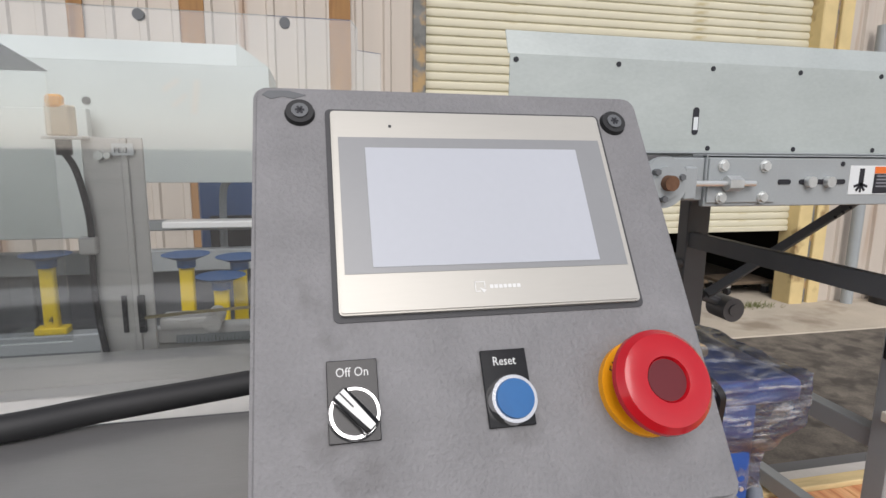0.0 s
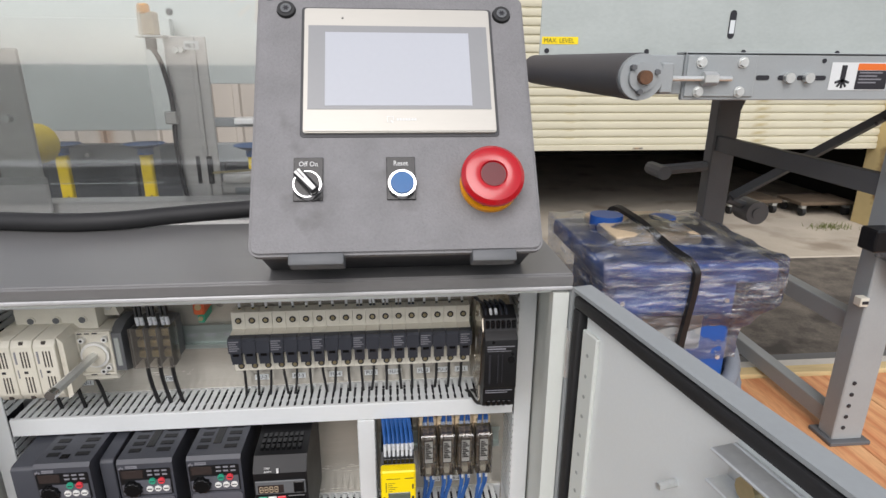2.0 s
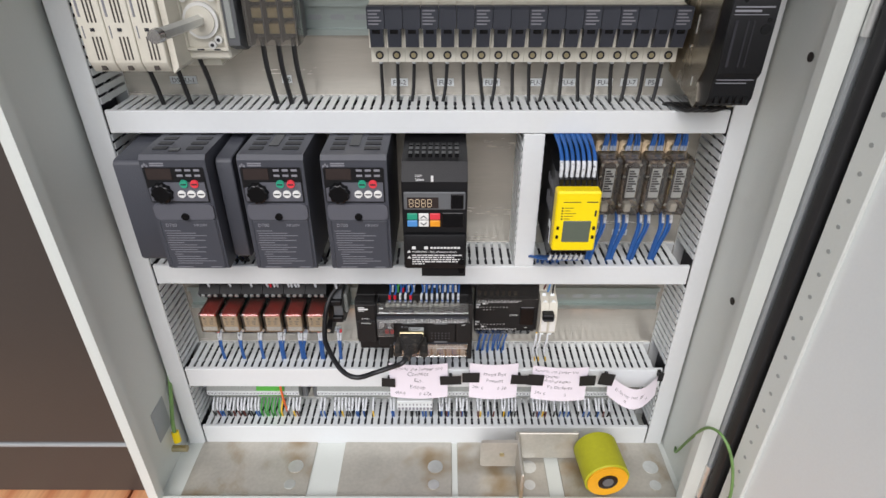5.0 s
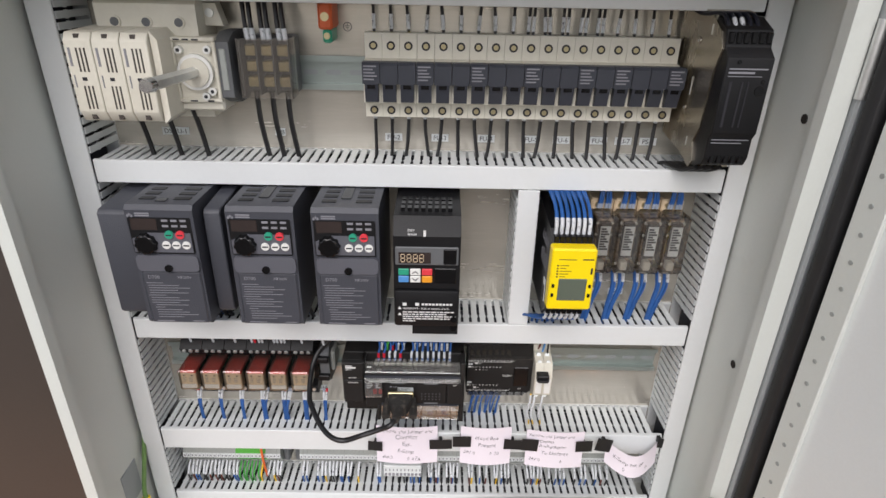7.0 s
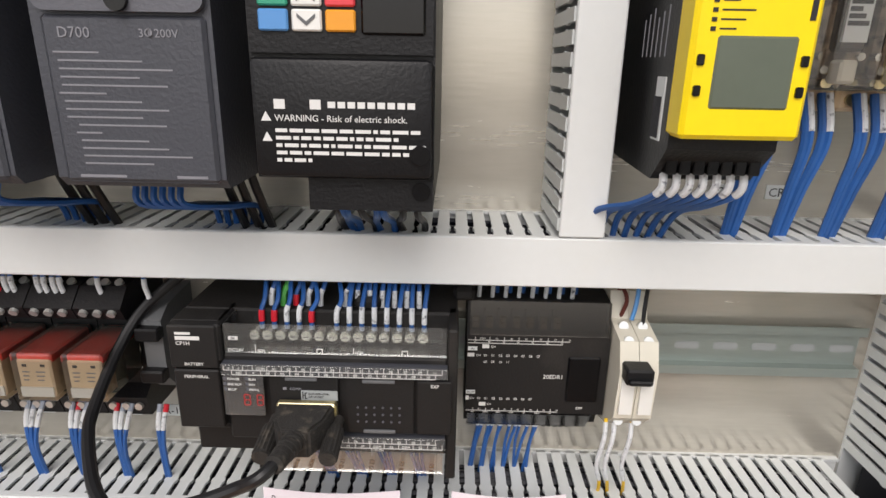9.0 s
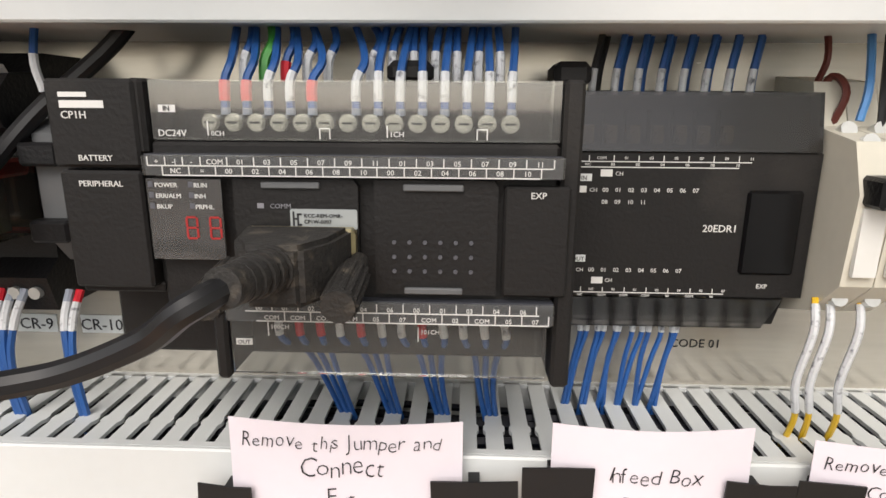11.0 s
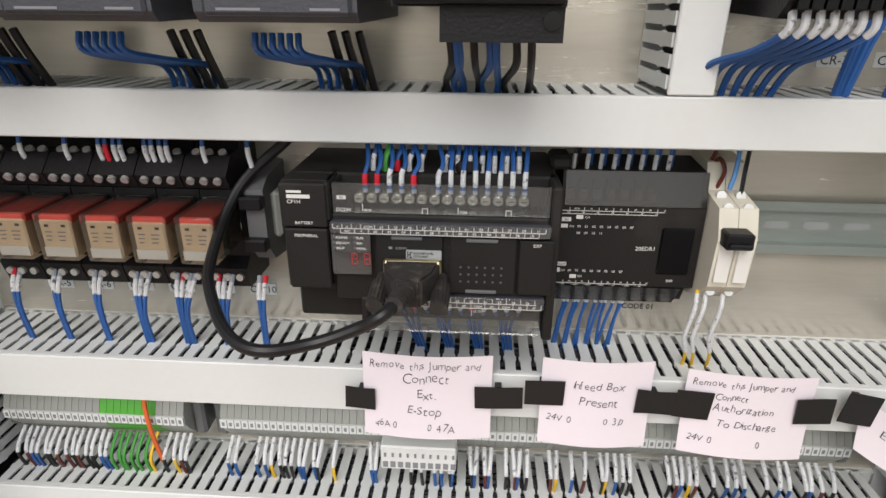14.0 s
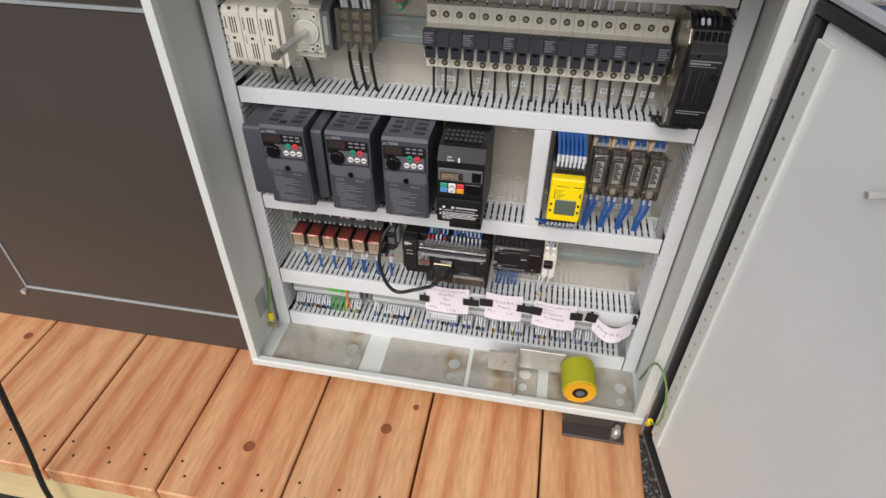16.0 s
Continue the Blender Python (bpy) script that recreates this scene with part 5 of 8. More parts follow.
def vfd(x0, wide):
    F, x1 = -0.0620, x0 + 0.066
    t = thing("motor_drive", ((x0 + x1) / 2, YB, 0.637), "charcoal motor drive with knob and coloured buttons" + (", on wide cooling fins" if wide else ""), "motor drive", "charcoal motor drives")
    bm = B()
    prism(bm, [(YB, 0.637), (F + 0.004, 0.636), (F, 0.640), (F, 0.766), (F + 0.004, 0.7705), (YB, 0.7705)], x0, x1, axis="x")
    body = part("body", bm, M_CHAR, t)
    # top vents
    for i in range(5):
        for a, b in ((0.008, 0.022), (0.042, 0.058)):
            bm = B()
            box(bm, x0 + a, x0 + b, -0.045 + i * 0.014, -0.038 + i * 0.014, 0.770, 0.7712)
            part("vent", bm, M_BLACK, body)
    bm = B()
    box(bm, x0 + 0.026, x0 + 0.036, -0.05 if wide else -0.035, -0.042 if wide else 0.055, 0.770, 0.7713)
    part("top_slot", bm, M_BLACKG, body)
    # operator panel
    def X(f):
        return x0 + 0.066 * f
    bm = B()
    prism(bm, rounded(X(0.03), X(0.95), 0.7195, 0.7585, 0.002), F - 0.0008, F + 0.001)
    pan = part("operator_panel", bm, M_BLACK, body)
    bm = B()
    prism(bm, [(X(0.42), 0.7215), (X(0.93), 0.7215), (X(0.93), 0.7425), (X(0.30), 0.7425), (X(0.05), 0.736), (X(0.05), 0.7215)], F - 0.0018, F - 0.0006)
    part("key_field", bm, M_CHARL, pan)
    bm = B()
    box(bm, X(0.07), X(0.45), F - 0.0012, F, 0.7455, 0.7575)
    part("display", bm, M_LCDD, pan)
    bm = B()
    for r, z in enumerate((0.7545, 0.7488)):
        for k in range(3):
            box(bm, X(0.53 + k * 0.135), X(0.62 + k * 0.135), F - 0.0013, F, z, z + 0.0022)
    part("print", bm, M_PRINTG, pan)
    bm = B()
    knob(bm, X(0.25), F, 0.7312, 0.0112)
    part("knob", bm, M_BLACKG, body)
    for f, z, mm in ((0.61, 0.7408, M_GREEN), (0.775, 0.7408, M_RED), (0.545, 0.7298, M_WHITE), (0.695, 0.7298, M_WHITE), (0.845, 0.7298, M_WHITE)):
        bm = B()
        cyl(bm, (X(f), F - 0.0005, z), (X(f), F - 0.003, z), 0.0044, 18, 0.004)
        k = part("button", bm, mm, pan)
        bm = B()
        box(bm, X(f) - 0.0028, X(f) + 0.0028, F - 0.0033, F - 0.0029, z - 0.0007, z + 0.0007)
        part("print", bm, M_INK, k)
    # lighter lip, screw, printed lower cover
    bm = B()
    prism(bm, rounded(X(0.04), X(0.98), 0.7005, 0.7185, 0.005), F - 0.003, F + 0.002)
    part("lip", bm, M_CHARL, body)
    bm = B()
    cyl(bm, (X(0.52), F - 0.005, 0.7045), (X(0.52), F, 0.7045), 0.004, 14)
    part("cover_screw", bm, M_BLACKG, body)
    bm = B()
    box(bm, X(0.06), X(0.97), F - 0.0016, F + 0.001, 0.6385, 0.6995, 0.0015)
    cov = part("lower_cover", bm, M_CHAR, body)
    bm = B()
    letters(bm, "D700", face(X(0.15), F - 0.0018, 0.6915), 0.0054)
    letters(bm, "3Φ200V", face(X(0.60), F - 0.0018, 0.692), 0.0042)
    rg = random.Random(7)
    for k in range(15):
        a = 0.13 if k % 5 else 0.11
        b = rg.uniform(0.55, 0.88) if k % 5 else rg.uniform(0.3, 0.5)
        box(bm, X(a + (0.06 if k > 8 else 0)), X(b), F - 0.0018, F - 0.0015, 0.6862 - k * 0.0029, 0.6868 - k * 0.0029)
    box(bm, X(0.15), X(0.42), F - 0.0018, F - 0.0015, 0.6405, 0.6415)
    box(bm, X(0.72), X(0.9), F - 0.0018, F - 0.0015, 0.6405, 0.6415)
    part("print", bm, M_PRINTG, cov)
    bm = B()
    for cx, cz in ((0.07, 0.7605), (0.04, 0.759), (0.10, 0.759)):
        prism(bm, [(X(cx), cz + 0.0026), (X(cx) + 0.0012, cz + 0.0006), (X(cx), cz - 0.001), (X(cx) - 0.0012, cz + 0.0006)], F - 0.0004, F)
    for z in (0.7625, 0.7602):
        box(bm, X(0.15), X(0.36), F - 0.0004, F, z - 0.0006, z + 0.0008)
    part("maker_mark", bm, M_PRINTG, body)
    if wide:
        for a, b, f in ((x0 - 0.0335, x0 - 0.0015, -0.052), (x1 + 0.003, x1 + 0.020, -0.046)):
            bm = B()
            prism(bm, [(YB, 0.641), (f + 0.005, 0.641), (f, 0.646), (f, 0.757), (f + 0.004, 0.761), (YB, 0.768)], a, b, axis="x")
            bmesh.ops.bevel(bm, geom=bm.edges[:], offset=0.0010, segments=1, affect="EDGES")
            part("heat_sink", bm, M_CHAR, t)
    t.location.z += 0.0065
    wb = wires("blue control leads under a motor drive", ((x0 + x1) / 2, 0.0, 0.62))
    for i in range(6):
        x = x0 + 0.012 + i * 0.004
        wire(wb, [(x, -0.03, 0.637), (x + 0.002, -0.032, 0.629), (x + 0.012, -0.015, 0.624), (x + 0.016 + i * 0.001, 0.012, 0.618), (x + 0.017, 0.02, 0.600)], 0.0016, M_WBLUE)
    for i in range(3):
        x = x0 + 0.04 + i * 0.007
        wire(wb, [(x, 0.0, 0.637), (x + 0.002, 0.004, 0.625), (x + 0.006, 0.015, 0.601)], 0.0022, M_WBLK)


vfd(-0.345, True)
vfd(-0.2475, False)
vfd(-0.1645, False)

mx = thing("motor_drive", (-0.051, YB, 0.627), "black motor drive with display and coloured keys", "motor drive")
F = -0.066
bm = B()
prism(bm, [(YB, 0.651), (F, 0.649), (F, 0.752), (F + 0.014, 0.7675), (YB, 0.7765)], -0.0845, -0.0175, axis="x")
prism(bm, [(YB, 0.637), (F + 0.002, 0.636), (F + 0.002, 0.651), (YB, 0.651)], -0.066, -0.0178, axis="x")
body = part("body", bm, M_BLACK, mx)
for r in range(3):
    for k in range(8):
        bm, x = B(), -0.078 + k * 0.0068
        box(bm, x, x + 0.0042, F + 0.022 + r * 0.012, F + 0.030 + r * 0.012, 0.7685, 0.7725)
        part("vent", bm, M_BLACKG, body)
bm = B()
prism(bm, [(F - 0.002, 0.694), (F - 0.002, 0.752), (F + 0.010, 0.7655), (F + 0.011, 0.764), (F, 0.75), (F, 0.694)], -0.0838, -0.0182, axis="x")
part("fascia", bm, M_BLACK, body)
bm = B()
box(bm, -0.0825, -0.0195, F - 0.0035, F - 0.001, 0.721, 0.741, 0.001)
disp = part("display_frame", bm, M_STEELD, body)
bm = B()
box(bm, -0.079, -0.047, F - 0.0041, F - 0.003, 0.7235, 0.7355)
part("display", bm, M_LCDD, disp)
bm = B()
for k in range(4):
    x = -0.077 + k * 0.0062
    for z in (0.7252, 0.7293, 0.7334):
        box(bm, x + 0.0006, x + 0.0036, F - 0.0045, F - 0.004, z - 0.0003, z + 0.0003)
    for xx in (x, x + 0.0039):
        for z in (0.7257, 0.7298):
            box(bm, xx, xx + 0.0005, F - 0.0045, F - 0.004, z, z + 0.0032)
part("digits", bm, M_BEIGE, disp)
bm = B()
box(bm, -0.0345, -0.0215, F - 0.0045, F - 0.003, 0.7225, 0.7395, 0.001)
part("socket", bm, M_BLACKG, disp)
keys = ((M_GREEN, M_WHITE, M_RED), (M_BLUEK, M_WHITE, M_ORANGE))
for r in range(2):
    for k in range(3):
        bm = B()
        x, z = -0.0795 + k * 0.0118, 0.7095 - r * 0.0082
        box(bm, x, x + 0.0105, F - 0.0035, F - 0.001, z, z + 0.0072, 0.0006)
        kk = part("key", bm, keys[r][k], body)
        if k == 1:
            bm = B()
            s = 1 if r == 0 else -1
            prism(bm, [(x + 0.002, z + 0.0036 - s * 0.001), (x + 0.0052, z + 0.0036 + s * 0.0018), (x + 0.0084, z + 0.0036 - s * 0.001), (x + 0.0084, z + 0.0036 - s * 0.0022), (x + 0.0052, z + 0.0036 + s * 0.0004), (x + 0.002, z + 0.0036 - s * 0.0022)], F - 0.0038, F - 0.0034)
            part("arrow", bm, M_STEELD, kk)
bm = B()
box(bm, -0.0435, -0.021, F - 0.0032, F - 0.0015, 0.7005, 0.7175, 0.0008)
part("blank_cover", bm, M_BLACKG, body)
bm = B()
letters(bm, "0.75", face(-0.0485, F + 0.0002, 0.7535) @ pose(0, 0, 0, -40, 0, 0), 0.0078)
letters(bm, "kW", face(-0.0315, F + 0.0002, 0.7535) @ pose(0, 0, 0, -40, 0, 0), 0.0034)
letters(bm, "200V", face(-0.0705, F + 0.001, 0.7560) @ pose(0, 0, 0, -40, 0, 0), 0.0034)
letters(bm, "3phase", face(-0.0705, F - 0.0016, 0.7532) @ pose(0, 0, 0, -40, 0, 0), 0.0034)
box(bm, -0.0545, -0.0520, F - 0.003, F - 0.001, 0.7525, 0.7585)
part("print", bm, M_PRINT, body)
bm = B()
box(bm, -0.0840, -0.018, F - 0.0045, F, 0.6495, 0.6925, 0.0025, 2)
cov = part("lower_cover", bm, M_BLACK, body)
F2 = F - 0.0047
bm = B()
letters(bm, "WARNING - Risk of electric shock.", face(-0.0755, F2, 0.6705), 0.0033)
rg = random.Random(5)
box(bm, -0.0755, -0.0715, F2, F2 + 0.0003, 0.6748, 0.6782)
box(bm, -0.0625, -0.0585, F2, F2 + 0.0003, 0.6748, 0.6782)
for k in range(9):
    box(bm, -0.056 + k * 0.0036, -0.0533 + k * 0.0036, F2, F2 + 0.0003, 0.6754, 0.6776)
for k, w in enumerate((0.052, 0.044, 0.054, 0.050, 0.012)):
    x = -0.0755
    while x < -0.0755 + w:
        l = rg.uniform(0.0015, 0.006)
        box(bm, x, min(x + l, -0.0755 + w + 0.001), F2, F2 + 0.0003, 0.6665 - k * 0.0027, 0.6678 - k * 0.0027)
        x += l + 0.0009
for z in (0.6705, 0.6632):
    prism(bm, [(-0.0805, z), (-0.0768, z), (-0.07865, z + 0.0034)], F2, F2 + 0.0003)
part("print", bm, M_PRINT, cov)
for y, z in ((F2, 0.6590), (F + 0.002, 0.6440)):
    bm = B()
    cyl(bm, (-0.0225, y - 0.001, z), (-0.0225, y + 0.002, z), 0.0036, 14)
    part("cover_screw", bm, M_BLACKG, cov)
wb = wires("blue and black leads under the black drive", (-0.05, 0.0, 0.62))
for i, (x, mm) in enumerate(((-0.064, M_WBLK), (-0.061, M_WBLUE), (-0.060, M_WBLUE), (-0.053, M_WBLK), (-0.046, M_WBLUE), (-0.043, M_WBLUE), (-0.034, M_WBLK), (-0.027, M_WBLK))):
    wire(wb, [(x, -0.03, 0.638), (x + 0.001, -0.022, 0.624), (x - 0.003 + 0.006 * (i % 2), 0.006, 0.612), (x + 0.002, 0.016, 0.599)], 0.0019, mm)

sr = thing("safety_relay", (0.0985, YR, 0.70), "black safety relay with a yellow front and display", "safety relay")
bm = B()
prism(bm, [(YR, 0.648), (-0.030, 0.645), (-0.046, 0.660), (-0.046, 0.732), (-0.032, 0.748), (YR, 0.758)], 0.0765, 0.1205, axis="x")
body = part("body", bm, M_BLACK, sr)
bm = B()
box(bm, 0.0755, 0.1215, -0.0590, -0.043, 0.6655, 0.7365, 0.0018)
yf = part("front", bm, M_YEL, sr, "bright yellow front")
bm = B()
box(bm, 0.0848, 0.1142, -0.0598, -0.057, 0.6770, 0.7030, 0.0008)
part("display", bm, M_LCD, yf)
for x in (0.0795, 0.1175):
    for z in (0.6835, 0.6945):
        bm = B()
        box(bm, x - 0.0014, x + 0.0014, -0.0603, -0.058, z - 0.002, z + 0.002, 0.0005)
        part("key", bm, M_BLACKG, yf)
bm = B()
box(bm, 0.1165, 0.1185, -0.0594, -0.058, 0.7085, 0.7155)
for k in range(5):
    box(bm, 0.0815, 0.0833, -0.0594, -0.058, 0.7045 + k * 0.0032, 0.706 + k * 0.0032)
for k in range(5):
    box(bm, 0.0848, 0.0848 + 0.006 + 0.003 * (k % 3), -0.0592, -0.058, 0.705 + k * 0.0032, 0.7056 + k * 0.0032)
box(bm, 0.083, 0.101, -0.0592, -0.058, 0.7245, 0.7253)
box(bm, 0.107, 0.1185, -0.0592, -0.058, 0.7245, 0.7257)
part("print", bm, M_INK, yf)
bm = B()
for k in range(6):
    for z, h in ((0.696, 0.020 - 0.002 * (k % 3)), (0.722, 0.010 + 0.002 * (k % 2))):
        box(bm, 0.0762, 0.0766, -0.030 + k * 0.006, -0.0293 + k * 0.006, z, z + h)
part("print", bm, M_PRINTG, body)
for z0, y0 in ((0.736, -0.043), (0.6485, -0.040)):
    for i in range(7):
        bm = B()
        x = 0.0795 + i * 0.0058
        box(bm, x, x + 0.0048, y0, y0 + 0.014, z0, z0 + 0.0075, 0.0005)
        part("terminal", bm, M_BLACKG, body)
bm = B()
prism(bm, [(-0.036, 0.662), (-0.026, 0.662), (-0.026, 0.688), (-0.036, 0.688)], 0.0759, 0.0766, axis="x")
part("bar_label", bm, M_LABEL, body)
bm = B()
for k in range(8):
    prism(bm, [(-0.034 + k * 0.0012, 0.663), (-0.0334 + k * 0.0012, 0.663), (-0.0334 + k * 0.0012, 0.680), (-0.034 + k * 0.0012, 0.680)], 0.0756, 0.076, axis="x")
part("print", bm, M_INK, body)
wb = wires("blue leads with white markers above the safety relay", (0.098, -0.02, 0.75))
wd = wires("blue leads with white markers below the safety relay", (0.098, -0.02, 0.63))
for i in range(7):
    x = 0.0815 + i * 0.0058
    wire(wb, [(x, -0.036, 0.743), (x, -0.034, 0.757), (x - 0.001, -0.022, 0.770), (x - 0.003, -0.003, 0.776), (x - 0.004, 0.018, 0.781)], 0.0017, M_WBLUE, ((0.0, 0.3, M_SLEEVE, 1.25),))
    wire(wb, [(x + 0.0025, -0.030, 0.745), (x + 0.002, -0.026, 0.760), (x, -0.012, 0.772), (x - 0.001, 0.02, 0.781)], 0.0015, M_WBLUE, ((0.0, 0.28, M_SLEEVE, 1.25),))
    wire(wd, [(x, -0.032, 0.650), (x - 0.001, -0.033, 0.640), (x - 0.008, -0.02, 0.631), (x - 0.02 + i * 0.001, 0.0, 0.622), (x - 0.018, 0.014, 0.601)], 0.0017, M_WBLUE, ((0.0, 0.3, M_SLEEVE, 1.15),))


def clear_relay(x):
    t = thing("clear_relay", (x, YR, 0.70), "clear-cased relay on a socket between blue leads", "relay", "clear relays on the rail")
    bm = B()
    box(bm, x - 0.0125, x + 0.0125, 0.02, YR, 0.672, 0.762, 0.002)
    part("socket", bm, M_BEIGE, t)
    for dx in (-0.006, 0.006):
        for z in (0.755, 0.747, 0.686, 0.678):
            bm = B()
            cyl(bm, (x + dx, 0.0185, z), (x + dx, 0.021, z), 0.003, 10)
            part("screw", bm, M_BRASS, t)
    bm = B()
    box(bm, x - 0.0095, x + 0.0095, 0.002, 0.02, 0.688, 0.746, 0.002)
    core = part("works", bm, M_CORE, t, "brown relay works with copper and cream pieces")
    bm = B()
    box(bm, x - 0.0065, x + 0.0065, -0.004, 0.004, 0.700, 0.743, 0.0015)
    part("coil", bm, M_LCDD, core)
    bm = B()
    box(bm, x - 0.0055, x + 0.0055, -0.0052, -0.003, 0.704, 0.739)
    part("label", bm, M_LABEL, core)
    bm = B()
    for k in range(9):
        box(bm, x - 0.0048, x + 0.0045 - 0.002 * (k % 3), -0.0056, -0.005, 0.7110 + k * 0.0030, 0.7130 + k * 0.0030)
    part("print", bm, M_INK, core)
    bm = B()
    box(bm, x - 0.0045, x + 0.0035, -0.0066, 0.004, 0.686, 0.6965, 0.0012)
    part("tab", bm, M_CREAMP, core)
    for dx, z in ((-0.008, 0.741), (0.008, 0.741), (-0.0082, 0.727), (0.0082, 0.727), (0.0082, 0.698), (-0.0078, 0.692)):
        bm = B()
        cyl(bm, (x + dx, 0.0, z), (x + dx, 0.004, z), 0.0019, 8)
        part("rivet", bm, M_SCREW, core)
    bm = B()
    box(bm, x - 0.0122, x + 0.0122, -0.009, 0.02, 0.683, 0.751, 0.002)
    part("case", bm, M_RELAYC, t)


for i in range(4):
    clear_relay(0.1425 + i * 0.0262)
wb = wires("blue leads around the clear relays", (0.18, 0.0, 0.7))
for i in range(4):
    x = 0.1425 + i * 0.0262
    for k, d in enumerate((-0.006, -0.003, 0.003, 0.007)):
        wire(wb, [(x + d, 0.016, 0.753), (x + d * 0.8, 0.014, 0.768), (x + d * 0.5, 0.02, 0.783)], 0.0017, M_WBLUE, ((0.0, 0.2, M_GRYF, 1.3),))
        wire(wb, [(x + d, 0.016, 0.681), (x + d * 0.9 + 0.001, 0.010, 0.658), (x + d * 0.6 - 0.003, 0.012, 0.632), (x + d * 0.4 - 0.004, 0.02, 0.599)], 0.0018, M_WBLUE, ((0.0, 0.3, M_SLEEVE if k % 2 else M_WBLUE, 1.2),))


# ---- third row: plug-in relays ----
BEFORE = set(scene.objects)
def plug_relay(x):
    t = thing("plug_in_relay", (x, YR, 0.53), "plug-in relay with red and beige core in a black socket", "relay", "plug-in relays on the rail")
    bm = B()
    prism(bm, [(YR, 0.496), (0.018, 0.496), (0.014, 0.510), (0.022, 0.516), (0.022, 0.560), (0.006, 0.566), (0.002, 0.574), (0.012, 0.584), (0.024, 0.585), (0.03, 0.592), (YR, 0.592)], x - 0.0134, x + 0.0134, axis="x")
    sk = part("socket", bm, M_BLACK, t)
    for dx in (-0.008, 0.0, 0.008):
        for a, b in (((0.0015, 0.5705), (0.004, 0.572)), ((0.014, 0.586), (0.016, 0.583)), ((0.0135, 0.504), (0.016, 0.504))):
            bm = B()
            cyl(bm, (x + dx, *a), (x + dx, *b), 0.0024, 10)
            part("screw", bm, M_ZINC, sk)
    bm = B()
    box(bm, x - 0.0094, x + 0.0094, -0.0165, -0.004, 0.5285, 0.5515, 0.001)
    core = part("core", bm, M_BEIGE, t)
    bm = B()
    box(bm, x - 0.0098, x + 0.0098, -0.0155, 0.020, 0.5485, 0.5549, 0.0012)
    part("coil_frame", bm, M_AMBER, core, "red translucent coil frame")
    bm = B()
    cyl(bm, (x, 0.006, 0.5295), (x, 0.006, 0.5480), 0.0080, 18)
    part("coil", bm, M_LCD, core, "grey-green wound coil")
    bm = B()
    box(bm, x - 0.0090, x + 0.0090, -0.0172, -0.0163, 0.5293, 0.5352)
    part("foot_label", bm, M_WHITE, core)
    for dx in (-0.006, 0.004):
        bm = B()
        box(bm, x + dx, x + dx + 0.0024, -0.0168, -0.0163, 0.5475, 0.5490)
        part("slot", bm, M_INK, core)
    bm = B()
    for dx, w in ((-0.0065, 0.004), (0.001, 0.005)):
        for k in range(3):
            box(bm, x + dx, x + dx + w - 0.0006 * k, -0.0167, -0.0163, 0.5440 - k * 0.0025, 0.5447 - k * 0.0025)
    part("print", bm, M_PRINTG, core)
    bm = B()
    box(bm, x - 0.0112, x + 0.0112, -0.0185, 0.021, 0.5270, 0.5560, 0.0012)
    part("case", bm, M_RELAYC, t)
    return t


RX = [-0.3455 + i * 0.0276 for i in range(6)]
first = plug_relay(RX[0])
for x in RX[1:]:
    copy_thing(first, pose(x, YR, 0.522))
first.location.z = 0.522
ec = thing("rail_clamp", (-0.181, YR, 0.53), "grey and black rail clamp beside the relays", "rail clamp")
bm = B()
prism(bm, [(YR, 0.503), (0.02, 0.508), (0.01, 0.52), (0.01, 0.556), (0.02, 0.562), (YR, 0.565)], -0.188, -0.1765, axis="x")
part("body", bm, M_STEELD, ec)
bm = B()
for z in (0.518, 0.545):
    box(bm, -0.190, -0.176, 0.004, 0.012, z, z + 0.008, 0.001)
part("lug", bm, M_BLACK, ec)
bm = B()
box(bm, -0.1765, -0.171, 0.02, YR, 0.522, 0.552, 0.002)
part("spacer", bm, M_TERM, ec)
wu, wd = wires("leads with markers above the plug-in relays", (-0.27, 0.02, 0.58)), wires("blue leads below the plug-in relays", (-0.27, 0.02, 0.5))
rg = random.Random(21)
for i, x in enumerate(RX + [-0.181]):
    for k, d in enumerate((0.0,) if i not in (3, 4) else (-0.007, -0.003, 0.002, 0.006)):
        wire(wu, [(x + d, 0.010, 0.570), (x + d - 0.001, 0.009, 0.582), (x + d - 0.002, 0.018, 0.605)], 0.0013, M_WBLUE, ((0.0, 0.55, M_WRED if (i, k) == (3, 1) else M_SLEEVE, 1.3),))
    for d in (-0.006, -0.002, 0.003, 0.006)[: 2 + (i in (3, 4, 5)) + (i == 4)]:
        wire(wd, [(x + d, 0.016, 0.497), (x + d * 0.8 - 0.001, 0.010, 0.486), (x + d * 0.4 - 0.003, 0.009, 0.468), (x + d * 0.5 - 0.005, 0.016, 0.436)], 0.0014, M_WBLUE, ((0.0, 0.15, M_WRED if rg.random() < 0.2 else M_GRYF, 1.25), (0.16, 0.45, M_SLEEVE, 1.18)))

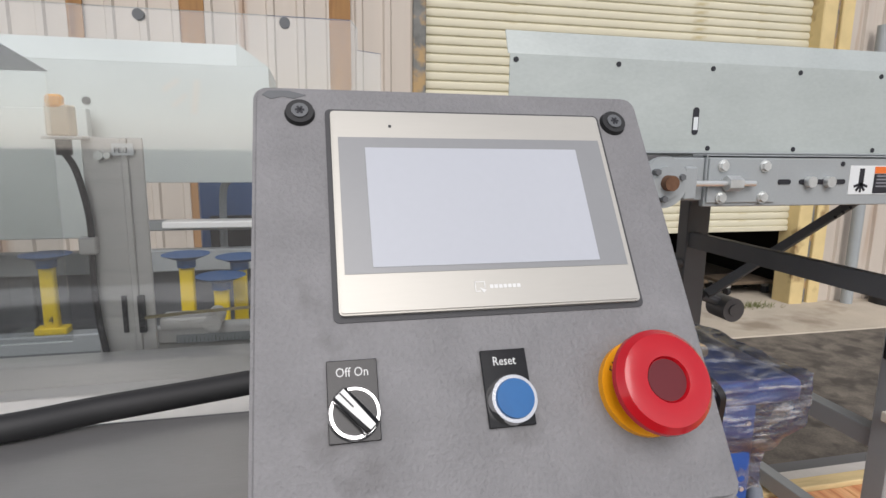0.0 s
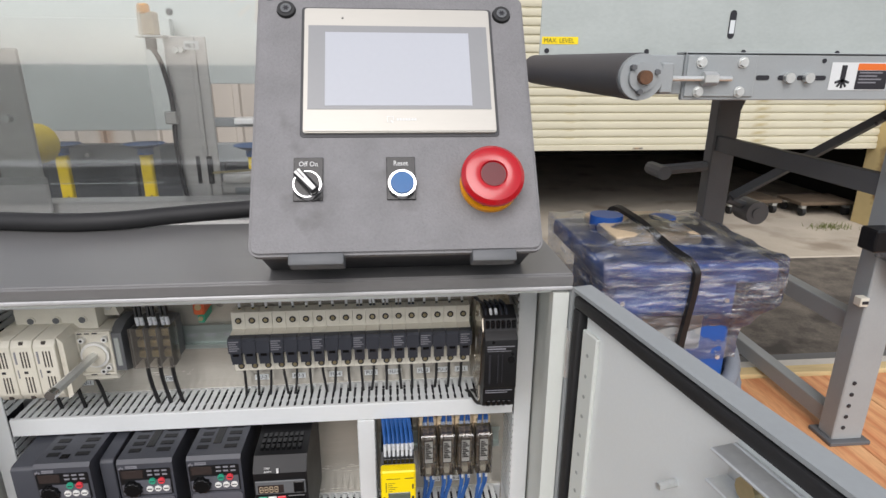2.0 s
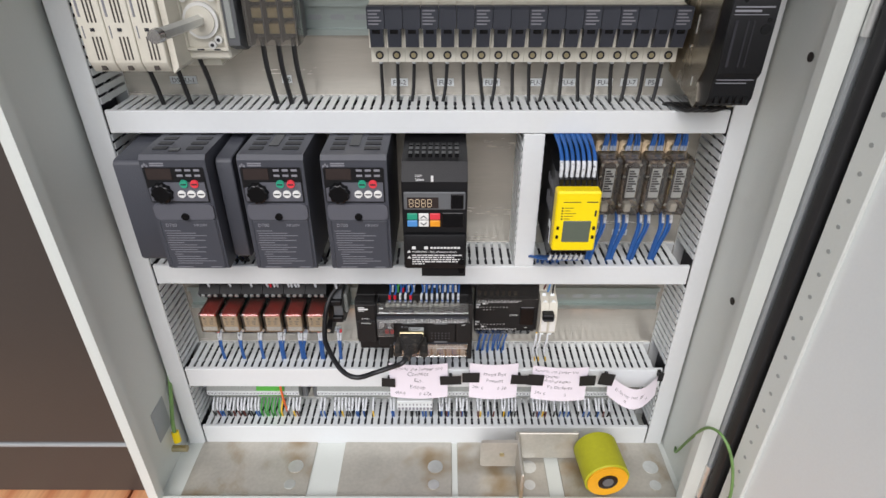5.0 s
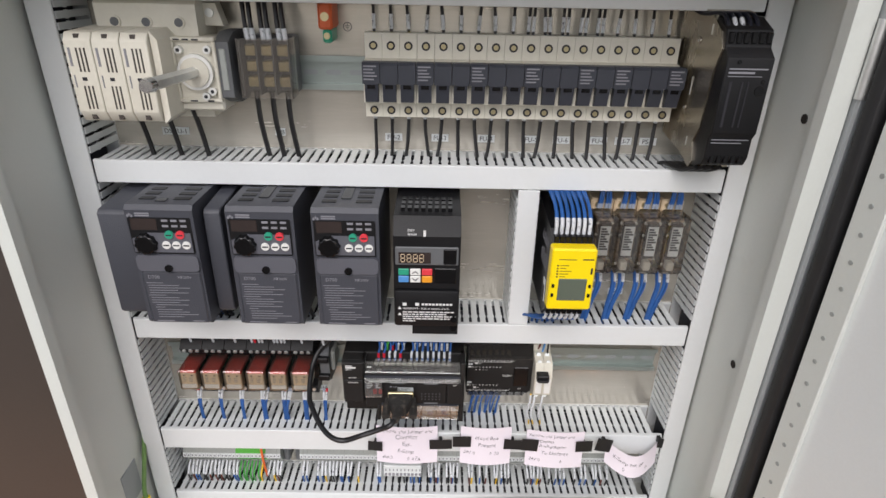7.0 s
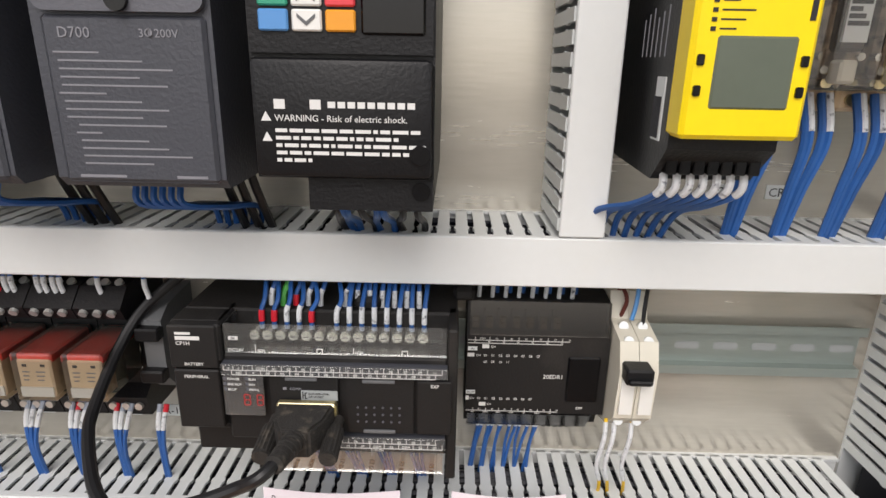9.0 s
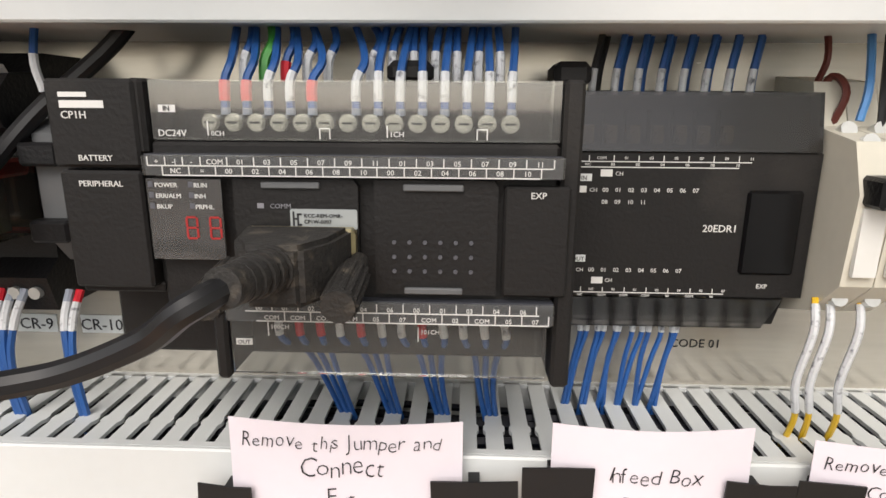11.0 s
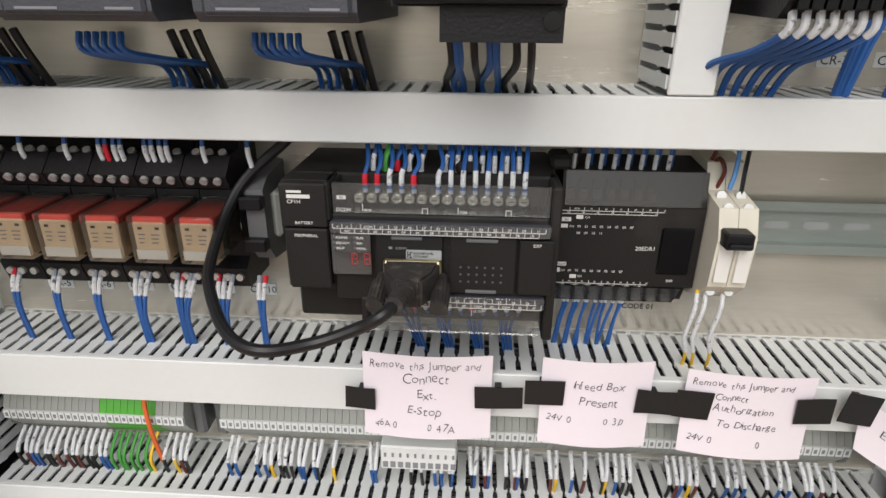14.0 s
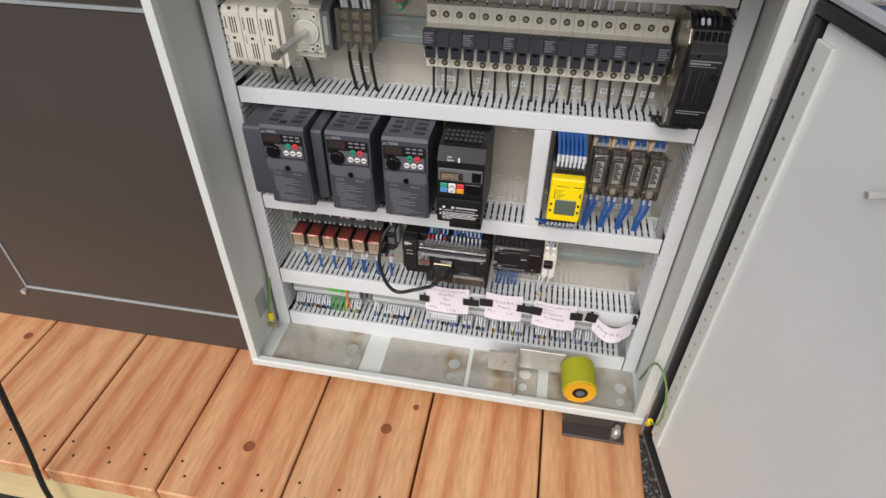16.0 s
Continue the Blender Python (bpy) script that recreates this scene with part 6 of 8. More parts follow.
# ---- programmable controller ----
plc = thing("logic_controller", (-0.078, YR, 0.528), "black programmable controller with clear terminal covers", "controller")
F = -0.030
bm = B()
box(bm, -0.1515, -0.0075, -0.008, YR, 0.484, 0.5725, 0.0012)
box(bm, -0.0125, -0.0072, F + 0.001, 0.0, 0.484, 0.5725, 0.001)
box(bm, -0.1115, -0.1075, F + 0.002, 0.0, 0.484, 0.507, 0.001)
box(bm, -0.1285, -0.1245, F + 0.001, 0.0, 0.552, 0.5725, 0.001)
body = part("body", bm, M_PLC, plc)
for name, *c in (("front_block", -0.1249, -0.0126, F + 0.003, -0.0082, 0.5055, 0.5555), ("end_block", -0.1515, -0.125, F + 0.006, -0.0082, 0.512, 0.5725)):
    bm = B()
    box(bm, *c, 0.001)
    part(name, bm, M_PLC, plc)
bm = B()
box(bm, -0.1505, -0.1262, F, F + 0.01, 0.5485, 0.5722, 0.0008)
bat = part("battery_cover", bm, M_PLC, body)
bm = B()
box(bm, -0.1495, -0.1265, F, F + 0.01, 0.5135, 0.5475, 0.0008)
box(bm, -0.1498, -0.1255, F + 0.004, F + 0.01, 0.511, 0.514, 0.0005)
per = part("peripheral_cover", bm, M_PLC, body)
bm = B()
box(bm, -0.1465, -0.1388, F - 0.0002, F, 0.5674, 0.5687)
box(bm, -0.1465, -0.1345, F - 0.0002, F, 0.5645, 0.5665)
letters(bm, "CP1H", face(-0.1465, F - 0.0002, 0.5617), 0.0029)
letters(bm, "BATTERY", face(-0.1385, F - 0.0002, 0.5503), 0.0023, "CENTER")
part("print", bm, M_PRINT, bat)
bm = B()
letters(bm, "PERIPHERAL", face(-0.138, F - 0.0002, 0.5432), 0.0023, "CENTER")
part("print", bm, M_PRINT, per)
# input terminals
bm = B()
box(bm, -0.1235, -0.0135, -0.006, 0.02, 0.5565, 0.5715, 0.001)
tin = part("input_terminals", bm, M_TBLK, plc)
SC = []
for r, (y, z) in enumerate(((-0.0145, 0.5605), (-0.0065, 0.5675))):
    for i in range(14):
        bm = B()
        x = -0.1125 + i * 0.0067 + r * 0.0033 - (0.003 if r else 0)
        cyl(bm, (x, y, z), (x, y + 0.008, z), 0.0027, 12)
        cyl(bm, (x, y - 0.0012, z), (x, y + 0.001, z), 0.0022, 12, 0.0017)
        cs = part("clamp_screw", bm, M_SCREW, tin)
        bm = B()
        box(bm, x - 0.0015, x + 0.0015, y - 0.0014, y - 0.001, z - 0.0003, z + 0.0003)
        part("slot", bm, M_INK, cs)
bm = B()
box(bm, -0.1238, -0.0130, F + 0.0035, F + 0.0045, 0.5562, 0.5722)
box(bm, -0.1238, -0.0130, F + 0.0045, -0.008, 0.5558, 0.5566)
box(bm, -0.1238, -0.1230, F + 0.0045, -0.008, 0.5562, 0.5722)
box(bm, -0.0160, -0.0152, F + 0.0030, F + 0.0045, 0.5562, 0.5722)
cv = part("input_cover", bm, M_CLEAR, plc, "hinged clear terminal cover")
bm = B()
K = F + 0.0032
box(bm, -0.1215, -0.1168, K, K + 0.0002, 0.5635, 0.5655)
letters(bm, "DC24V", face(-0.1222, K, 0.5570), 0.0026)
letters(bm, "0CH", face(-0.1075, K, 0.5572), 0.0019)
box(bm, -0.1085, -0.1082, K, K + 0.0002, 0.5572, 0.5612)
letters(bm, "1CH", face(-0.0588, K, 0.5572), 0.0021)
box(bm, -0.0595, -0.0592, K, K + 0.0002, 0.5570, 0.5602)
for a in (-0.0778, -0.0353):
    for b, c, d, e in ((a, a + 0.0030, 0.5592, 0.5595), (a, a + 0.0003, 0.5565, 0.5595), (a + 0.0027, a + 0.0030, 0.5565, 0.5595)):
        box(bm, b, c, K, K + 0.0002, d, e)
part("print", bm, M_PRINT, cv)
bm = B()
letters(bm, "IN", face(-0.1192, K - 0.0002, 0.5639), 0.0019, "CENTER")
part("print", bm, M_INK, cv)


def grid_line(bm, a, b, z, y, h=0.00016):
    box(bm, a, b, y, y + 0.0002, z - h, z + h)


def tick(bm, x, z0, z1, y):
    box(bm, x - 0.00014, x + 0.00014, y, y + 0.0002, z0, z1)


bm = B()
box(bm, -0.1250, -0.0120, F - 0.0022, F - 0.0014, 0.5466, 0.5522, 0.0002)
st = part("input_label_strip", bm, M_CLEAR, plc, "clear numbered label strip")
bm = B()
box(bm, -0.1246, -0.0124, F - 0.0010, F + 0.003, 0.5464, 0.5524)
part("strip_back", bm, M_CHAR, st)
bm = B()
K = F - 0.0024
x0, pitch = -0.1250, 0.00722
top = ["+", "-|", "-", "COM"] + ["01", "03", "05", "07", "09", "11"] * 2
cx = [-0.1207, -0.1159, -0.1112, -0.1049] + [-0.0980 + 0.00722 * k for k in range(12)]
for s, x in zip(top, cx):
    letters(bm, s, face(x, K, 0.54985), 0.0020, "CENTER")
tick(bm, -0.1232, 0.5494, 0.5518, K)
for x in [-0.1184, -0.1136, -0.1088] + [-0.1016 + 0.00722 * k for k in range(13)]:
    tick(bm, x, 0.5494, 0.5518, K)
grid_line(bm, -0.1232, -0.0152, 0.5494, K)
low = ["NC", "="] + ["00", "02", "04", "06", "08", "10"] * 2
for k, s in enumerate(low):
    letters(bm, s, face(-0.1157 + 0.00722 * k, K, 0.54735), 0.0020, "CENTER")
for k in range(15):
    tick(bm, -0.1193 + 0.00722 * k, 0.5468, 0.5492, K)
grid_line(bm, -0.1193, -0.0185, 0.5468, K)
part("print", bm, M_PRINT, st)
# lamp window
bm = B()
box(bm, -0.1248, -0.1042, F - 0.0015, F - 0.0008, 0.5228, 0.5458, 0.0002)
win = part("lamp_window", bm, M_SMOKE, plc, "smoked lamp window with two red digits")
bm = B()
for r, (a, b) in enumerate((("POWER", "RUN"), ("ERR/ALM", "INH"), ("BKUP", "PRPHL"))):
    z = 0.5434 - r * 0.0030
    letters(bm, a, face(-0.1222, F - 0.0018, z), 0.0018)
    letters(bm, b, face(-0.1115, F - 0.0018, z), 0.0018)
part("print", bm, M_PRINT, win)
bm = B()
for x in (-0.1240, -0.1130):
    for r in range(3):
        box(bm, x, x + 0.0013, F - 0.0018, F - 0.0016, 0.5434 - r * 0.0030, 0.5450 - r * 0.0030)
part("lamp", bm, M_CHARL, win)
bm = B()
for x in (-0.1146, -0.1081):
    for k, (dx, dz) in enumerate(((0.0003, 0), (0.0003, 0.0030), (0.0003, 0.0060))):
        box(bm, x + dx, x + 0.0028, F - 0.0018, F - 0.0016, 0.5288 + dz, 0.5293 + dz)
    for dx in (0, 0.0029):
        for dz in (0.0003, 0.0033):
            box(bm, x + dx, x + dx + 0.0005, F - 0.0018, F - 0.0016, 0.5290 + dz, 0.5316 + dz)
part("digit", bm, mat("unlit_red_digit", (172, 40, 40), 0.4), win)
# option covers
bm = B()
prism(bm, [(-0.1015, 0.513), (-0.0672, 0.513), (-0.0672, 0.5440), (-0.0685, 0.5458), (-0.1015, 0.5458)], F, F + 0.004)
c1 = part("option_board", bm, M_PLC, plc)
bm = B()
box(bm, -0.0935, -0.0775, F - 0.001, F + 0.002, 0.5432, 0.5450, 0.0003)
part("latch", bm, M_STEELD, c1)
bm = B()
letters(bm, "COMM", face(-0.0915, F - 0.0002, 0.5376), 0.0019)
box(bm, -0.0950, -0.0932, F - 0.0002, F, 0.5376, 0.5390)
part("print", bm, M_PRINTG, c1)
bm = B()
prism(bm, rounded(-0.0860, -0.0675, 0.5318, 0.5375, 0.0006), F - 0.0003, F)
lab = part("approval_label", bm, M_STEELG, c1)
bm = B()
letters(bm, "KCC-REM-OMR-", face(-0.0822, F - 0.0005, 0.5352), 0.0015)
letters(bm, "CP1W-0007", face(-0.0822, F - 0.0005, 0.5335), 0.0015)
for a, b, c, d in ((-0.0853, -0.0848, 0.5328, 0.5368), (-0.0848, -0.0840, 0.5345, 0.5350), (-0.0840, -0.0828, 0.5328, 0.5333), (-0.0840, -0.0828, 0.5358, 0.5363), (-0.0841, -0.0836, 0.5328, 0.5363)):
    box(bm, a, b, F - 0.0005, F - 0.0002, c, d)
part("print", bm, M_INK, lab)
bm = B()
prism(bm, [(-0.0628, 0.513), (-0.0292, 0.513), (-0.0292, 0.5440), (-0.0305, 0.5458), (-0.0628, 0.5458)], F, F + 0.004)
c2 = part("option_cover", bm, M_PLC, plc)
for z in (0.5437, 0.5142):
    bm = B()
    box(bm, -0.0548, -0.0385, F - 0.0012, F + 0.002, z - 0.0008, z + 0.0010, 0.0003)
    part("latch", bm, M_STEELD, c2)
bm = B()
for r in range(3):
    for k in range(6):
        cyl(bm, (-0.0575 + k * 0.00425, F - 0.0006, 0.5200 + r * 0.0042), (-0.0575 + k * 0.00425, F + 0.0005, 0.5200 + r * 0.0042), 0.0006, 8)
part("dot", bm, M_CHARL, c2)
bm = B()
box(bm, -0.0275, -0.0098, F - 0.0008, F + 0.004, 0.5130, 0.5444, 0.0006)
ex = part("expansion_cover", bm, M_PLC, plc)
bm = B()
letters(bm, "EXP", face(-0.0185, F - 0.0011, 0.5412), 0.0025, "CENTER")
part("print", bm, M_PRINT, ex)
# output side
bm = B()
box(bm, -0.1060, -0.0128, F - 0.0018, F - 0.0010, 0.5045, 0.5108, 0.0002)
so = part("output_label_strip", bm, M_CLEAR, plc, "clear numbered label strip")
bm = B()
box(bm, -0.1058, -0.0130, F - 0.0006, F + 0.003, 0.5043, 0.5110)
part("strip_back", bm, M_CHAR, so)
bm = B()
K = F - 0.0020
for k, s in enumerate(["00", "01", "02", "03", "04", "06", "00", "01", "03", "04", "06"]):
    letters(bm, s, face(-0.0960 + 0.00745 * k, K, 0.5082), 0.0019, "CENTER")
    tick(bm, -0.0923 + 0.00745 * k, 0.5079, 0.5105, K)
for k, s in enumerate(["COM", "COM", "COM", "COM", "05", "07", "COM", "02", "COM", "05", "07"]):
    letters(bm, s, face(-0.0925 + 0.00745 * k, K, 0.5053), 0.0019, "CENTER")
    tick(bm, -0.0888 + 0.00745 * k, 0.5048, 0.5076, K)
grid_line(bm, -0.1, -0.0170, 0.5078, K)
grid_line(bm, -0.097, -0.0142, 0.5048, K)
part("print", bm, M_PRINT, so)
bm = B()
box(bm, -0.1070, -0.0135, -0.004, 0.02, 0.4865, 0.5040, 0.001)
tout = part("output_terminals", bm, M_TBLK, plc)
for i in range(13):
    bm = B()
    x = -0.1010 + i * 0.0066
    cyl(bm, (x, -0.012, 0.5000), (x, -0.004, 0.5000), 0.0026, 12)
    cyl(bm, (x, -0.0132, 0.5000), (x, -0.0115, 0.5000), 0.0021, 12, 0.0016)
    part("clamp_screw", bm, M_SCREW, tout)
bm = B()
box(bm, -0.1065, -0.0140, F + 0.0025, F + 0.0035, 0.4862, 0.5038)
box(bm, -0.1065, -0.0140, F + 0.0035, -0.008, 0.5030, 0.5038)
box(bm, -0.0175, -0.0167, F + 0.0020, F + 0.0035, 0.4862, 0.5038)
cv = part("output_cover", bm, M_CLEAR, plc, "hinged clear terminal cover")
bm = B()
K = F + 0.0022
box(bm, -0.1050, -0.1002, K, K + 0.0002, 0.4955, 0.4975)
letters(bm, "100CH", face(-0.0945, K, 0.5008), 0.0019)
letters(bm, "101CH", face(-0.0505, K, 0.5000), 0.0019)
tick(bm, -0.0952, 0.4985, 0.5028, K)
tick(bm, -0.0512, 0.4975, 0.5020, K)
part("print", bm, M_PRINT, cv)
bm = B()
letters(bm, "OUT", face(-0.1026, K - 0.0002, 0.4959), 0.0018, "CENTER")
part("print", bm, M_INK, cv)
for c in ((-0.062, -0.048, -0.006, 0.012, 0.572, 0.579), (-0.010, 0.002, 0.01, 0.03, 0.572, 0.580)):
    bm = B()
    box(bm, *c, 0.002)
    part("rail_hook", bm, M_PLC, plc)
plc.scale = (1.028, 1.0, 1.01)
# leads of the controller
wu, wd = wires("blue leads with white markers into the controller", (-0.07, 0.0, 0.58)), wires("blue leads under the controller", (-0.06, 0.0, 0.49))
for r, (y, z) in enumerate(((-0.010, 0.563), (-0.002, 0.569))):
    for i in range(14):
        x = -0.1105 + i * 0.0067 + r * 0.0034
        if (r, i) in ((0, 5), (1, 5), (1, 13)):
            continue
        s = rg.uniform(-0.002, 0.002) - (0.006 if i < 7 else 0.001)
        red = (r, i) in ((0, 0), (0, 1), (1, 2), (0, 4))
        mm = M_WGRN if (r, i) == (1, 1) else M_WBLUE
        marks = () if mm is M_WGRN else ((0.0, 0.12, M_GRYF, 1.3), (0.18, 0.34, M_WRED, 1.6)) if red else ((0.0, 0.12, M_GRYF, 1.3), (0.18, 0.52, M_SLEEVE, 1.28))
        wire(wu, [(x, y, z), (x, y + 0.001, z + 0.010), (x - s * 0.3, y + 0.006, z + 0.018), (x - s * 1.2 * (1 if i > 6 else -1), 0.022 + 0.003 * r, 0.600)], 0.0013 if mm is M_WBLUE else 0.0018, mm, marks)
for i in range(12):
    x = -0.0985 + i * 0.0068
    bunch = -0.083 + (i // 3) * 0.019
    wire(wd, [(x, -0.010, 0.498), (x + 0.001, -0.010, 0.490), (x * 0.6 + bunch * 0.4, 0.002, 0.480), (x * 0.4 + bunch * 0.6, 0.016, 0.460), (bunch + (i % 3) * 0.002, 0.024, 0.436)], 0.00115, M_WBLUE, ((0.05, 0.2, M_WRED if i in (1, 2, 4, 7) else M_SLEEVE, 1.5),))

# serial plug and cable
pg = thing("serial_plug", (-0.081, -0.034, 0.527), "dusty black serial plug with thumb screws", "plug")
bm = B()
box(bm, -0.0980, -0.0670, F - 0.006, F - 0.0008, 0.5185, 0.5330, 0.0012)
part("metal_shell", bm, M_BRASS, pg)
M_DUST = mat("dusty_black_plastic", (40, 38, 36), 0.7, scale=220, var=0.3, bump=0.5, bscale=900, dirt=(78, 72, 64), dirt_at=0.62)
bm = B()
prism(bm, [(-0.0975, F - 0.006), (-0.0675, F - 0.006), (-0.0700, F - 0.020), (-0.0755, F - 0.030), (-0.0895, F - 0.030), (-0.0950, F - 0.020)], 0.5185, 0.5340, axis="z")
bmesh.ops.bevel(bm, geom=bm.edges[:], offset=0.0014, segments=2, affect="EDGES")
part("hood", bm, M_DUST, pg)
for x in (-0.0985, -0.0665):
    bm = B()
    cyl(bm, (x, F - 0.004, 0.5235), (x, F - 0.012, 0.5225), 0.0030, 12)
    cyl(bm, (x, F - 0.012, 0.5225), (x, F - 0.032, 0.5200), 0.0042, 14)
    for i in range(14):
        a = 2 * math.pi * i / 14
        cyl(bm, (x + 0.0042 * math.cos(a), F - 0.013, 0.5224 + 0.0042 * math.sin(a)), (x + 0.0042 * math.cos(a), F - 0.031, 0.5201 + 0.0042 * math.sin(a)), 0.0006, 5)
    part("thumb_screw", bm, M_DUST, pg)
bm = B()
cyl(bm, (-0.0825, F - 0.028, 0.5280), (-0.0862, F - 0.049, 0.5297), 0.0046, 14)
relief = part("strain_relief", bm, M_DUST, pg)
for i in range(6):
    bm = B()
    cyl(bm, (-0.0825 - i * 0.0006, F - 0.028 - i * 0.0034, 0.5280 + i * 0.0003), (-0.0828 - i * 0.0006, F - 0.0302 - i * 0.0034, 0.5281 + i * 0.0003), 0.0060 - i * 0.0003, 14)
    part("ring", bm, M_DUST, relief)
bm = B()
tube(bm, [(-0.0858, F - 0.046, 0.5294), (-0.0920, -0.084, 0.5265), (-0.1030, -0.081, 0.5185), (-0.1235, -0.083, 0.5110), (-0.1463, -0.093, 0.5120), (-0.1666, -0.081, 0.5135), (-0.1859, -0.053, 0.5217), (-0.1935, -0.033, 0.5275), (-0.1948, -0.003, 0.5450), (-0.1855, 0.012, 0.5635), (-0.1595, 0.018, 0.5865), (-0.1450, 0.02, 0.6050)], 0.0031, 10, 8)
part("cable", bm, M_WBLK, pg, "black serial cable in a loop")

# ---- expansion unit ----
xu = thing("expansion_unit", (0.041, YR, 0.528), "black expansion unit with smoked terminal covers", "controller")
F = 0.012
bm = B()
prism(bm, [(YR, 0.484), (F + 0.016, 0.484), (F + 0.010, 0.499), (F, 0.500), (F, 0.551), (F + 0.006, 0.5518), (F + 0.009, 0.5700), (YR, 0.5725)], 0.0005, 0.0835, axis="x")
bx = part("body", bm, M_PLC, xu)
bm = B()
prism(bm, [(F - 0.001, 0.5515), (F + 0.0030, 0.5712), (F + 0.0040, 0.5712), (F, 0.5515)], 0.002, 0.0825, axis="x")
part("top_cover", bm, M_SMOKED, xu, "glossy smoked cover")
bm = B()
prism(bm, [(F - 0.001, 0.4995), (F + 0.0105, 0.4842), (F + 0.012, 0.4842), (F + 0.0005, 0.4995)], 0.002, 0.0765, axis="x")
part("bottom_cover", bm, M_SMOKED, xu, "glossy smoked cover")
for x in (0.0012, 0.0823):
    bm = B()
    prism(bm, [(F, 0.551), (F + 0.0038, 0.5708), (F + 0.009, 0.5700), (F + 0.006, 0.5518)], x - 0.0007, x + 0.0007, axis="x")
    part("end_cheek", bm, M_PLC, xu)
for i in range(7):
    x = 0.0055 + i * 0.0079
    bm = B()
    box(bm, x - 0.0020, x + 0.0020, F + 0.0045, F + 0.010, 0.5535, 0.5600, 0.0004)
    cyl(bm, (x, F + 0.0030, 0.5562), (x, F + 0.006, 0.5562), 0.0017, 10)
    part("clamp_screw", bm, M_BRASS, bx)
    bm = B()
    box(bm, x - 0.0032, x - 0.0026, F + 0.0045, F + 0.012, 0.5525, 0.5650)
    part("terminal_rib", bm, M_PLC, bx)
    bm = B()
    cyl(bm, (x, F + 0.0085, 0.4955), (x, F + 0.013, 0.4955), 0.0017, 10)
    part("clamp_screw", bm, M_BRASS, bx)
bm = B()
box(bm, 0.0600, 0.0790, F - 0.0012, F + 0.002, 0.5085, 0.5385, 0.001)
part("socket_cover", bm, M_BLACKG, xu)
bm = B()
K = F - 0.0003
letters(bm, "20EDR1", face(0.0520, K, 0.5238), 0.0036, "CENTER")
for r, (names, xs, z) in enumerate(((["00", "01", "02", "03", "04", "05", "06", "07"], 0.0115, 0.5375), (["08", "09", "10", "11"], 0.0115, 0.5333), (["00", "01", "02", "03", "04", "05", "06", "07"], 0.0085, 0.5088))):
    for k, s in enumerate(names):
        letters(bm, s, face(xs + k * 0.0044, K, z), 0.0021, "CENTER")
letters(bm, "CH", face(0.0145, K, 0.5432), 0.0019)
letters(bm, "CH", face(0.0060, K, 0.5375), 0.0019)
letters(bm, "CH", face(0.0030, K, 0.5088), 0.0019)
letters(bm, "CH", face(0.0135, K, 0.5050), 0.0019)
letters(bm, "EXP", face(0.0690, K, 0.5035), 0.0023, "CENTER")
for k, s in enumerate(["COM", "01", "03", "05", "07", "09", "11"]):
    letters(bm, s, face(0.0095 + k * 0.0084, K, 0.5487), 0.0014, "CENTER")
    tick(bm, 0.0053 + k * 0.0084, 0.5480, 0.5500, K)
for k, s in enumerate(["NC", "00", "02", "04", "06", "08", "10"]):
    letters(bm, s, face(0.0050 + k * 0.0084, K, 0.5465), 0.0014, "CENTER")
grid_line(bm, 0.001, 0.0600, 0.5479, K)
grid_line(bm, 0.001, 0.0560, 0.5460, K)
for k, s in enumerate(["NC", "00", "01", "02", "04", "05", "07"]):
    letters(bm, s, face(0.0090 + k * 0.0078, K, 0.5018), 0.0013, "CENTER")
    tick(bm, 0.0052 + k * 0.0078, 0.5012, 0.5030, K)
for k, s in enumerate(["NC", "COM", "COM", "COM", "03", "COM", "06"]):
    letters(bm, s, face(0.0050 + k * 0.0078, K, 0.4997), 0.0013, "CENTER")
grid_line(bm, 0.001, 0.0560, 0.5011, K)
box(bm, 0.0010, 0.0050, K, K + 0.0002, 0.5372, 0.5395)
box(bm, 0.0095, 0.0135, K, K + 0.0002, 0.5428, 0.5452)
box(bm, -0.0008 + 0.0015, 0.0027, K, K + 0.0002, 0.5083, 0.5110)
box(bm, 0.0088, 0.0128, K, K + 0.0002, 0.5044, 0.5068)
part("print", bm, M_PRINT, bx)
for word, x0, z0 in (("IN", 0.0012, 0.5412), ("OUT", 0.0008, 0.5124)):
    bm = B()
    box(bm, x0, x0 + 0.0054, K, K + 0.0002, z0, z0 + 0.0025)
    part("sign_plate", bm, M_LABEL, bx)
    bm = B()
    letters(bm, word, face(x0 + 0.0027, K - 0.0002, z0 + 0.0004), 0.0021, "CENTER")
    part("print", bm, M_INK, bx)
wu, wd = wires("leads with markers above the expansion unit", (0.04, 0.03, 0.58)), wires("blue leads below the expansion unit", (0.03, 0.03, 0.47))
for i in range(8):
    x = 0.007 + i * 0.0078
    for d, y in ((0.0, 0.024), (0.0032, 0.030)):
        wire(wu, [(x + d, y, 0.568), (x + d + 0.0006, y, 0.579), (x + d + 0.003, y + 0.002, 0.590), (x + d + 0.004, y + 0.002, 0.605)], 0.0012, M_WBLUE if i else M_WBLK, ((0.0, 0.38, M_SLEEVE, 1.2),) if d == 0 else ((0.0, 0.12, M_GRYF, 1.3),))
for i in range(6):
    x = 0.0075 + i * 0.0072
    for d in (0.0, 0.0028):
        j = rg.uniform(-0.0015, 0.0015)
        wire(wd, [(x + d, 0.028, 0.488), (x + d + 0.001 + j, 0.028, 0.480), (x - 0.001 + d * 0.6 + j, 0.029, 0.466), (x - 0.002 + d * 0.5 - j, 0.034, 0.436)], 0.00105, M_WBLUE, ((0.0, 0.34, M_SLEEVE, 1.25),))


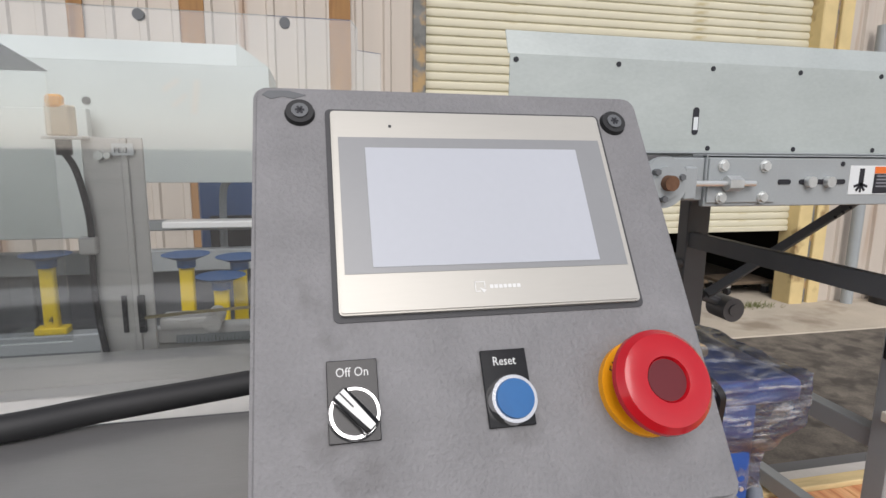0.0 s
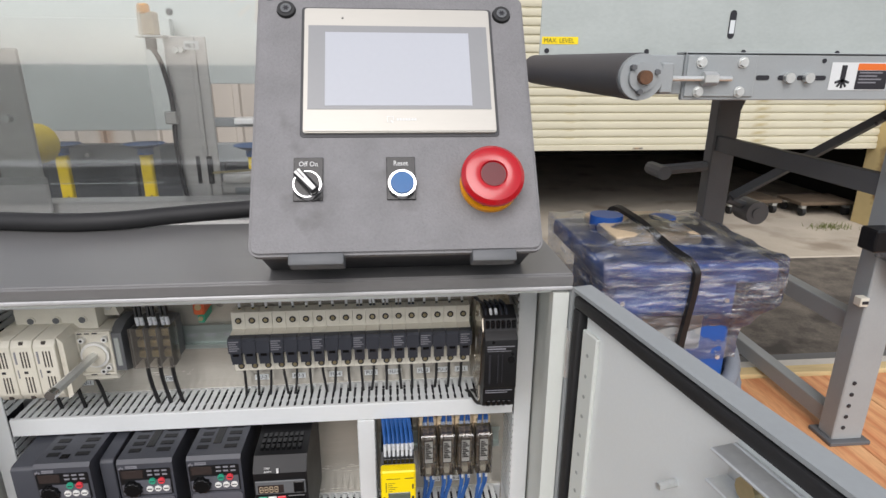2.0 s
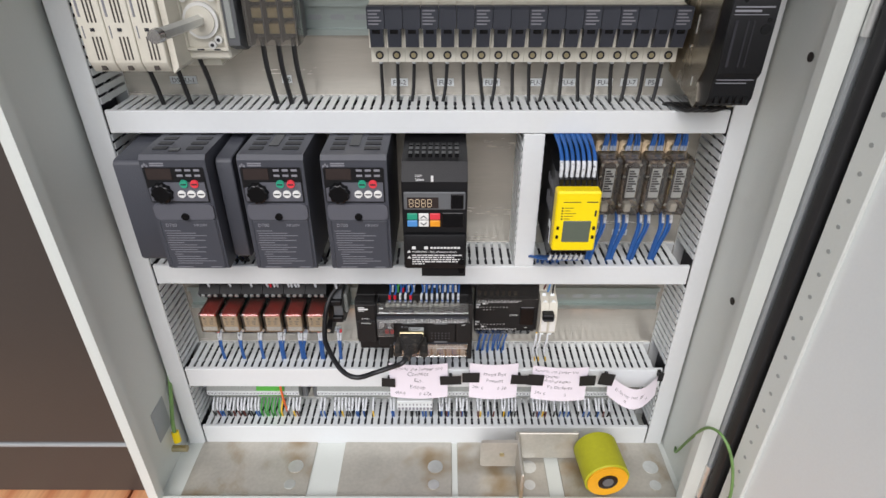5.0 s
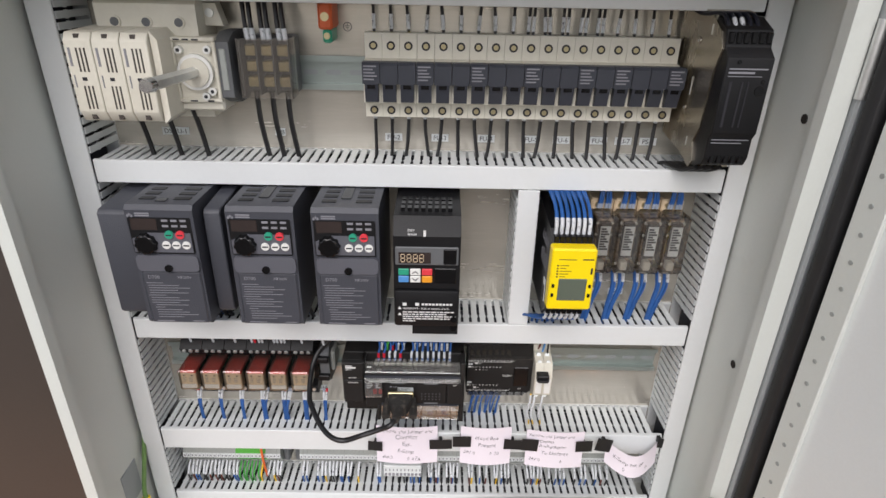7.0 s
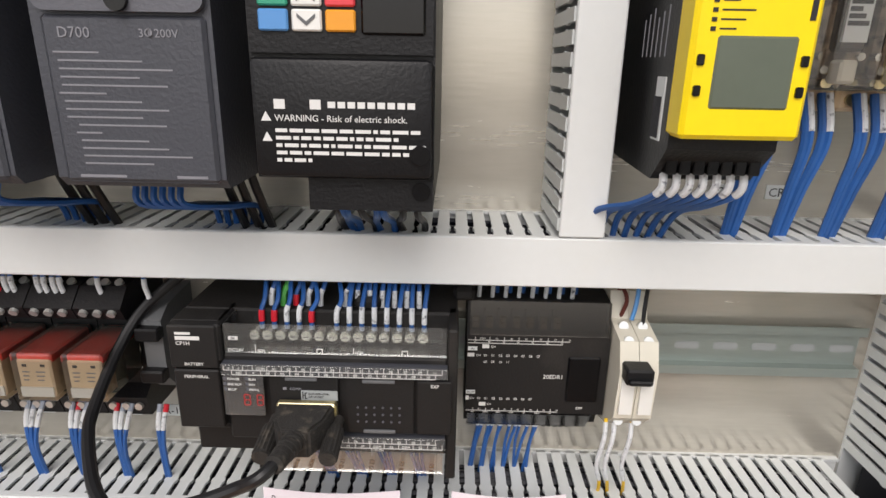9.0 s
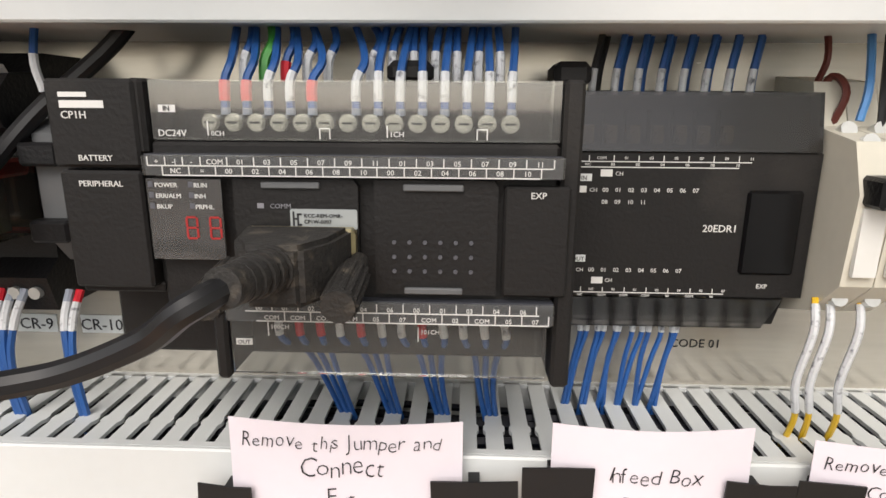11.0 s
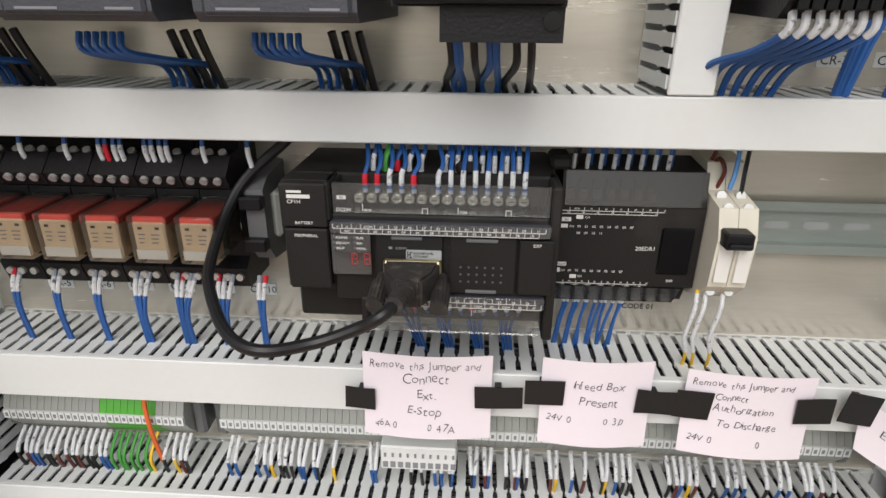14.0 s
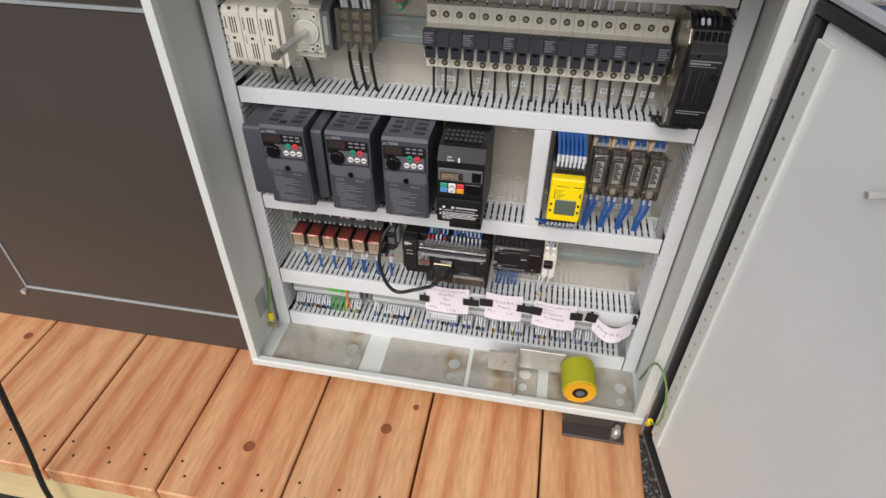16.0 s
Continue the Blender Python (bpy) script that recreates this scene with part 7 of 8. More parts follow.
# ---- slim relays ----
def slim_relay(x, tab):
    t = thing("slim_relay", (x, YR, 0.528), "slim off-white relay module on the rail", "relay", "slim relays on the rail")
    bm = B()
    prism(bm, [(YR, 0.500), (0.03, 0.490), (0.008, 0.497), (-0.006, 0.510), (-0.008, 0.540), (-0.002, 0.556), (0.02, 0.560), (0.026, 0.575), (YR, 0.578)], x - 0.0052, x + 0.0052, axis="x")
    b = part("body", bm, M_CREAMP, t)
    for y, z in ((0.0, 0.5555), (0.012, 0.559), (0.002, 0.5035)):
        bm = B()
        cyl(bm, (x, y - 0.0015, z + 0.0005), (x, y + 0.002, z - 0.001), 0.0028, 10)
        part("screw", bm, M_ZINC, b)
    bm = B()
    box(bm, x - 0.0036, x + 0.0036, -0.0088, -0.007, 0.514, 0.536)
    part("label", bm, M_WHITE, b)
    if tab:
        bm = B()
        box(bm, x - 0.004, x + 0.0110, -0.0165, -0.004, 0.5365, 0.546, 0.0012)
        box(bm, x - 0.003, x + 0.0095, -0.0195, -0.015, 0.538, 0.5410, 0.0008)
        part("lever", bm, M_BLACK, t, "black retaining lever")


slim_relay(0.0895, True)
slim_relay(0.1003, False)
wb = wires("yellow leads with long printed markers", (0.095, 0.02, 0.48))
for k, (x, dx) in enumerate(((0.0835, 0.004), (0.0885, 0.006), (0.0985, 0.005))):
    wire(wb, [(x, 0.004, 0.503), (x - 0.001, 0.0, 0.492), (x - 0.003, 0.002, 0.472), (x + 0.001, 0.006, 0.456), (x + dx, 0.018, 0.434)], 0.0011, M_WYEL, ((0.08, 0.72, M_SLEEVE, 1.5),))
wb = wires("brown, black and blue leads above the slim relays", (0.095, 0.03, 0.58))
for pts, mm in (([(0.088, 0.03, 0.575), (0.089, 0.028, 0.585), (0.088, 0.035, 0.606)], M_WBRN), ([(0.0895, 0.022, 0.558), (0.0925, 0.02, 0.571), (0.0905, 0.026, 0.577), (0.088, 0.03, 0.568)], M_WBRN), ([(0.1005, 0.012, 0.560), (0.102, 0.016, 0.575), (0.109, 0.03, 0.604)], M_WBLK), ([(0.0945, 0.014, 0.562), (0.097, 0.016, 0.575), (0.102, 0.03, 0.604)], M_BLUEK)):
    wire(wb, pts, 0.0013, mm)

# the whole row hangs on the third rail
for ob in [o for o in scene.objects if o not in BEFORE and o.parent is None]:
    ob.location += Vector((0, 0.008, -0.0085))

# ---- terminal strips ----
def term_mesh(material):
    bm = B()
    prism(bm, [(YR, -0.024), (0.034, -0.024), (0.024, -0.012), (0.020, -0.004), (0.020, 0.004), (0.024, 0.012), (0.034, 0.022), (YR, 0.022)], -0.00245, 0.00245, axis="x")
    return mesh_of("terminal", bm, material, Vector((0, YR, 0)))


T_GREY, T_GREEN = term_mesh(M_TERM), term_mesh(M_TERMG)
bm = B()
box(bm, -0.0015, 0.0015, -0.0003, 0.0006, -0.0030, 0.0030)
box(bm, -0.0014, 0.0014, 0.0065, 0.008, 0.010, 0.0140)
T_HOLE = mesh_of("wire_entry", bm, M_INK)
wt = wires("white marked leads dropping from the terminal strips", (-0.05, 0.02, 0.345))
rg = random.Random(4)
for x0, n, greens in ((-0.390, 26, range(14, 22)), (-0.228, 84, ())):
    t = thing("terminal_strip", (x0 + n * 0.0026, YR, 0.372), "row of grey rail terminals with white marker strip", "terminal strip", "terminal strips on the rail")
    for i in range(n):
        x = x0 + 0.0026 + i * 0.0052
        piece("terminal", T_GREEN if i in greens else T_GREY, t, (x, YR, 0.374))
        piece("wire_entry", T_HOLE, t, (x, 0.0335, 0.388))
        if rg.random() < (0.95 if n < 40 else 0.62):
            mm = rg.choice([M_WGRN, M_WGRN, M_WYEL]) if i in greens else rg.choice([M_WBLUE, M_WBLUE, M_WBLK, M_WBLK, M_WBRN]) if rg.random() < 0.95 else M_WYEL
            d = rg.uniform(-0.002, 0.002)
            wire(wt, [(x, 0.030, 0.352), (x + d * 0.4, 0.021, 0.345), (x + d, 0.017, 0.336), (x + d * 1.4, 0.022, 0.318)], 0.0013, mm, () if i in greens else ((0.0, 0.62, M_SLEEVE, 1.35),), 5)
    bm = B()
    k = 14 if greens else n
    box(bm, x0, x0 + n * 0.0052, 0.0186, 0.0202, 0.3685, 0.3755)
    ms = part("marker_strip", bm, M_LABEL, t)
    bm = B()
    for i in range(n):
        x = x0 + 0.0026 + i * 0.0052
        box(bm, x - 0.0011, x + 0.0008, 0.0182, 0.0187, 0.3705, 0.3735)
        box(bm, x + 0.0024, x + 0.00275, 0.0182, 0.0187, 0.3685, 0.3755)
    part("print", bm, M_PRINTG, ms)
    for x in (x0 - 0.005, x0 + n * 0.0052 + 0.005):
        bm = B()
        box(bm, x - 0.0045, x + 0.0045, 0.03, YR, 0.352, 0.394, 0.002)
        part("end_clamp", bm, M_STEELD, t)
    if greens:
        bm = B()
        for i in greens:
            box(bm, x0 + i * 0.0052 + 0.0006, x0 + i * 0.0052 + 0.0046, 0.026, 0.033, 0.3845, 0.396, 0.0006)
        part("earth_clip", bm, M_TERMG, t)
        wire(wt, [(-0.2795, 0.026, 0.408), (-0.279, 0.016, 0.39), (-0.278, 0.015, 0.365), (-0.277, 0.019, 0.335)], 0.0016, mat("orange_lead", (214, 96, 40), 0.5))
# pluggable block under the first note
pb = thing("jumper_block", (-0.07, 0.012, 0.362), "white numbered plug-in terminal block", "terminal block")
bm = B()
box(bm, -0.110, -0.058, 0.004, 0.020, 0.352, 0.372, 0.001)
part("body", bm, M_LABEL, pb)
bm = B()
for i in range(10):
    box(bm, -0.1085 + i * 0.0052, -0.1050 + i * 0.0052, 0.0034, 0.0042, 0.3545, 0.3590)
    box(bm, -0.1075 + i * 0.0052, -0.1060 + i * 0.0052, 0.0032, 0.0042, 0.3635, 0.3665)
part("socket", bm, M_PRINTG, pb)

# ---- handwritten notes and tape ----
BEFORE = set(scene.objects)
def sheet(bm, x0, x1, z0, z1, y, bend, n=10, slope=0.0, droop=0.0):
    """A sheet of paper that bows away from the duct and droops."""
    rows = []
    for i in range(n + 1):
        u = i / n
        x = x0 + (x1 - x0) * u
        dy = -bend * math.sin(math.pi * u)
        dz = slope * u - droop * math.sin(math.pi * u)
        rows.append([(x, y + dy - 0.003 * (1 - v) ** 2 * 1.2, z0 + (z1 - z0) * v + dz) for v in (0, 0.25, 0.5, 0.75, 1)])
    f = [[bm.verts.new(p) for p in r] for r in rows]
    g = [[bm.verts.new((p[0], p[1] + 0.0003, p[2])) for p in r] for r in rows]
    for i in range(n):
        for j in range(4):
            bm.faces.new((f[i][j], f[i + 1][j], f[i + 1][j + 1], f[i][j + 1]))
            bm.faces.new((g[i][j], g[i][j + 1], g[i + 1][j + 1], g[i + 1][j]))
    return bm


def note(x0, x1, z0, z1, y, bend, lines, label, slope=0.0, droop=0.0):
    bm = B()
    sheet(bm, x0, x1, z0, z1, y, bend, slope=slope, droop=droop)
    t = solo("paper_note", bm, M_PAPER, label, "note", "notes taped to the duct", at=((x0 + x1) / 2, y, (z0 + z1) / 2))
    bm = B()
    for text, u, v, size in lines:
        k = B()
        letters(k, text, Matrix.Translation((x0 + (x1 - x0) * u, 0, z0 + (z1 - z0) * v)) @ FRONT, size, wobble=0.22, thin=size * 0.022)
        for p in k.verts:
            w = (p.co.x - x0) / (x1 - x0)
            h = (p.co.z - z0) / (z1 - z0)
            p.co.y += y - bend * math.sin(math.pi * min(max(w, 0), 1)) - 0.0036 * (1 - h) ** 2 - 0.0004
            p.co.z += slope * w - droop * math.sin(math.pi * min(max(w, 0), 1))
        me = bpy.data.meshes.new("t")
        k.to_mesh(me)
        k.free()
        bm.from_mesh(me)
        bpy.data.meshes.remove(me)
    part("handwriting", bm, M_INK, t)
    return t


note(-0.1165, -0.0365, 0.4015, 0.4605, -0.0065, 0.004, (("Remove this Jumper and", 0.05, 0.84, 0.0072), ("Connect", 0.30, 0.68, 0.0092), ("Ext.", 0.42, 0.49, 0.0082), ("E-Stop", 0.34, 0.30, 0.0085), ("46A", 0.08, 0.12, 0.0066), ("0", 0.23, 0.11, 0.006), ("0 47A", 0.50, 0.09, 0.0070)), "white paper note with handwritten jumper instruction")
note(-0.0065, 0.0600, 0.4010, 0.4610, -0.0065, 0.004, (("Infeed Box", 0.275, 0.68, 0.0075), ("Present", 0.34, 0.49, 0.0085), ("24V 0", 0.06, 0.28, 0.0062), ("0 310", 0.58, 0.27, 0.0065)), "white paper note with handwritten infeed box text")
note(0.0800, 0.1560, 0.3990, 0.4570, -0.0065, 0.004, (("Remove this Jumper and", 0.04, 0.84, 0.0062), ("Connect", 0.22, 0.69, 0.0060), ("Authorization", 0.22, 0.55, 0.0068), ("To Discharge", 0.26, 0.36, 0.0070), ("24V 0", 0.06, 0.16, 0.0060), ("0", 0.6, 0.14, 0.006)), "white paper note with handwritten discharge text", slope=-0.003)
note(0.1860, 0.2540, 0.4060, 0.4400, -0.0065, 0.018, (("E-Stop not pr", 0.12, 0.5, 0.0072), ("0", 0.3, 0.2, 0.006), ("0", 0.74, 0.24, 0.006)), "curled white paper note hanging loose", droop=0.010)


def tape(x0, x1, z0, z1, tilt=0.0):
    c = Matrix.Translation(((x0 + x1) / 2, 0, (z0 + z1) / 2)) @ pose(0, 0, 0, 0, tilt, 0)
    bm, w, h, rg = B(), (x1 - x0) / 2, (z1 - z0) / 2, random.Random(x0)
    prism(bm, [(-w, -h), (-w / 3, -h + rg.uniform(-0.0006, 0.0004)), (w, -h + rg.uniform(-0.001, 0.0006)), (w + rg.uniform(-0.001, 0.0006), h), (w / 4, h + rg.uniform(-0.0004, 0.0004)), (-w, h + rg.uniform(-0.0008, 0.0006))], -0.0114, -0.0107)
    box(bm, -0.002, 0.002, -0.0110, -0.0012, -h * 0.6, h * 0.6)
    solo("tape_piece", bm, M_TAPE, "short piece of black tape holding a note", "tape", "tape pieces on the notes", at=((x0 + x1) / 2, -0.002, (z0 + z1) / 2), m=c)


for x0, x1, z0, z1, r in ((-0.1275, -0.1085, 0.4215, 0.4365, 3), (-0.0470, -0.0175, 0.4255, 0.4410, -2), (-0.0165, 0.0070, 0.4300, 0.4470, -1), (0.0505, 0.0735, 0.4265, 0.4430, 2), (0.0735, 0.0955, 0.4250, 0.4440, 4), (0.1450, 0.1665, 0.4240, 0.4420, -3), (0.1715, 0.1920, 0.4255, 0.4460, 9), (0.2515, 0.2585, 0.4330, 0.4480, 0)):
    tape(x0, x1, z0, z1, r)

for ob in [o for o in scene.objects if o not in BEFORE and o.parent is None]:
    ob.location += Vector((0, 0, -0.006))

# ---- cabinet floor: bracket and roller ----
bk = thing("steel_bracket", (0.05, -0.05, 0.2955), "stained folded steel bracket lying in the cabinet", "bracket")
bm = B()
prism(bm, rounded(0.010, 0.0640, 0.3010, 0.3500, 0.005), -0.052, -0.047)
box(bm, 0.0600, 0.0650, -0.105, -0.030, 0.2960, 0.3500, 0.002)
box(bm, 0.0650, 0.1500, -0.034, -0.030, 0.2960, 0.3480, 0.001)
part("plate", bm, M_STAIN, bk)
bm = B()
cyl(bm, (0.0400, -0.0535, 0.3260), (0.0400, -0.051, 0.3260), 0.0035, 12)
part("rivet", bm, M_BRASS, bk)
rl = thing("rubber_roller", (0.176, -0.08, 0.2955), "olive yellow rubber roller with orange end face", "roller")
bm = B()
P, Q = Vector((0.173, -0.036, 0.3265)), Vector((0.178, -0.0960, 0.3265))
cyl(bm, P, Q, 0.0305, 40)
bmesh.ops.bevel(bm, geom=[e for e in bm.edges if len(e.link_faces) == 2 and any(len(f.verts) > 4 for f in e.link_faces)], offset=0.003, segments=3, affect="EDGES")
part("tread", bm, M_ROLLY, rl)
d = (Q - P).normalized()
bm = B()
cyl(bm, Q - d * 0.002, Q + d * 0.0008, 0.0275, 40)
f = part("end_face", bm, M_ROLLO, rl)
bm = B()
cyl(bm, Q - d * 0.002, Q + d * 0.0014, 0.0135, 28)
part("bearing", bm, M_BLACKG, f)
bm = B()
cyl(bm, Q - d * 0.002, Q + d * 0.0022, 0.0075, 20)
part("bore", bm, M_STEELD, f)

# ---- operator box on the worktop ----
op = thing("operator_box", (0.103, -0.02, TOPZ), "textured grey operator box with touch screen", "control box")
PM = Matrix(((1, 0, 0, 0.1035), (0, 0.540, -0.842, -0.0595), (0, 0.842, 0.540, 1.1925), (0, 0, 0, 1)))
bm = B()
prism(bm, rounded(-0.148, 0.148, -0.151, 0.151, 0.010), -0.012, 0.0, axis="z")
bmesh.ops.bevel(bm, geom=[e for e in bm.edges if all(abs(v.co.z) < 1e-6 for v in e.verts)], offset=0.003, segments=3, affect="EDGES")
lid = part("lid", bm, M_BOX, op, m=PM)
bm = B()
box(bm, -0.143, 0.143, -0.146, 0.146, -0.092, -0.0125, 0.004, 2)
part("body", bm, M_BOXD, op, m=PM)
bm = B()
box(bm, 0.02, 0.18, 0.03, 0.07, TOPZ, 1.17, 0.002)
part("rear_support", bm, M_BOXD, op)
bm = B()
prism(bm, [(-0.142, 0.1425), (-0.136, 0.139), (-0.128, 0.1415), (-0.120, 0.1398), (-0.112, 0.143), (-0.124, 0.1465), (-0.138, 0.1462)], 0.0, 0.0004, axis="z")
part("chipped_paint", bm, M_STEELD, lid, m=PM)
for a, b in ((-0.108, -0.054), (0.073, 0.118)):
    bm = B()
    box(bm, a, b, -0.162, -0.150, -0.016, 0.006, 0.002, 2)
    part("hinge_clip", bm, M_STEELD, op, m=PM)
for u, v in ((-0.1165, 0.1275), (0.1225, 0.1245)):
    bm = B()
    cyl(bm, (u, v, 0), (u, v, 0.0035), 0.0105, 28, 0.0095)
    s = part("lid_screw", bm, M_RUBBER, op, m=PM)
    bm = B()
    cyl(bm, (u, v, 0.003), (u, v, 0.0046), 0.0058, 18)
    h = part("screw_head", bm, M_STEELD, s, m=PM)
    bm = B()
    for r in (0, 60, 120):
        box(bm, -0.0032, 0.0032, -0.0008, 0.0008, 0.0046, 0.0049, m=Matrix.Translation((u, v, 0)) @ pose(0, 0, 0, 0, 0, r))
    part("socket", bm, M_INK, s, m=PM)
# touch screen
bm = B()
prism(bm, rounded(-0.0960, 0.1070, -0.0215, 0.1275, 0.003), 0.0003, 0.0055, axis="z")
bmesh.ops.bevel(bm, geom=[e for e in bm.edges if all(v.co.z > 0.005 for v in e.verts)], offset=0.0012, segments=2, affect="EDGES")
ts = part("touch_screen", bm, M_SILVER, op, m=PM)
bm = B()
box(bm, -0.0915, 0.1030, 0.0045, 0.1050, 0.005, 0.0059)
part("bezel", bm, M_BEZEL, ts, m=PM)
bm = B()
box(bm, -0.0735, 0.0825, 0.0085, 0.0965, 0.0055, 0.0063)
part("display", bm, M_SCREEN, ts, "blank pale screen", m=PM)
bm = B()
prism(bm, rounded(-0.0995, 0.1105, -0.025, 0.131, 0.004), 0.0, 0.0010, axis="z")
part("seal", bm, M_BOXD, ts, m=PM)
bm = B()
cyl(bm, (-0.055, 0.1145, 0.005), (-0.055, 0.1145, 0.0058), 0.0012, 10)
part("lamp", bm, M_INK, ts, m=PM)
bm = B()
for a, b, c, d in ((-0.0090, -0.0084, -0.0105, -0.0035), (-0.0090, -0.0020, -0.0041, -0.0035), (-0.0026, -0.0020, -0.0080, -0.0035), (-0.0090, -0.0055, -0.0105, -0.0099)):
    box(bm, a, b, c, d, 0.0053, 0.0057)
prism(bm, [(-0.006, -0.0075), (-0.0015, -0.0095), (-0.0035, -0.0115)], 0.0053, 0.0057, axis="z")
for k in range(7):
    box(bm, 0.0010 + k * 0.0031, 0.0034 + k * 0.0031, -0.0085, -0.0060, 0.0053, 0.0057)
part("maker_mark", bm, M_PRINT, ts, m=PM)
# selector, push button, emergency stop
for u, text, tx in ((-0.0900, "Off On", -0.0900), (0.0040, "Reset", 0.0040)):
    bm = B()
    box(bm, u - 0.0148, u + 0.0148, -0.0950, -0.0480, 0.0, 0.0022, 0.0004)
    pl = part("legend_plate", bm, M_BLACKG, op, m=PM)
    bm = B()
    letters(bm, text, Matrix.Translation((tx, -0.0578, 0.0023)) @ Matrix.Diagonal((0.86, 1, 1, 1)), 0.0078, "CENTER")
    part("lettering", bm, M_PRINT, pl, m=PM)
    u2 = u + (0.0 if text != "Reset" else 0.001)
    bm = B()
    cyl(bm, (u2, -0.0795, 0.002), (u2, -0.0795, 0.0095), 0.0152, 36, 0.0142)
    ring = part("ring", bm, M_CHROME, op, m=PM)
    if text == "Reset":
        bm = B()
        cyl(bm, (u2, -0.0795, 0.009), (u2, -0.0795, 0.0118), 0.0122, 32, 0.0116)
        part("cap", bm, M_BLUEB, op, "bright blue button cap", m=PM)
    else:
        bm = B()
        cyl(bm, (u2, -0.0795, 0.009), (u2, -0.0795, 0.0115), 0.0125, 32)
        kn = part("selector", bm, M_BLACKG, op, m=PM)
        R = Matrix.Translation((u2, -0.0795, 0)) @ pose(0, 0, 0, 0, 0, 42)
        bm = B()
        box(bm, -0.0048, 0.0048, -0.0138, 0.0138, 0.0115, 0.0215, 0.0016, 2, m=R)
        part("grip", bm, M_BLACKG, kn, m=PM)
        bm = B()
        prism(bm, [(-0.0020, -0.0130), (0.0020, -0.0130), (0.0032, 0.0130), (-0.0032, 0.0130)], 0.0214, 0.0222, axis="z", m=R)
        part("grip_face", bm, M_WHITE, kn, m=PM)
        bm = B()
        box(bm, -0.0004, 0.0004, 0.002, 0.0128, 0.0221, 0.0227, m=R)
        part("pointer_line", bm, M_INK, kn, m=PM)
EU, EV = 0.0955, -0.0790
bm = B()
cyl(bm, (EU, EV, 0.0), (EU, EV, 0.0060), 0.0308, 44)
yr = part("warning_ring", bm, M_YELRING, op, "orange-yellow warning ring", m=PM)
bm = B()
for text, a0, s in (("EMERGENCY", 150, -1), ("STOP", 252, 1)):
    for k, ch in enumerate(text):
        a = radians(a0 + s * k * 13)
        r = 0.0245
        rot = math.degrees(a) - 90 if s < 0 else math.degrees(a) + 90
        letters(bm, ch, Matrix.Translation((EU + r * math.cos(a), EV + r * math.sin(a), 0.0062)) @ pose(0, 0, 0, 0, 0, rot) @ Matrix.Translation((0, -0.0025, 0)), 0.0072, "CENTER")
part("lettering", bm, M_INK, yr, m=PM)
bm = B()
cyl(bm, (EU, EV, 0.006), (EU, EV, 0.0160), 0.0150, 28)
part("stem", bm, M_ESTOPD, op, m=PM)
bm = B()
prof = [(0.0, 0.0290), (0.0128, 0.0290), (0.0140, 0.0312), (0.0200, 0.0322), (0.0280, 0.0304), (0.0318, 0.0262), (0.0324, 0.0226), (0.0302, 0.0196), (0.0160, 0.0166), (0.0, 0.0166)]
rings = []
for r, z in prof:
    rings.append([bm.verts.new((EU + max(r, 0.0002) * math.cos(2 * math.pi * i / 44), EV + max(r, 0.0002) * math.sin(2 * math.pi * i / 44), z)) for i in range(44)])
for a, b in zip(rings, rings[1:]):
    for i in range(44):
        bm.faces.new((a[i], b[i], b[(i + 1) % 44], a[(i + 1) % 44]))
mu = part("mushroom", bm, M_ESTOP, op, "translucent red mushroom head", m=PM)
bm = B()
cyl(bm, (EU, EV, 0.0288), (EU, EV, 0.0296), 0.0126, 28)
part("core", bm, M_ESTOPD, mu, m=PM)

# ---- belt conveyor ----
cvr = thing("belt_conveyor", (1.5, 1.0, DZ), "grey steel belt conveyor with a galvanised side guard", "conveyor")
for y0, y1 in ((0.560, 0.575), (1.425, 1.44)):
    bm = B()
    box(bm, 0.735, 3.0, y0, y1, 1.168, 1.268, 0.002)
    s = 1 if y0 < 1 else -1
    box(bm, 0.735, 3.0, min(y0, y0 + s * 0.03), max(y1, y1 + 0.03 * s), 1.262, 1.268, 0.001)
    part("side_beam", bm, M_STEELG, cvr)
bm = B()
box(bm, 0.66, 3.0, 0.60, 1.41, 1.232, 1.248, 0.004)
part("belt", bm, M_DRUM, cvr)
bm = B()
cyl(bm, (0.628, 0.545, 1.217), (0.628, 1.44, 1.217), 0.049, 36)
dm = part("drum", bm, M_DRUM, cvr, "worn dark end drum")
bm = B()
cyl(bm, (0.628, 0.53, 1.217), (0.628, 0.548, 1.217), 0.047, 28)
cyl(bm, (0.628, 0.522, 1.217), (0.628, 0.532, 1.217), 0.030, 20)
part("bearing", bm, M_STEELG, dm)
bm = B()
cyl(bm, (0.628, 0.506, 1.217), (0.628, 0.525, 1.217), 0.014, 18)
part("axle", bm, mat("rusty_axle", (112, 82, 62), 0.6, 0.5, var=0.3, scale=60), dm)
bm = B()
for a in (20, 140, 260):
    x, z = 0.628 + 0.030 * math.cos(radians(a)), 1.217 + 0.030 * math.sin(radians(a))
    part("bolt", cyl(B(), (x, 0.516, z), (x, 0.532, z), 0.006, 6), M_STEELD, dm)
bm = B()
box(bm, 0.655, 0.735, 0.566, 0.574, 1.18, 1.262, 0.002)
part("take_up_plate", bm, M_STEELG, cvr)
bm = B()
box(bm, 0.672, 0.70, 0.535, 0.566, 1.184, 1.246, 0.003)
tu = part("take_up_block", bm, M_STEELG, cvr)
bm = B()
box(bm, 0.738, 0.895, 0.5555, 0.5595, 1.176, 1.262, 0.001)
mp = part("mounting_plate", bm, M_STEELG, cvr)
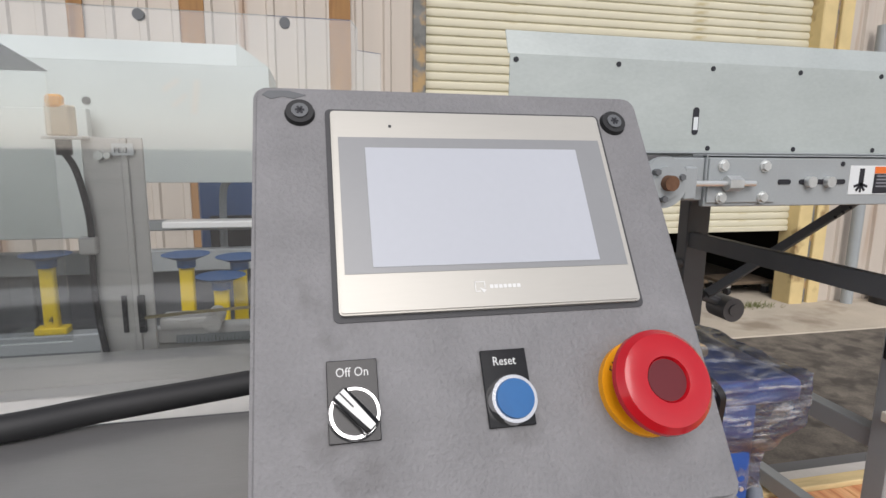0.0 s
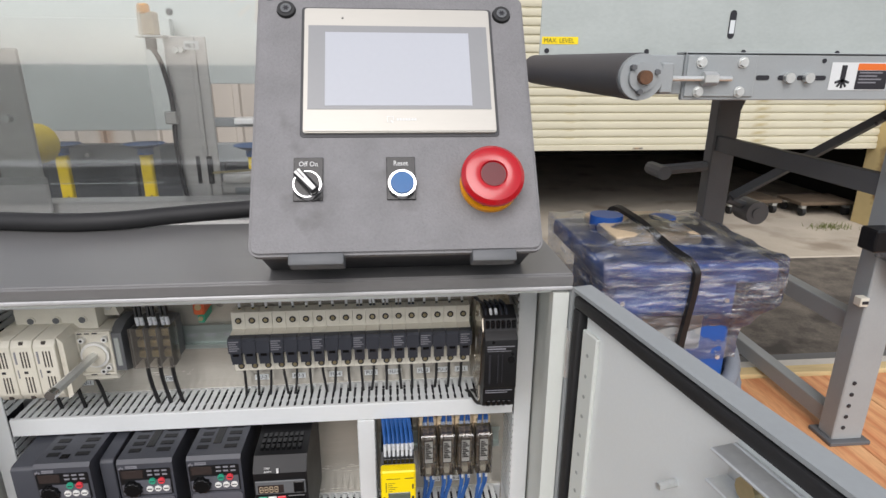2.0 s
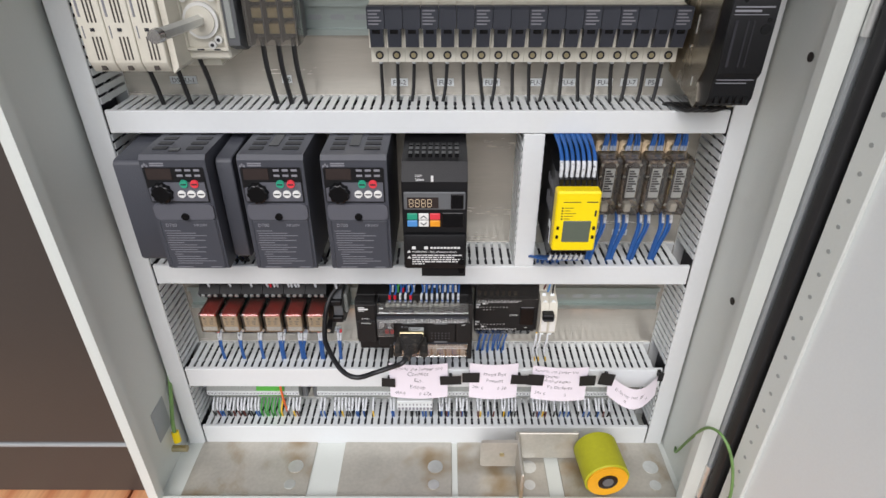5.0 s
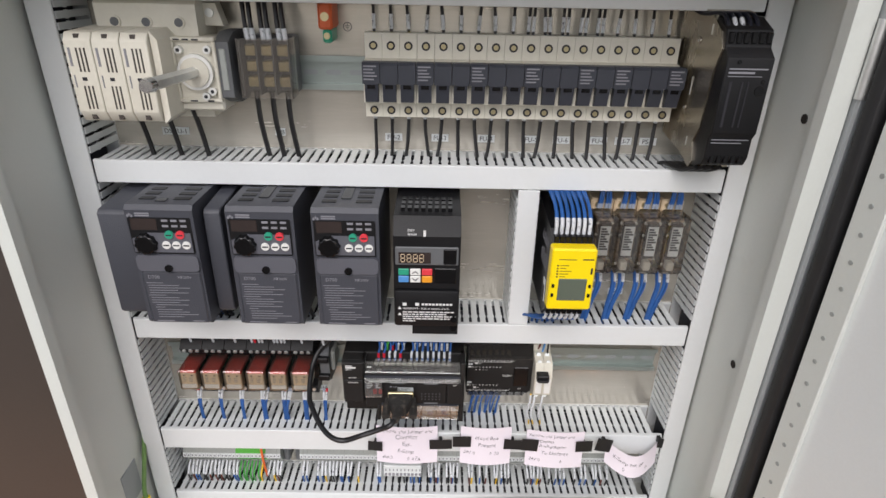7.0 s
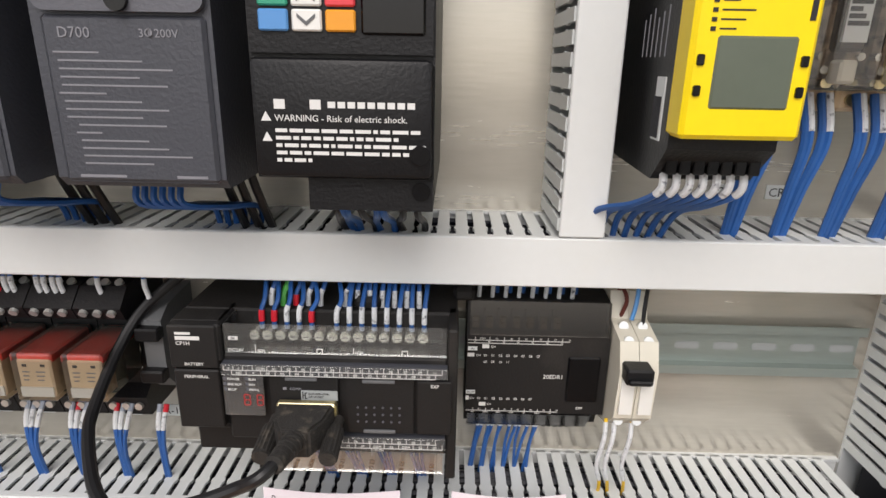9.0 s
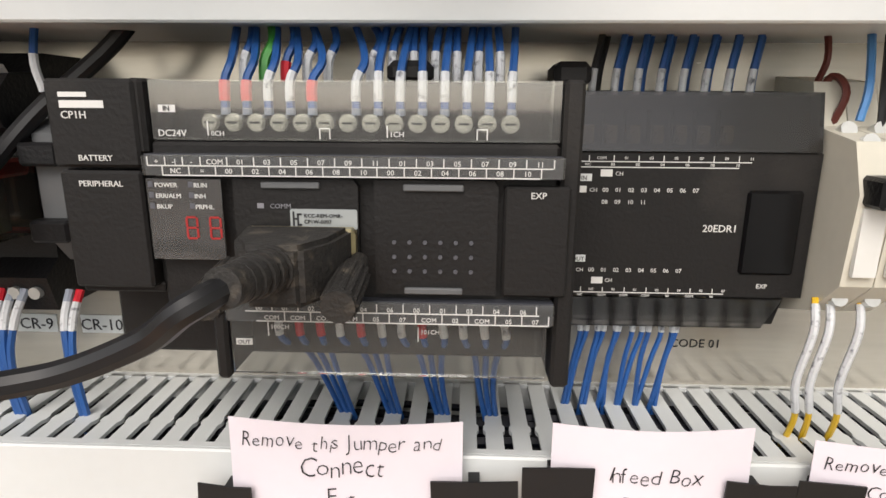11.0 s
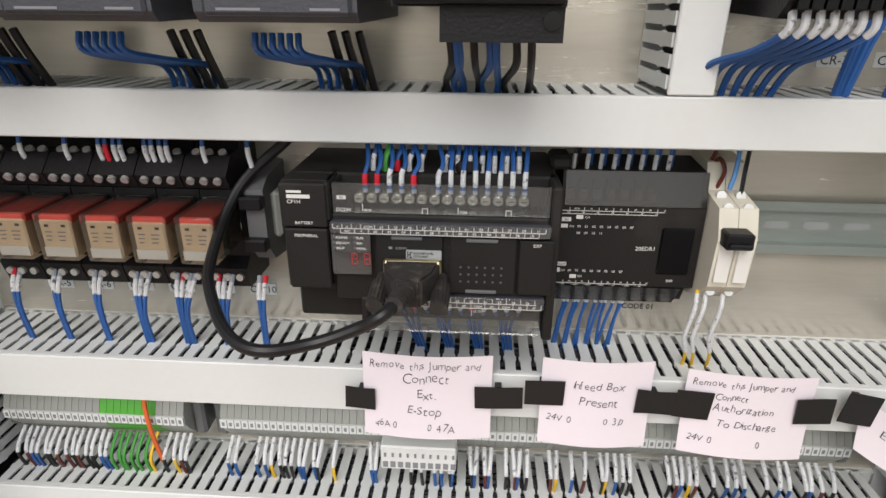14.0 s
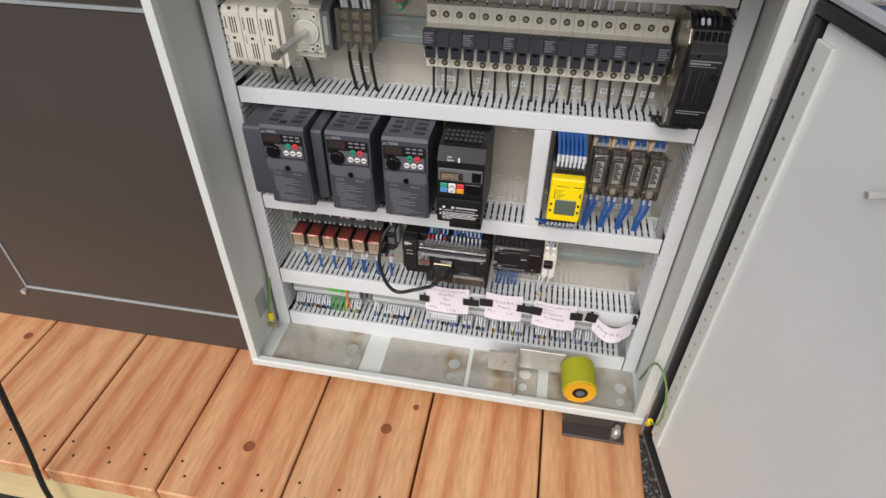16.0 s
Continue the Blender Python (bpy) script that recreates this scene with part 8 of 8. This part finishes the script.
for x, z in ((0.768, 1.247), (0.862, 1.247), (0.768, 1.186), (0.862, 1.186)):
    bm = B()
    cyl(bm, (x, 0.547, z), (x, 0.556, z), 0.009, 6)
    cyl(bm, (x, 0.5525, z), (x, 0.556, z), 0.012, 14)
    part("bolt", bm, M_ZINC, mp)
bm = B()
cyl(bm, (0.695, 0.545, 1.214), (0.835, 0.545, 1.214), 0.0055, 10)
cyl(bm, (0.77, 0.545, 1.214), (0.80, 0.545, 1.214), 0.015, 6)
part("adjusting_screw", bm, M_ZINC, tu)
for x, w in ((0.915, 0.030), (0.965, 0.03), (1.01, 0.03), (1.045, 0.035)):
    bm = B()
    prism(bm, rounded(x - w / 2, x + w / 2, 1.211, 1.221, 0.0045), 0.5585, 0.5605)
    part("slot", bm, M_INK, cvr)
for x in (0.972, 1.018):
    bm = B()
    cyl(bm, (x, 0.547, 1.216), (x, 0.559, 1.216), 0.011, 12)
    part("bolt", bm, M_ZINC, cvr)
bm = B()
cyl(bm, (1.052, 0.5585, 1.252), (1.052, 0.5605, 1.252), 0.005, 12)
part("hole", bm, M_INK, cvr)
for x0 in (1.072, 1.218):
    bm = B()
    box(bm, x0, x0 + 0.138, 0.5588, 0.5602, 1.190, 1.249)
    lb = part("warning_label", bm, M_LABEL, cvr, "white, orange and black warning label")
    bm = B()
    box(bm, x0 + 0.062, x0 + 0.136, 0.558, 0.5588, 1.233, 1.247)
    part("orange_band", bm, M_SAFE, lb)
    bm = B()
    box(bm, x0 + 0.062, x0 + 0.136, 0.558, 0.5588, 1.192, 1.232)
    cx = x0 + 0.03
    for a in range(5):
        box(bm, cx - 0.0025, cx + 0.0025, 0.558, 0.5588, -0.0, 0.018, m=Matrix.Translation((0, 0, 0)) @ Matrix.Translation((cx, 0, 1.212)) @ pose(0, 0, 0, 0, -70 + a * 35 + 180, 0) @ Matrix.Translation((-cx, 0, 0)))
    box(bm, cx - 0.006, cx + 0.006, 0.558, 0.5588, 1.212, 1.243)
    part("pictogram", bm, M_INK, lb)
    bm = B()
    for k in range(4):
        box(bm, x0 + 0.068, x0 + 0.122 - 0.012 * (k % 2), 0.5576, 0.558, 1.226 - k * 0.007, 1.229 - k * 0.007)
    part("print", bm, M_PRINTG, lb)
# side guard
bm = B()
box(bm, 0.638, 3.0, 1.441, 1.445, 1.255, 1.578, 0.001)
prism(bm, [(1.441, 1.577), (1.475, 1.655), (1.479, 1.654), (1.445, 1.577)], 0.632, 3.0, axis="x")
gd = part("side_guard", bm, M_GALV, cvr, "galvanised side guard with a folded top")
for k in range(7):
    bm = B()
    x = 0.659 + k * 0.3685
    cyl(bm, (x, 1.4385, 1.558), (x, 1.442, 1.558), 0.009, 14)
    part("hole", bm, M_INK, gd)
    part("hole", cyl(B(), (x + 0.005, 1.4385, 1.281), (x + 0.005, 1.442, 1.281), 0.009, 14), M_INK, gd)
bm = B()
prism(bm, rounded(1.330, 1.354, 1.327, 1.424, 0.012), 1.4385, 1.442)
sl = part("slot", bm, M_INK, gd)
bm = B()
box(bm, 1.333, 1.351, 1.4375, 1.4385, 1.345, 1.39)
part("slide", bm, M_LABEL, sl)
bm = B()
box(bm, 0.645, 0.776, 1.4393, 1.441, 1.303, 1.328)
yl = part("level_label", bm, M_YEL, gd)
bm = B()
letters(bm, "MAX. LEVEL", face(0.651, 1.4388, 1.3085), 0.021)
part("lettering", bm, M_INK, yl)


def leg(x, y, zt):
    bm = B()
    box(bm, x - 0.045, x + 0.045, y - 0.028, y + 0.028, DZ + 0.01, zt, 0.003)
    # the far leg takes a darker grey for the shade it stands in
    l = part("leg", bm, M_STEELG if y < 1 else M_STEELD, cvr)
    bm = B()
    box(bm, x - 0.06, x + 0.06, y - 0.045, y + 0.045, DZ, DZ + 0.012, 0.002)
    part("foot_plate", bm, M_STEELD, l)
    bm = B()
    for k in range(5):
        part("hole", cyl(B(), (x - 0.02, y - 0.030, DZ + 0.05 + k * 0.035), (x - 0.02, y - 0.027, DZ + 0.05 + k * 0.035), 0.006, 10), M_INK, l)
    return l


near = leg(1.355, 0.60, 1.17)
far = leg(1.35, 1.41, 1.17)
bm = B()
prism(bm, [(1.25, 1.168), (1.46, 1.168), (1.46, 1.13), (1.405, 1.06), (1.31, 1.06), (1.25, 1.13)], 0.556, 0.562)
gs = part("gusset", bm, M_STEELG, near)
bm = B()
for x, z in ((1.345, 1.115), (1.345, 1.075), (1.39, 1.115)):
    part("bolt", cyl(B(), (x, 0.545, z), (x, 0.557, z), 0.009, 6), M_ZINC, near)
bm = B()
box(bm, 1.332, 1.372, 0.5695, 0.572, 0.935, 0.975)
yl = part("rating_label", bm, M_YEL, near)
bm = B()
letters(bm, "1A", face(1.337, 0.569, 0.945), 0.026)
part("lettering", bm, M_INK, yl)
# far gusset, its shade likewise put into the darker grey
bm = B()
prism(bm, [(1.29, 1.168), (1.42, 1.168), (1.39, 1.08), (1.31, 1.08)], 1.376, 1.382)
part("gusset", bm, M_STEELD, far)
bm = B()
box(bm, 1.315, 1.345, 0.63, 1.385, 0.93, 0.985, 0.002)
part("cross_bar", bm, M_STEELD, cvr)
bm = B()
box(bm, 1.325, 1.365, 0.63, 1.385, 0.555, 0.605, 0.002)
part("cross_bar", bm, M_STEELG, cvr)
bm = B()
box(bm, 1.325, 1.365, 0.63, 1.385, 0.26, 0.31, 0.002)
part("cross_bar", bm, M_STEELG, cvr)
bm = B()
a, b = Vector((1.42, 1.40, 0.745)), Vector((2.07, 1.40, 1.10))
cyl(bm, a, b, 0.022, 4)
br = part("brace", bm, M_STEELD, cvr)
bm = B()
for k in range(4):
    p = a.lerp(b, 0.8 + 0.05 * k)
    part("hole", cyl(B(), (p.x, 1.378, p.z), (p.x, 1.386, p.z), 0.006, 10), M_INK, br)
bm = B()
cyl(bm, (1.11, 1.40, 0.855), (1.30, 1.40, 0.87), 0.02, 8)
cyl(bm, (1.11, 1.34, 0.855), (1.11, 1.46, 0.855), 0.026, 10)
part("tow_arm", bm, M_STEELD, cvr)
bm = B()
cyl(bm, (1.515, 1.36, 0.69), (1.515, 1.46, 0.69), 0.045, 20)
cyl(bm, (1.515, 1.355, 0.69), (1.515, 1.465, 0.69), 0.022, 14)
cyl(bm, (1.41, 1.41, 0.74), (1.52, 1.41, 0.70), 0.018, 8)
part("castor_fork", bm, M_STEELD, cvr)
bm = B()
box(bm, 1.245, 1.39, 0.52, 0.575, 0.815, 0.87, 0.004)
bl = part("clamp_block", bm, M_BLACK, near)
bm = B()
box(bm, 1.30, 1.42, 0.53, 0.58, 0.785, 0.82, 0.008, 2)
part("film_scrap", bm, M_FILM, bl)
bm = B()
tube(bm, [(1.33, 0.55, 0.80), (1.34, 0.53, 0.75), (1.36, 0.53, 0.735), (1.37, 0.545, 0.76), (1.42, 0.545, 0.78)], 0.012, 10)
part("bent_hook", bm, M_STEELG, near)
for z in (1.01, 0.665):
    bm = B()
    box(bm, 1.288, 1.312, 0.565, 0.59, z - 0.012, z + 0.012, 0.002)
    c = part("side_clip", bm, M_CREAMP, near)
    bm = B()
    box(bm, 1.292, 1.308, 0.563, 0.566, z - 0.004, z + 0.004)
    part("slot", bm, M_INK, c)

# ---- film-wrapped blue unit ----
gb = thing("glue_melter", (0.86, 0.85, DZ), "blue glue melter wrapped in stretch film with a black strap", "glue melter")
bm = B()
box(bm, 0.675, 1.02, 0.665, 1.02, DZ + 0.0, 0.70, 0.02, 2)
part("housing", bm, M_BIN, gb)
bm = B()
box(bm, 0.635, 1.11, 0.635, 1.13, 0.695, 0.752, 0.018, 3)
lid = part("lid", bm, M_BIN, gb)
bm = B()
box(bm, 0.72, 0.98, 0.80, 1.08, 0.75, 0.785, 0.015, 2)
part("cover_plate", bm, M_BEIGE, lid)
for x, zt, r in ((0.76, 0.80, 0.05), (0.94, 0.79, 0.04)):
    bm = B()
    cyl(bm, (x, 0.98, 0.75), (x, 0.98, zt), r, 18)
    part("filler_cap", bm, M_BIN, lid)
bm = B()
box(bm, 0.76, 0.93, 0.661, 0.666, 0.50, 0.60, 0.002)
part("plate", bm, M_STEELG, gb, "dull grey plate")
bm = B()
box(bm, 0.765, 0.875, 0.660, 0.666, 0.375, 0.44, 0.01, 2)
part("cream_panel", bm, M_CREAMP, gb)
bm = B()
for x in (0.70, 0.99):
    for z in (0.47, 0.64, 0.36):
        cyl(bm, (x, 0.66, z), (x, 0.667, z), 0.006, 10)
part("screw", bm, M_ZINC, gb)
for r, zz, y in ((0.021, 0.345, 0.62), (0.021, 0.40, 0.64), (0.019, 0.29, 0.61)):
    bm = B()
    line = spline([(0.78, y + 0.01, zz - 0.02), (0.9, y, zz - 0.035), (1.02, y + 0.01, zz - 0.01), (1.075, y + 0.1, zz + 0.05), (1.06, y + 0.25, zz + 0.12)], 10)
    tube(bm, line, r, 12, 1, ridge=0.08)
    part("hose", bm, M_HOSE, gb, "grey corrugated hose")
bm = B()
tube(bm, [(0.815, 1.14, 0.55), (0.825, 1.12, 0.77), (0.83, 0.95, 0.80), (0.845, 0.72, 0.772), (0.86, 0.622, 0.755), (0.865, 0.615, 0.70), (0.862, 0.64, 0.5), (0.87, 0.645, DZ + 0.02)], 0.011, 4, 6)
part("strap", bm, M_TAPE, gb, "black binding strap")
bm = B()
bmesh.ops.create_cube(bm, size=1.0)
bmesh.ops.subdivide_edges(bm, edges=bm.edges[:], cuts=22, use_grid_fill=True)
for v in bm.verts:
    h = v.co.z + 0.5
    lid_w = 1.0 if h > 0.55 else 0.78 + 0.22 * max(0, (h - 0.3) / 0.25)
    p = Vector((0.872 + v.co.x * 0.485 * lid_w - 0.1 * (1 - lid_w), 0.882 + v.co.y * 0.505 * lid_w - 0.09 * (1 - lid_w), 0.47 + h * 0.295 + 0.03 * max(0, 0.42 - abs(v.co.x)) * max(0, 0.4 - abs(v.co.y)) * 8 * (h > 0.99)))
    nz = noise.noise(p * 14) * 0.014 + noise.noise(p * 40) * 0.006
    n = Vector((v.co.x if abs(v.co.x) > 0.49 else 0, v.co.y if abs(v.co.y) > 0.49 else 0, v.co.z if abs(v.co.z) > 0.49 else 0)).normalized()
    v.co = p + n * (nz + 0.004)
part("film", bm, M_FILM, gb, "wrinkled clear stretch film")

# ---- loose black cord ----
bm = B()
tube(bm, [(-0.56, -0.37, 0.80), (-0.63, -0.372, 0.575), (-0.685, -0.374, 0.34), (-0.722, -0.376, 0.185), (-0.726, -0.372, 0.10), (-0.70, -0.372, -0.1), (-0.71, -0.38, GZ + 0.006), (-0.85, -0.4, GZ + 0.006)], 0.0045, 8)
solo("cord", bm, M_RUBBER, "thin black cord hanging before the deck", "cord")

# ---- grip tape on the deck below the door ----
bm = B()
box(bm, 0.298, 0.352, -0.352, -0.098, DZ, DZ + 0.0022, 0.0008)
gt = solo("grip_tape", bm, mat("gritty_grip_tape", (58, 54, 50), 0.95, scale=260, var=0.8, bump=1.0, bscale=420, dirt=(150, 144, 134), dirt_at=0.60), "worn dark gritty anti-slip strip stuck on the planks", "grip tape", at=(0.325, -0.22, DZ))

# ---- deck planks ----
bm = B()
box(bm, -0.1035, 0.1035, -0.358, 0.922, DZ - 0.04, DZ, 0.0025)
PLANK = mesh_of("plank", bm, M_WOOD)
bm = B()
for y in (-0.325, -0.30):
    for x in (-0.07, 0.0, 0.07):
        cyl(bm, (x + 0.012 * math.sin(x * 90 + y * 400), y, DZ), (x + 0.012 * math.sin(x * 90 + y * 400), y, DZ + 0.0006), 0.0026, 8)
NAILS = mesh_of("nail", bm, M_NAIL)
xs = [-0.088 + 0.2115 * k for k in range(-12, 15)]
rg = random.Random(11)
for x in xs:
    ob = piece("plank", PLANK, deck, (x - 0.10575, 0, rg.uniform(-0.0015, 0.0)))
    nb = new("nail", NAILS)
    nb.parent = ob
    nb.location = (rg.uniform(-0.012, 0.012), 0, 0)
for x, y, r in ((-0.159, -0.172, 0.01), (-0.115, -0.117, 0.006), (-0.391, -0.252, 0.01), (-0.963, -0.094, 0.009)):
    bm = B()
    cyl(bm, (x, y, DZ - 0.001), (x, y, DZ + 0.0005), r, 16)
    part("knot", bm, M_KNOT, deck)
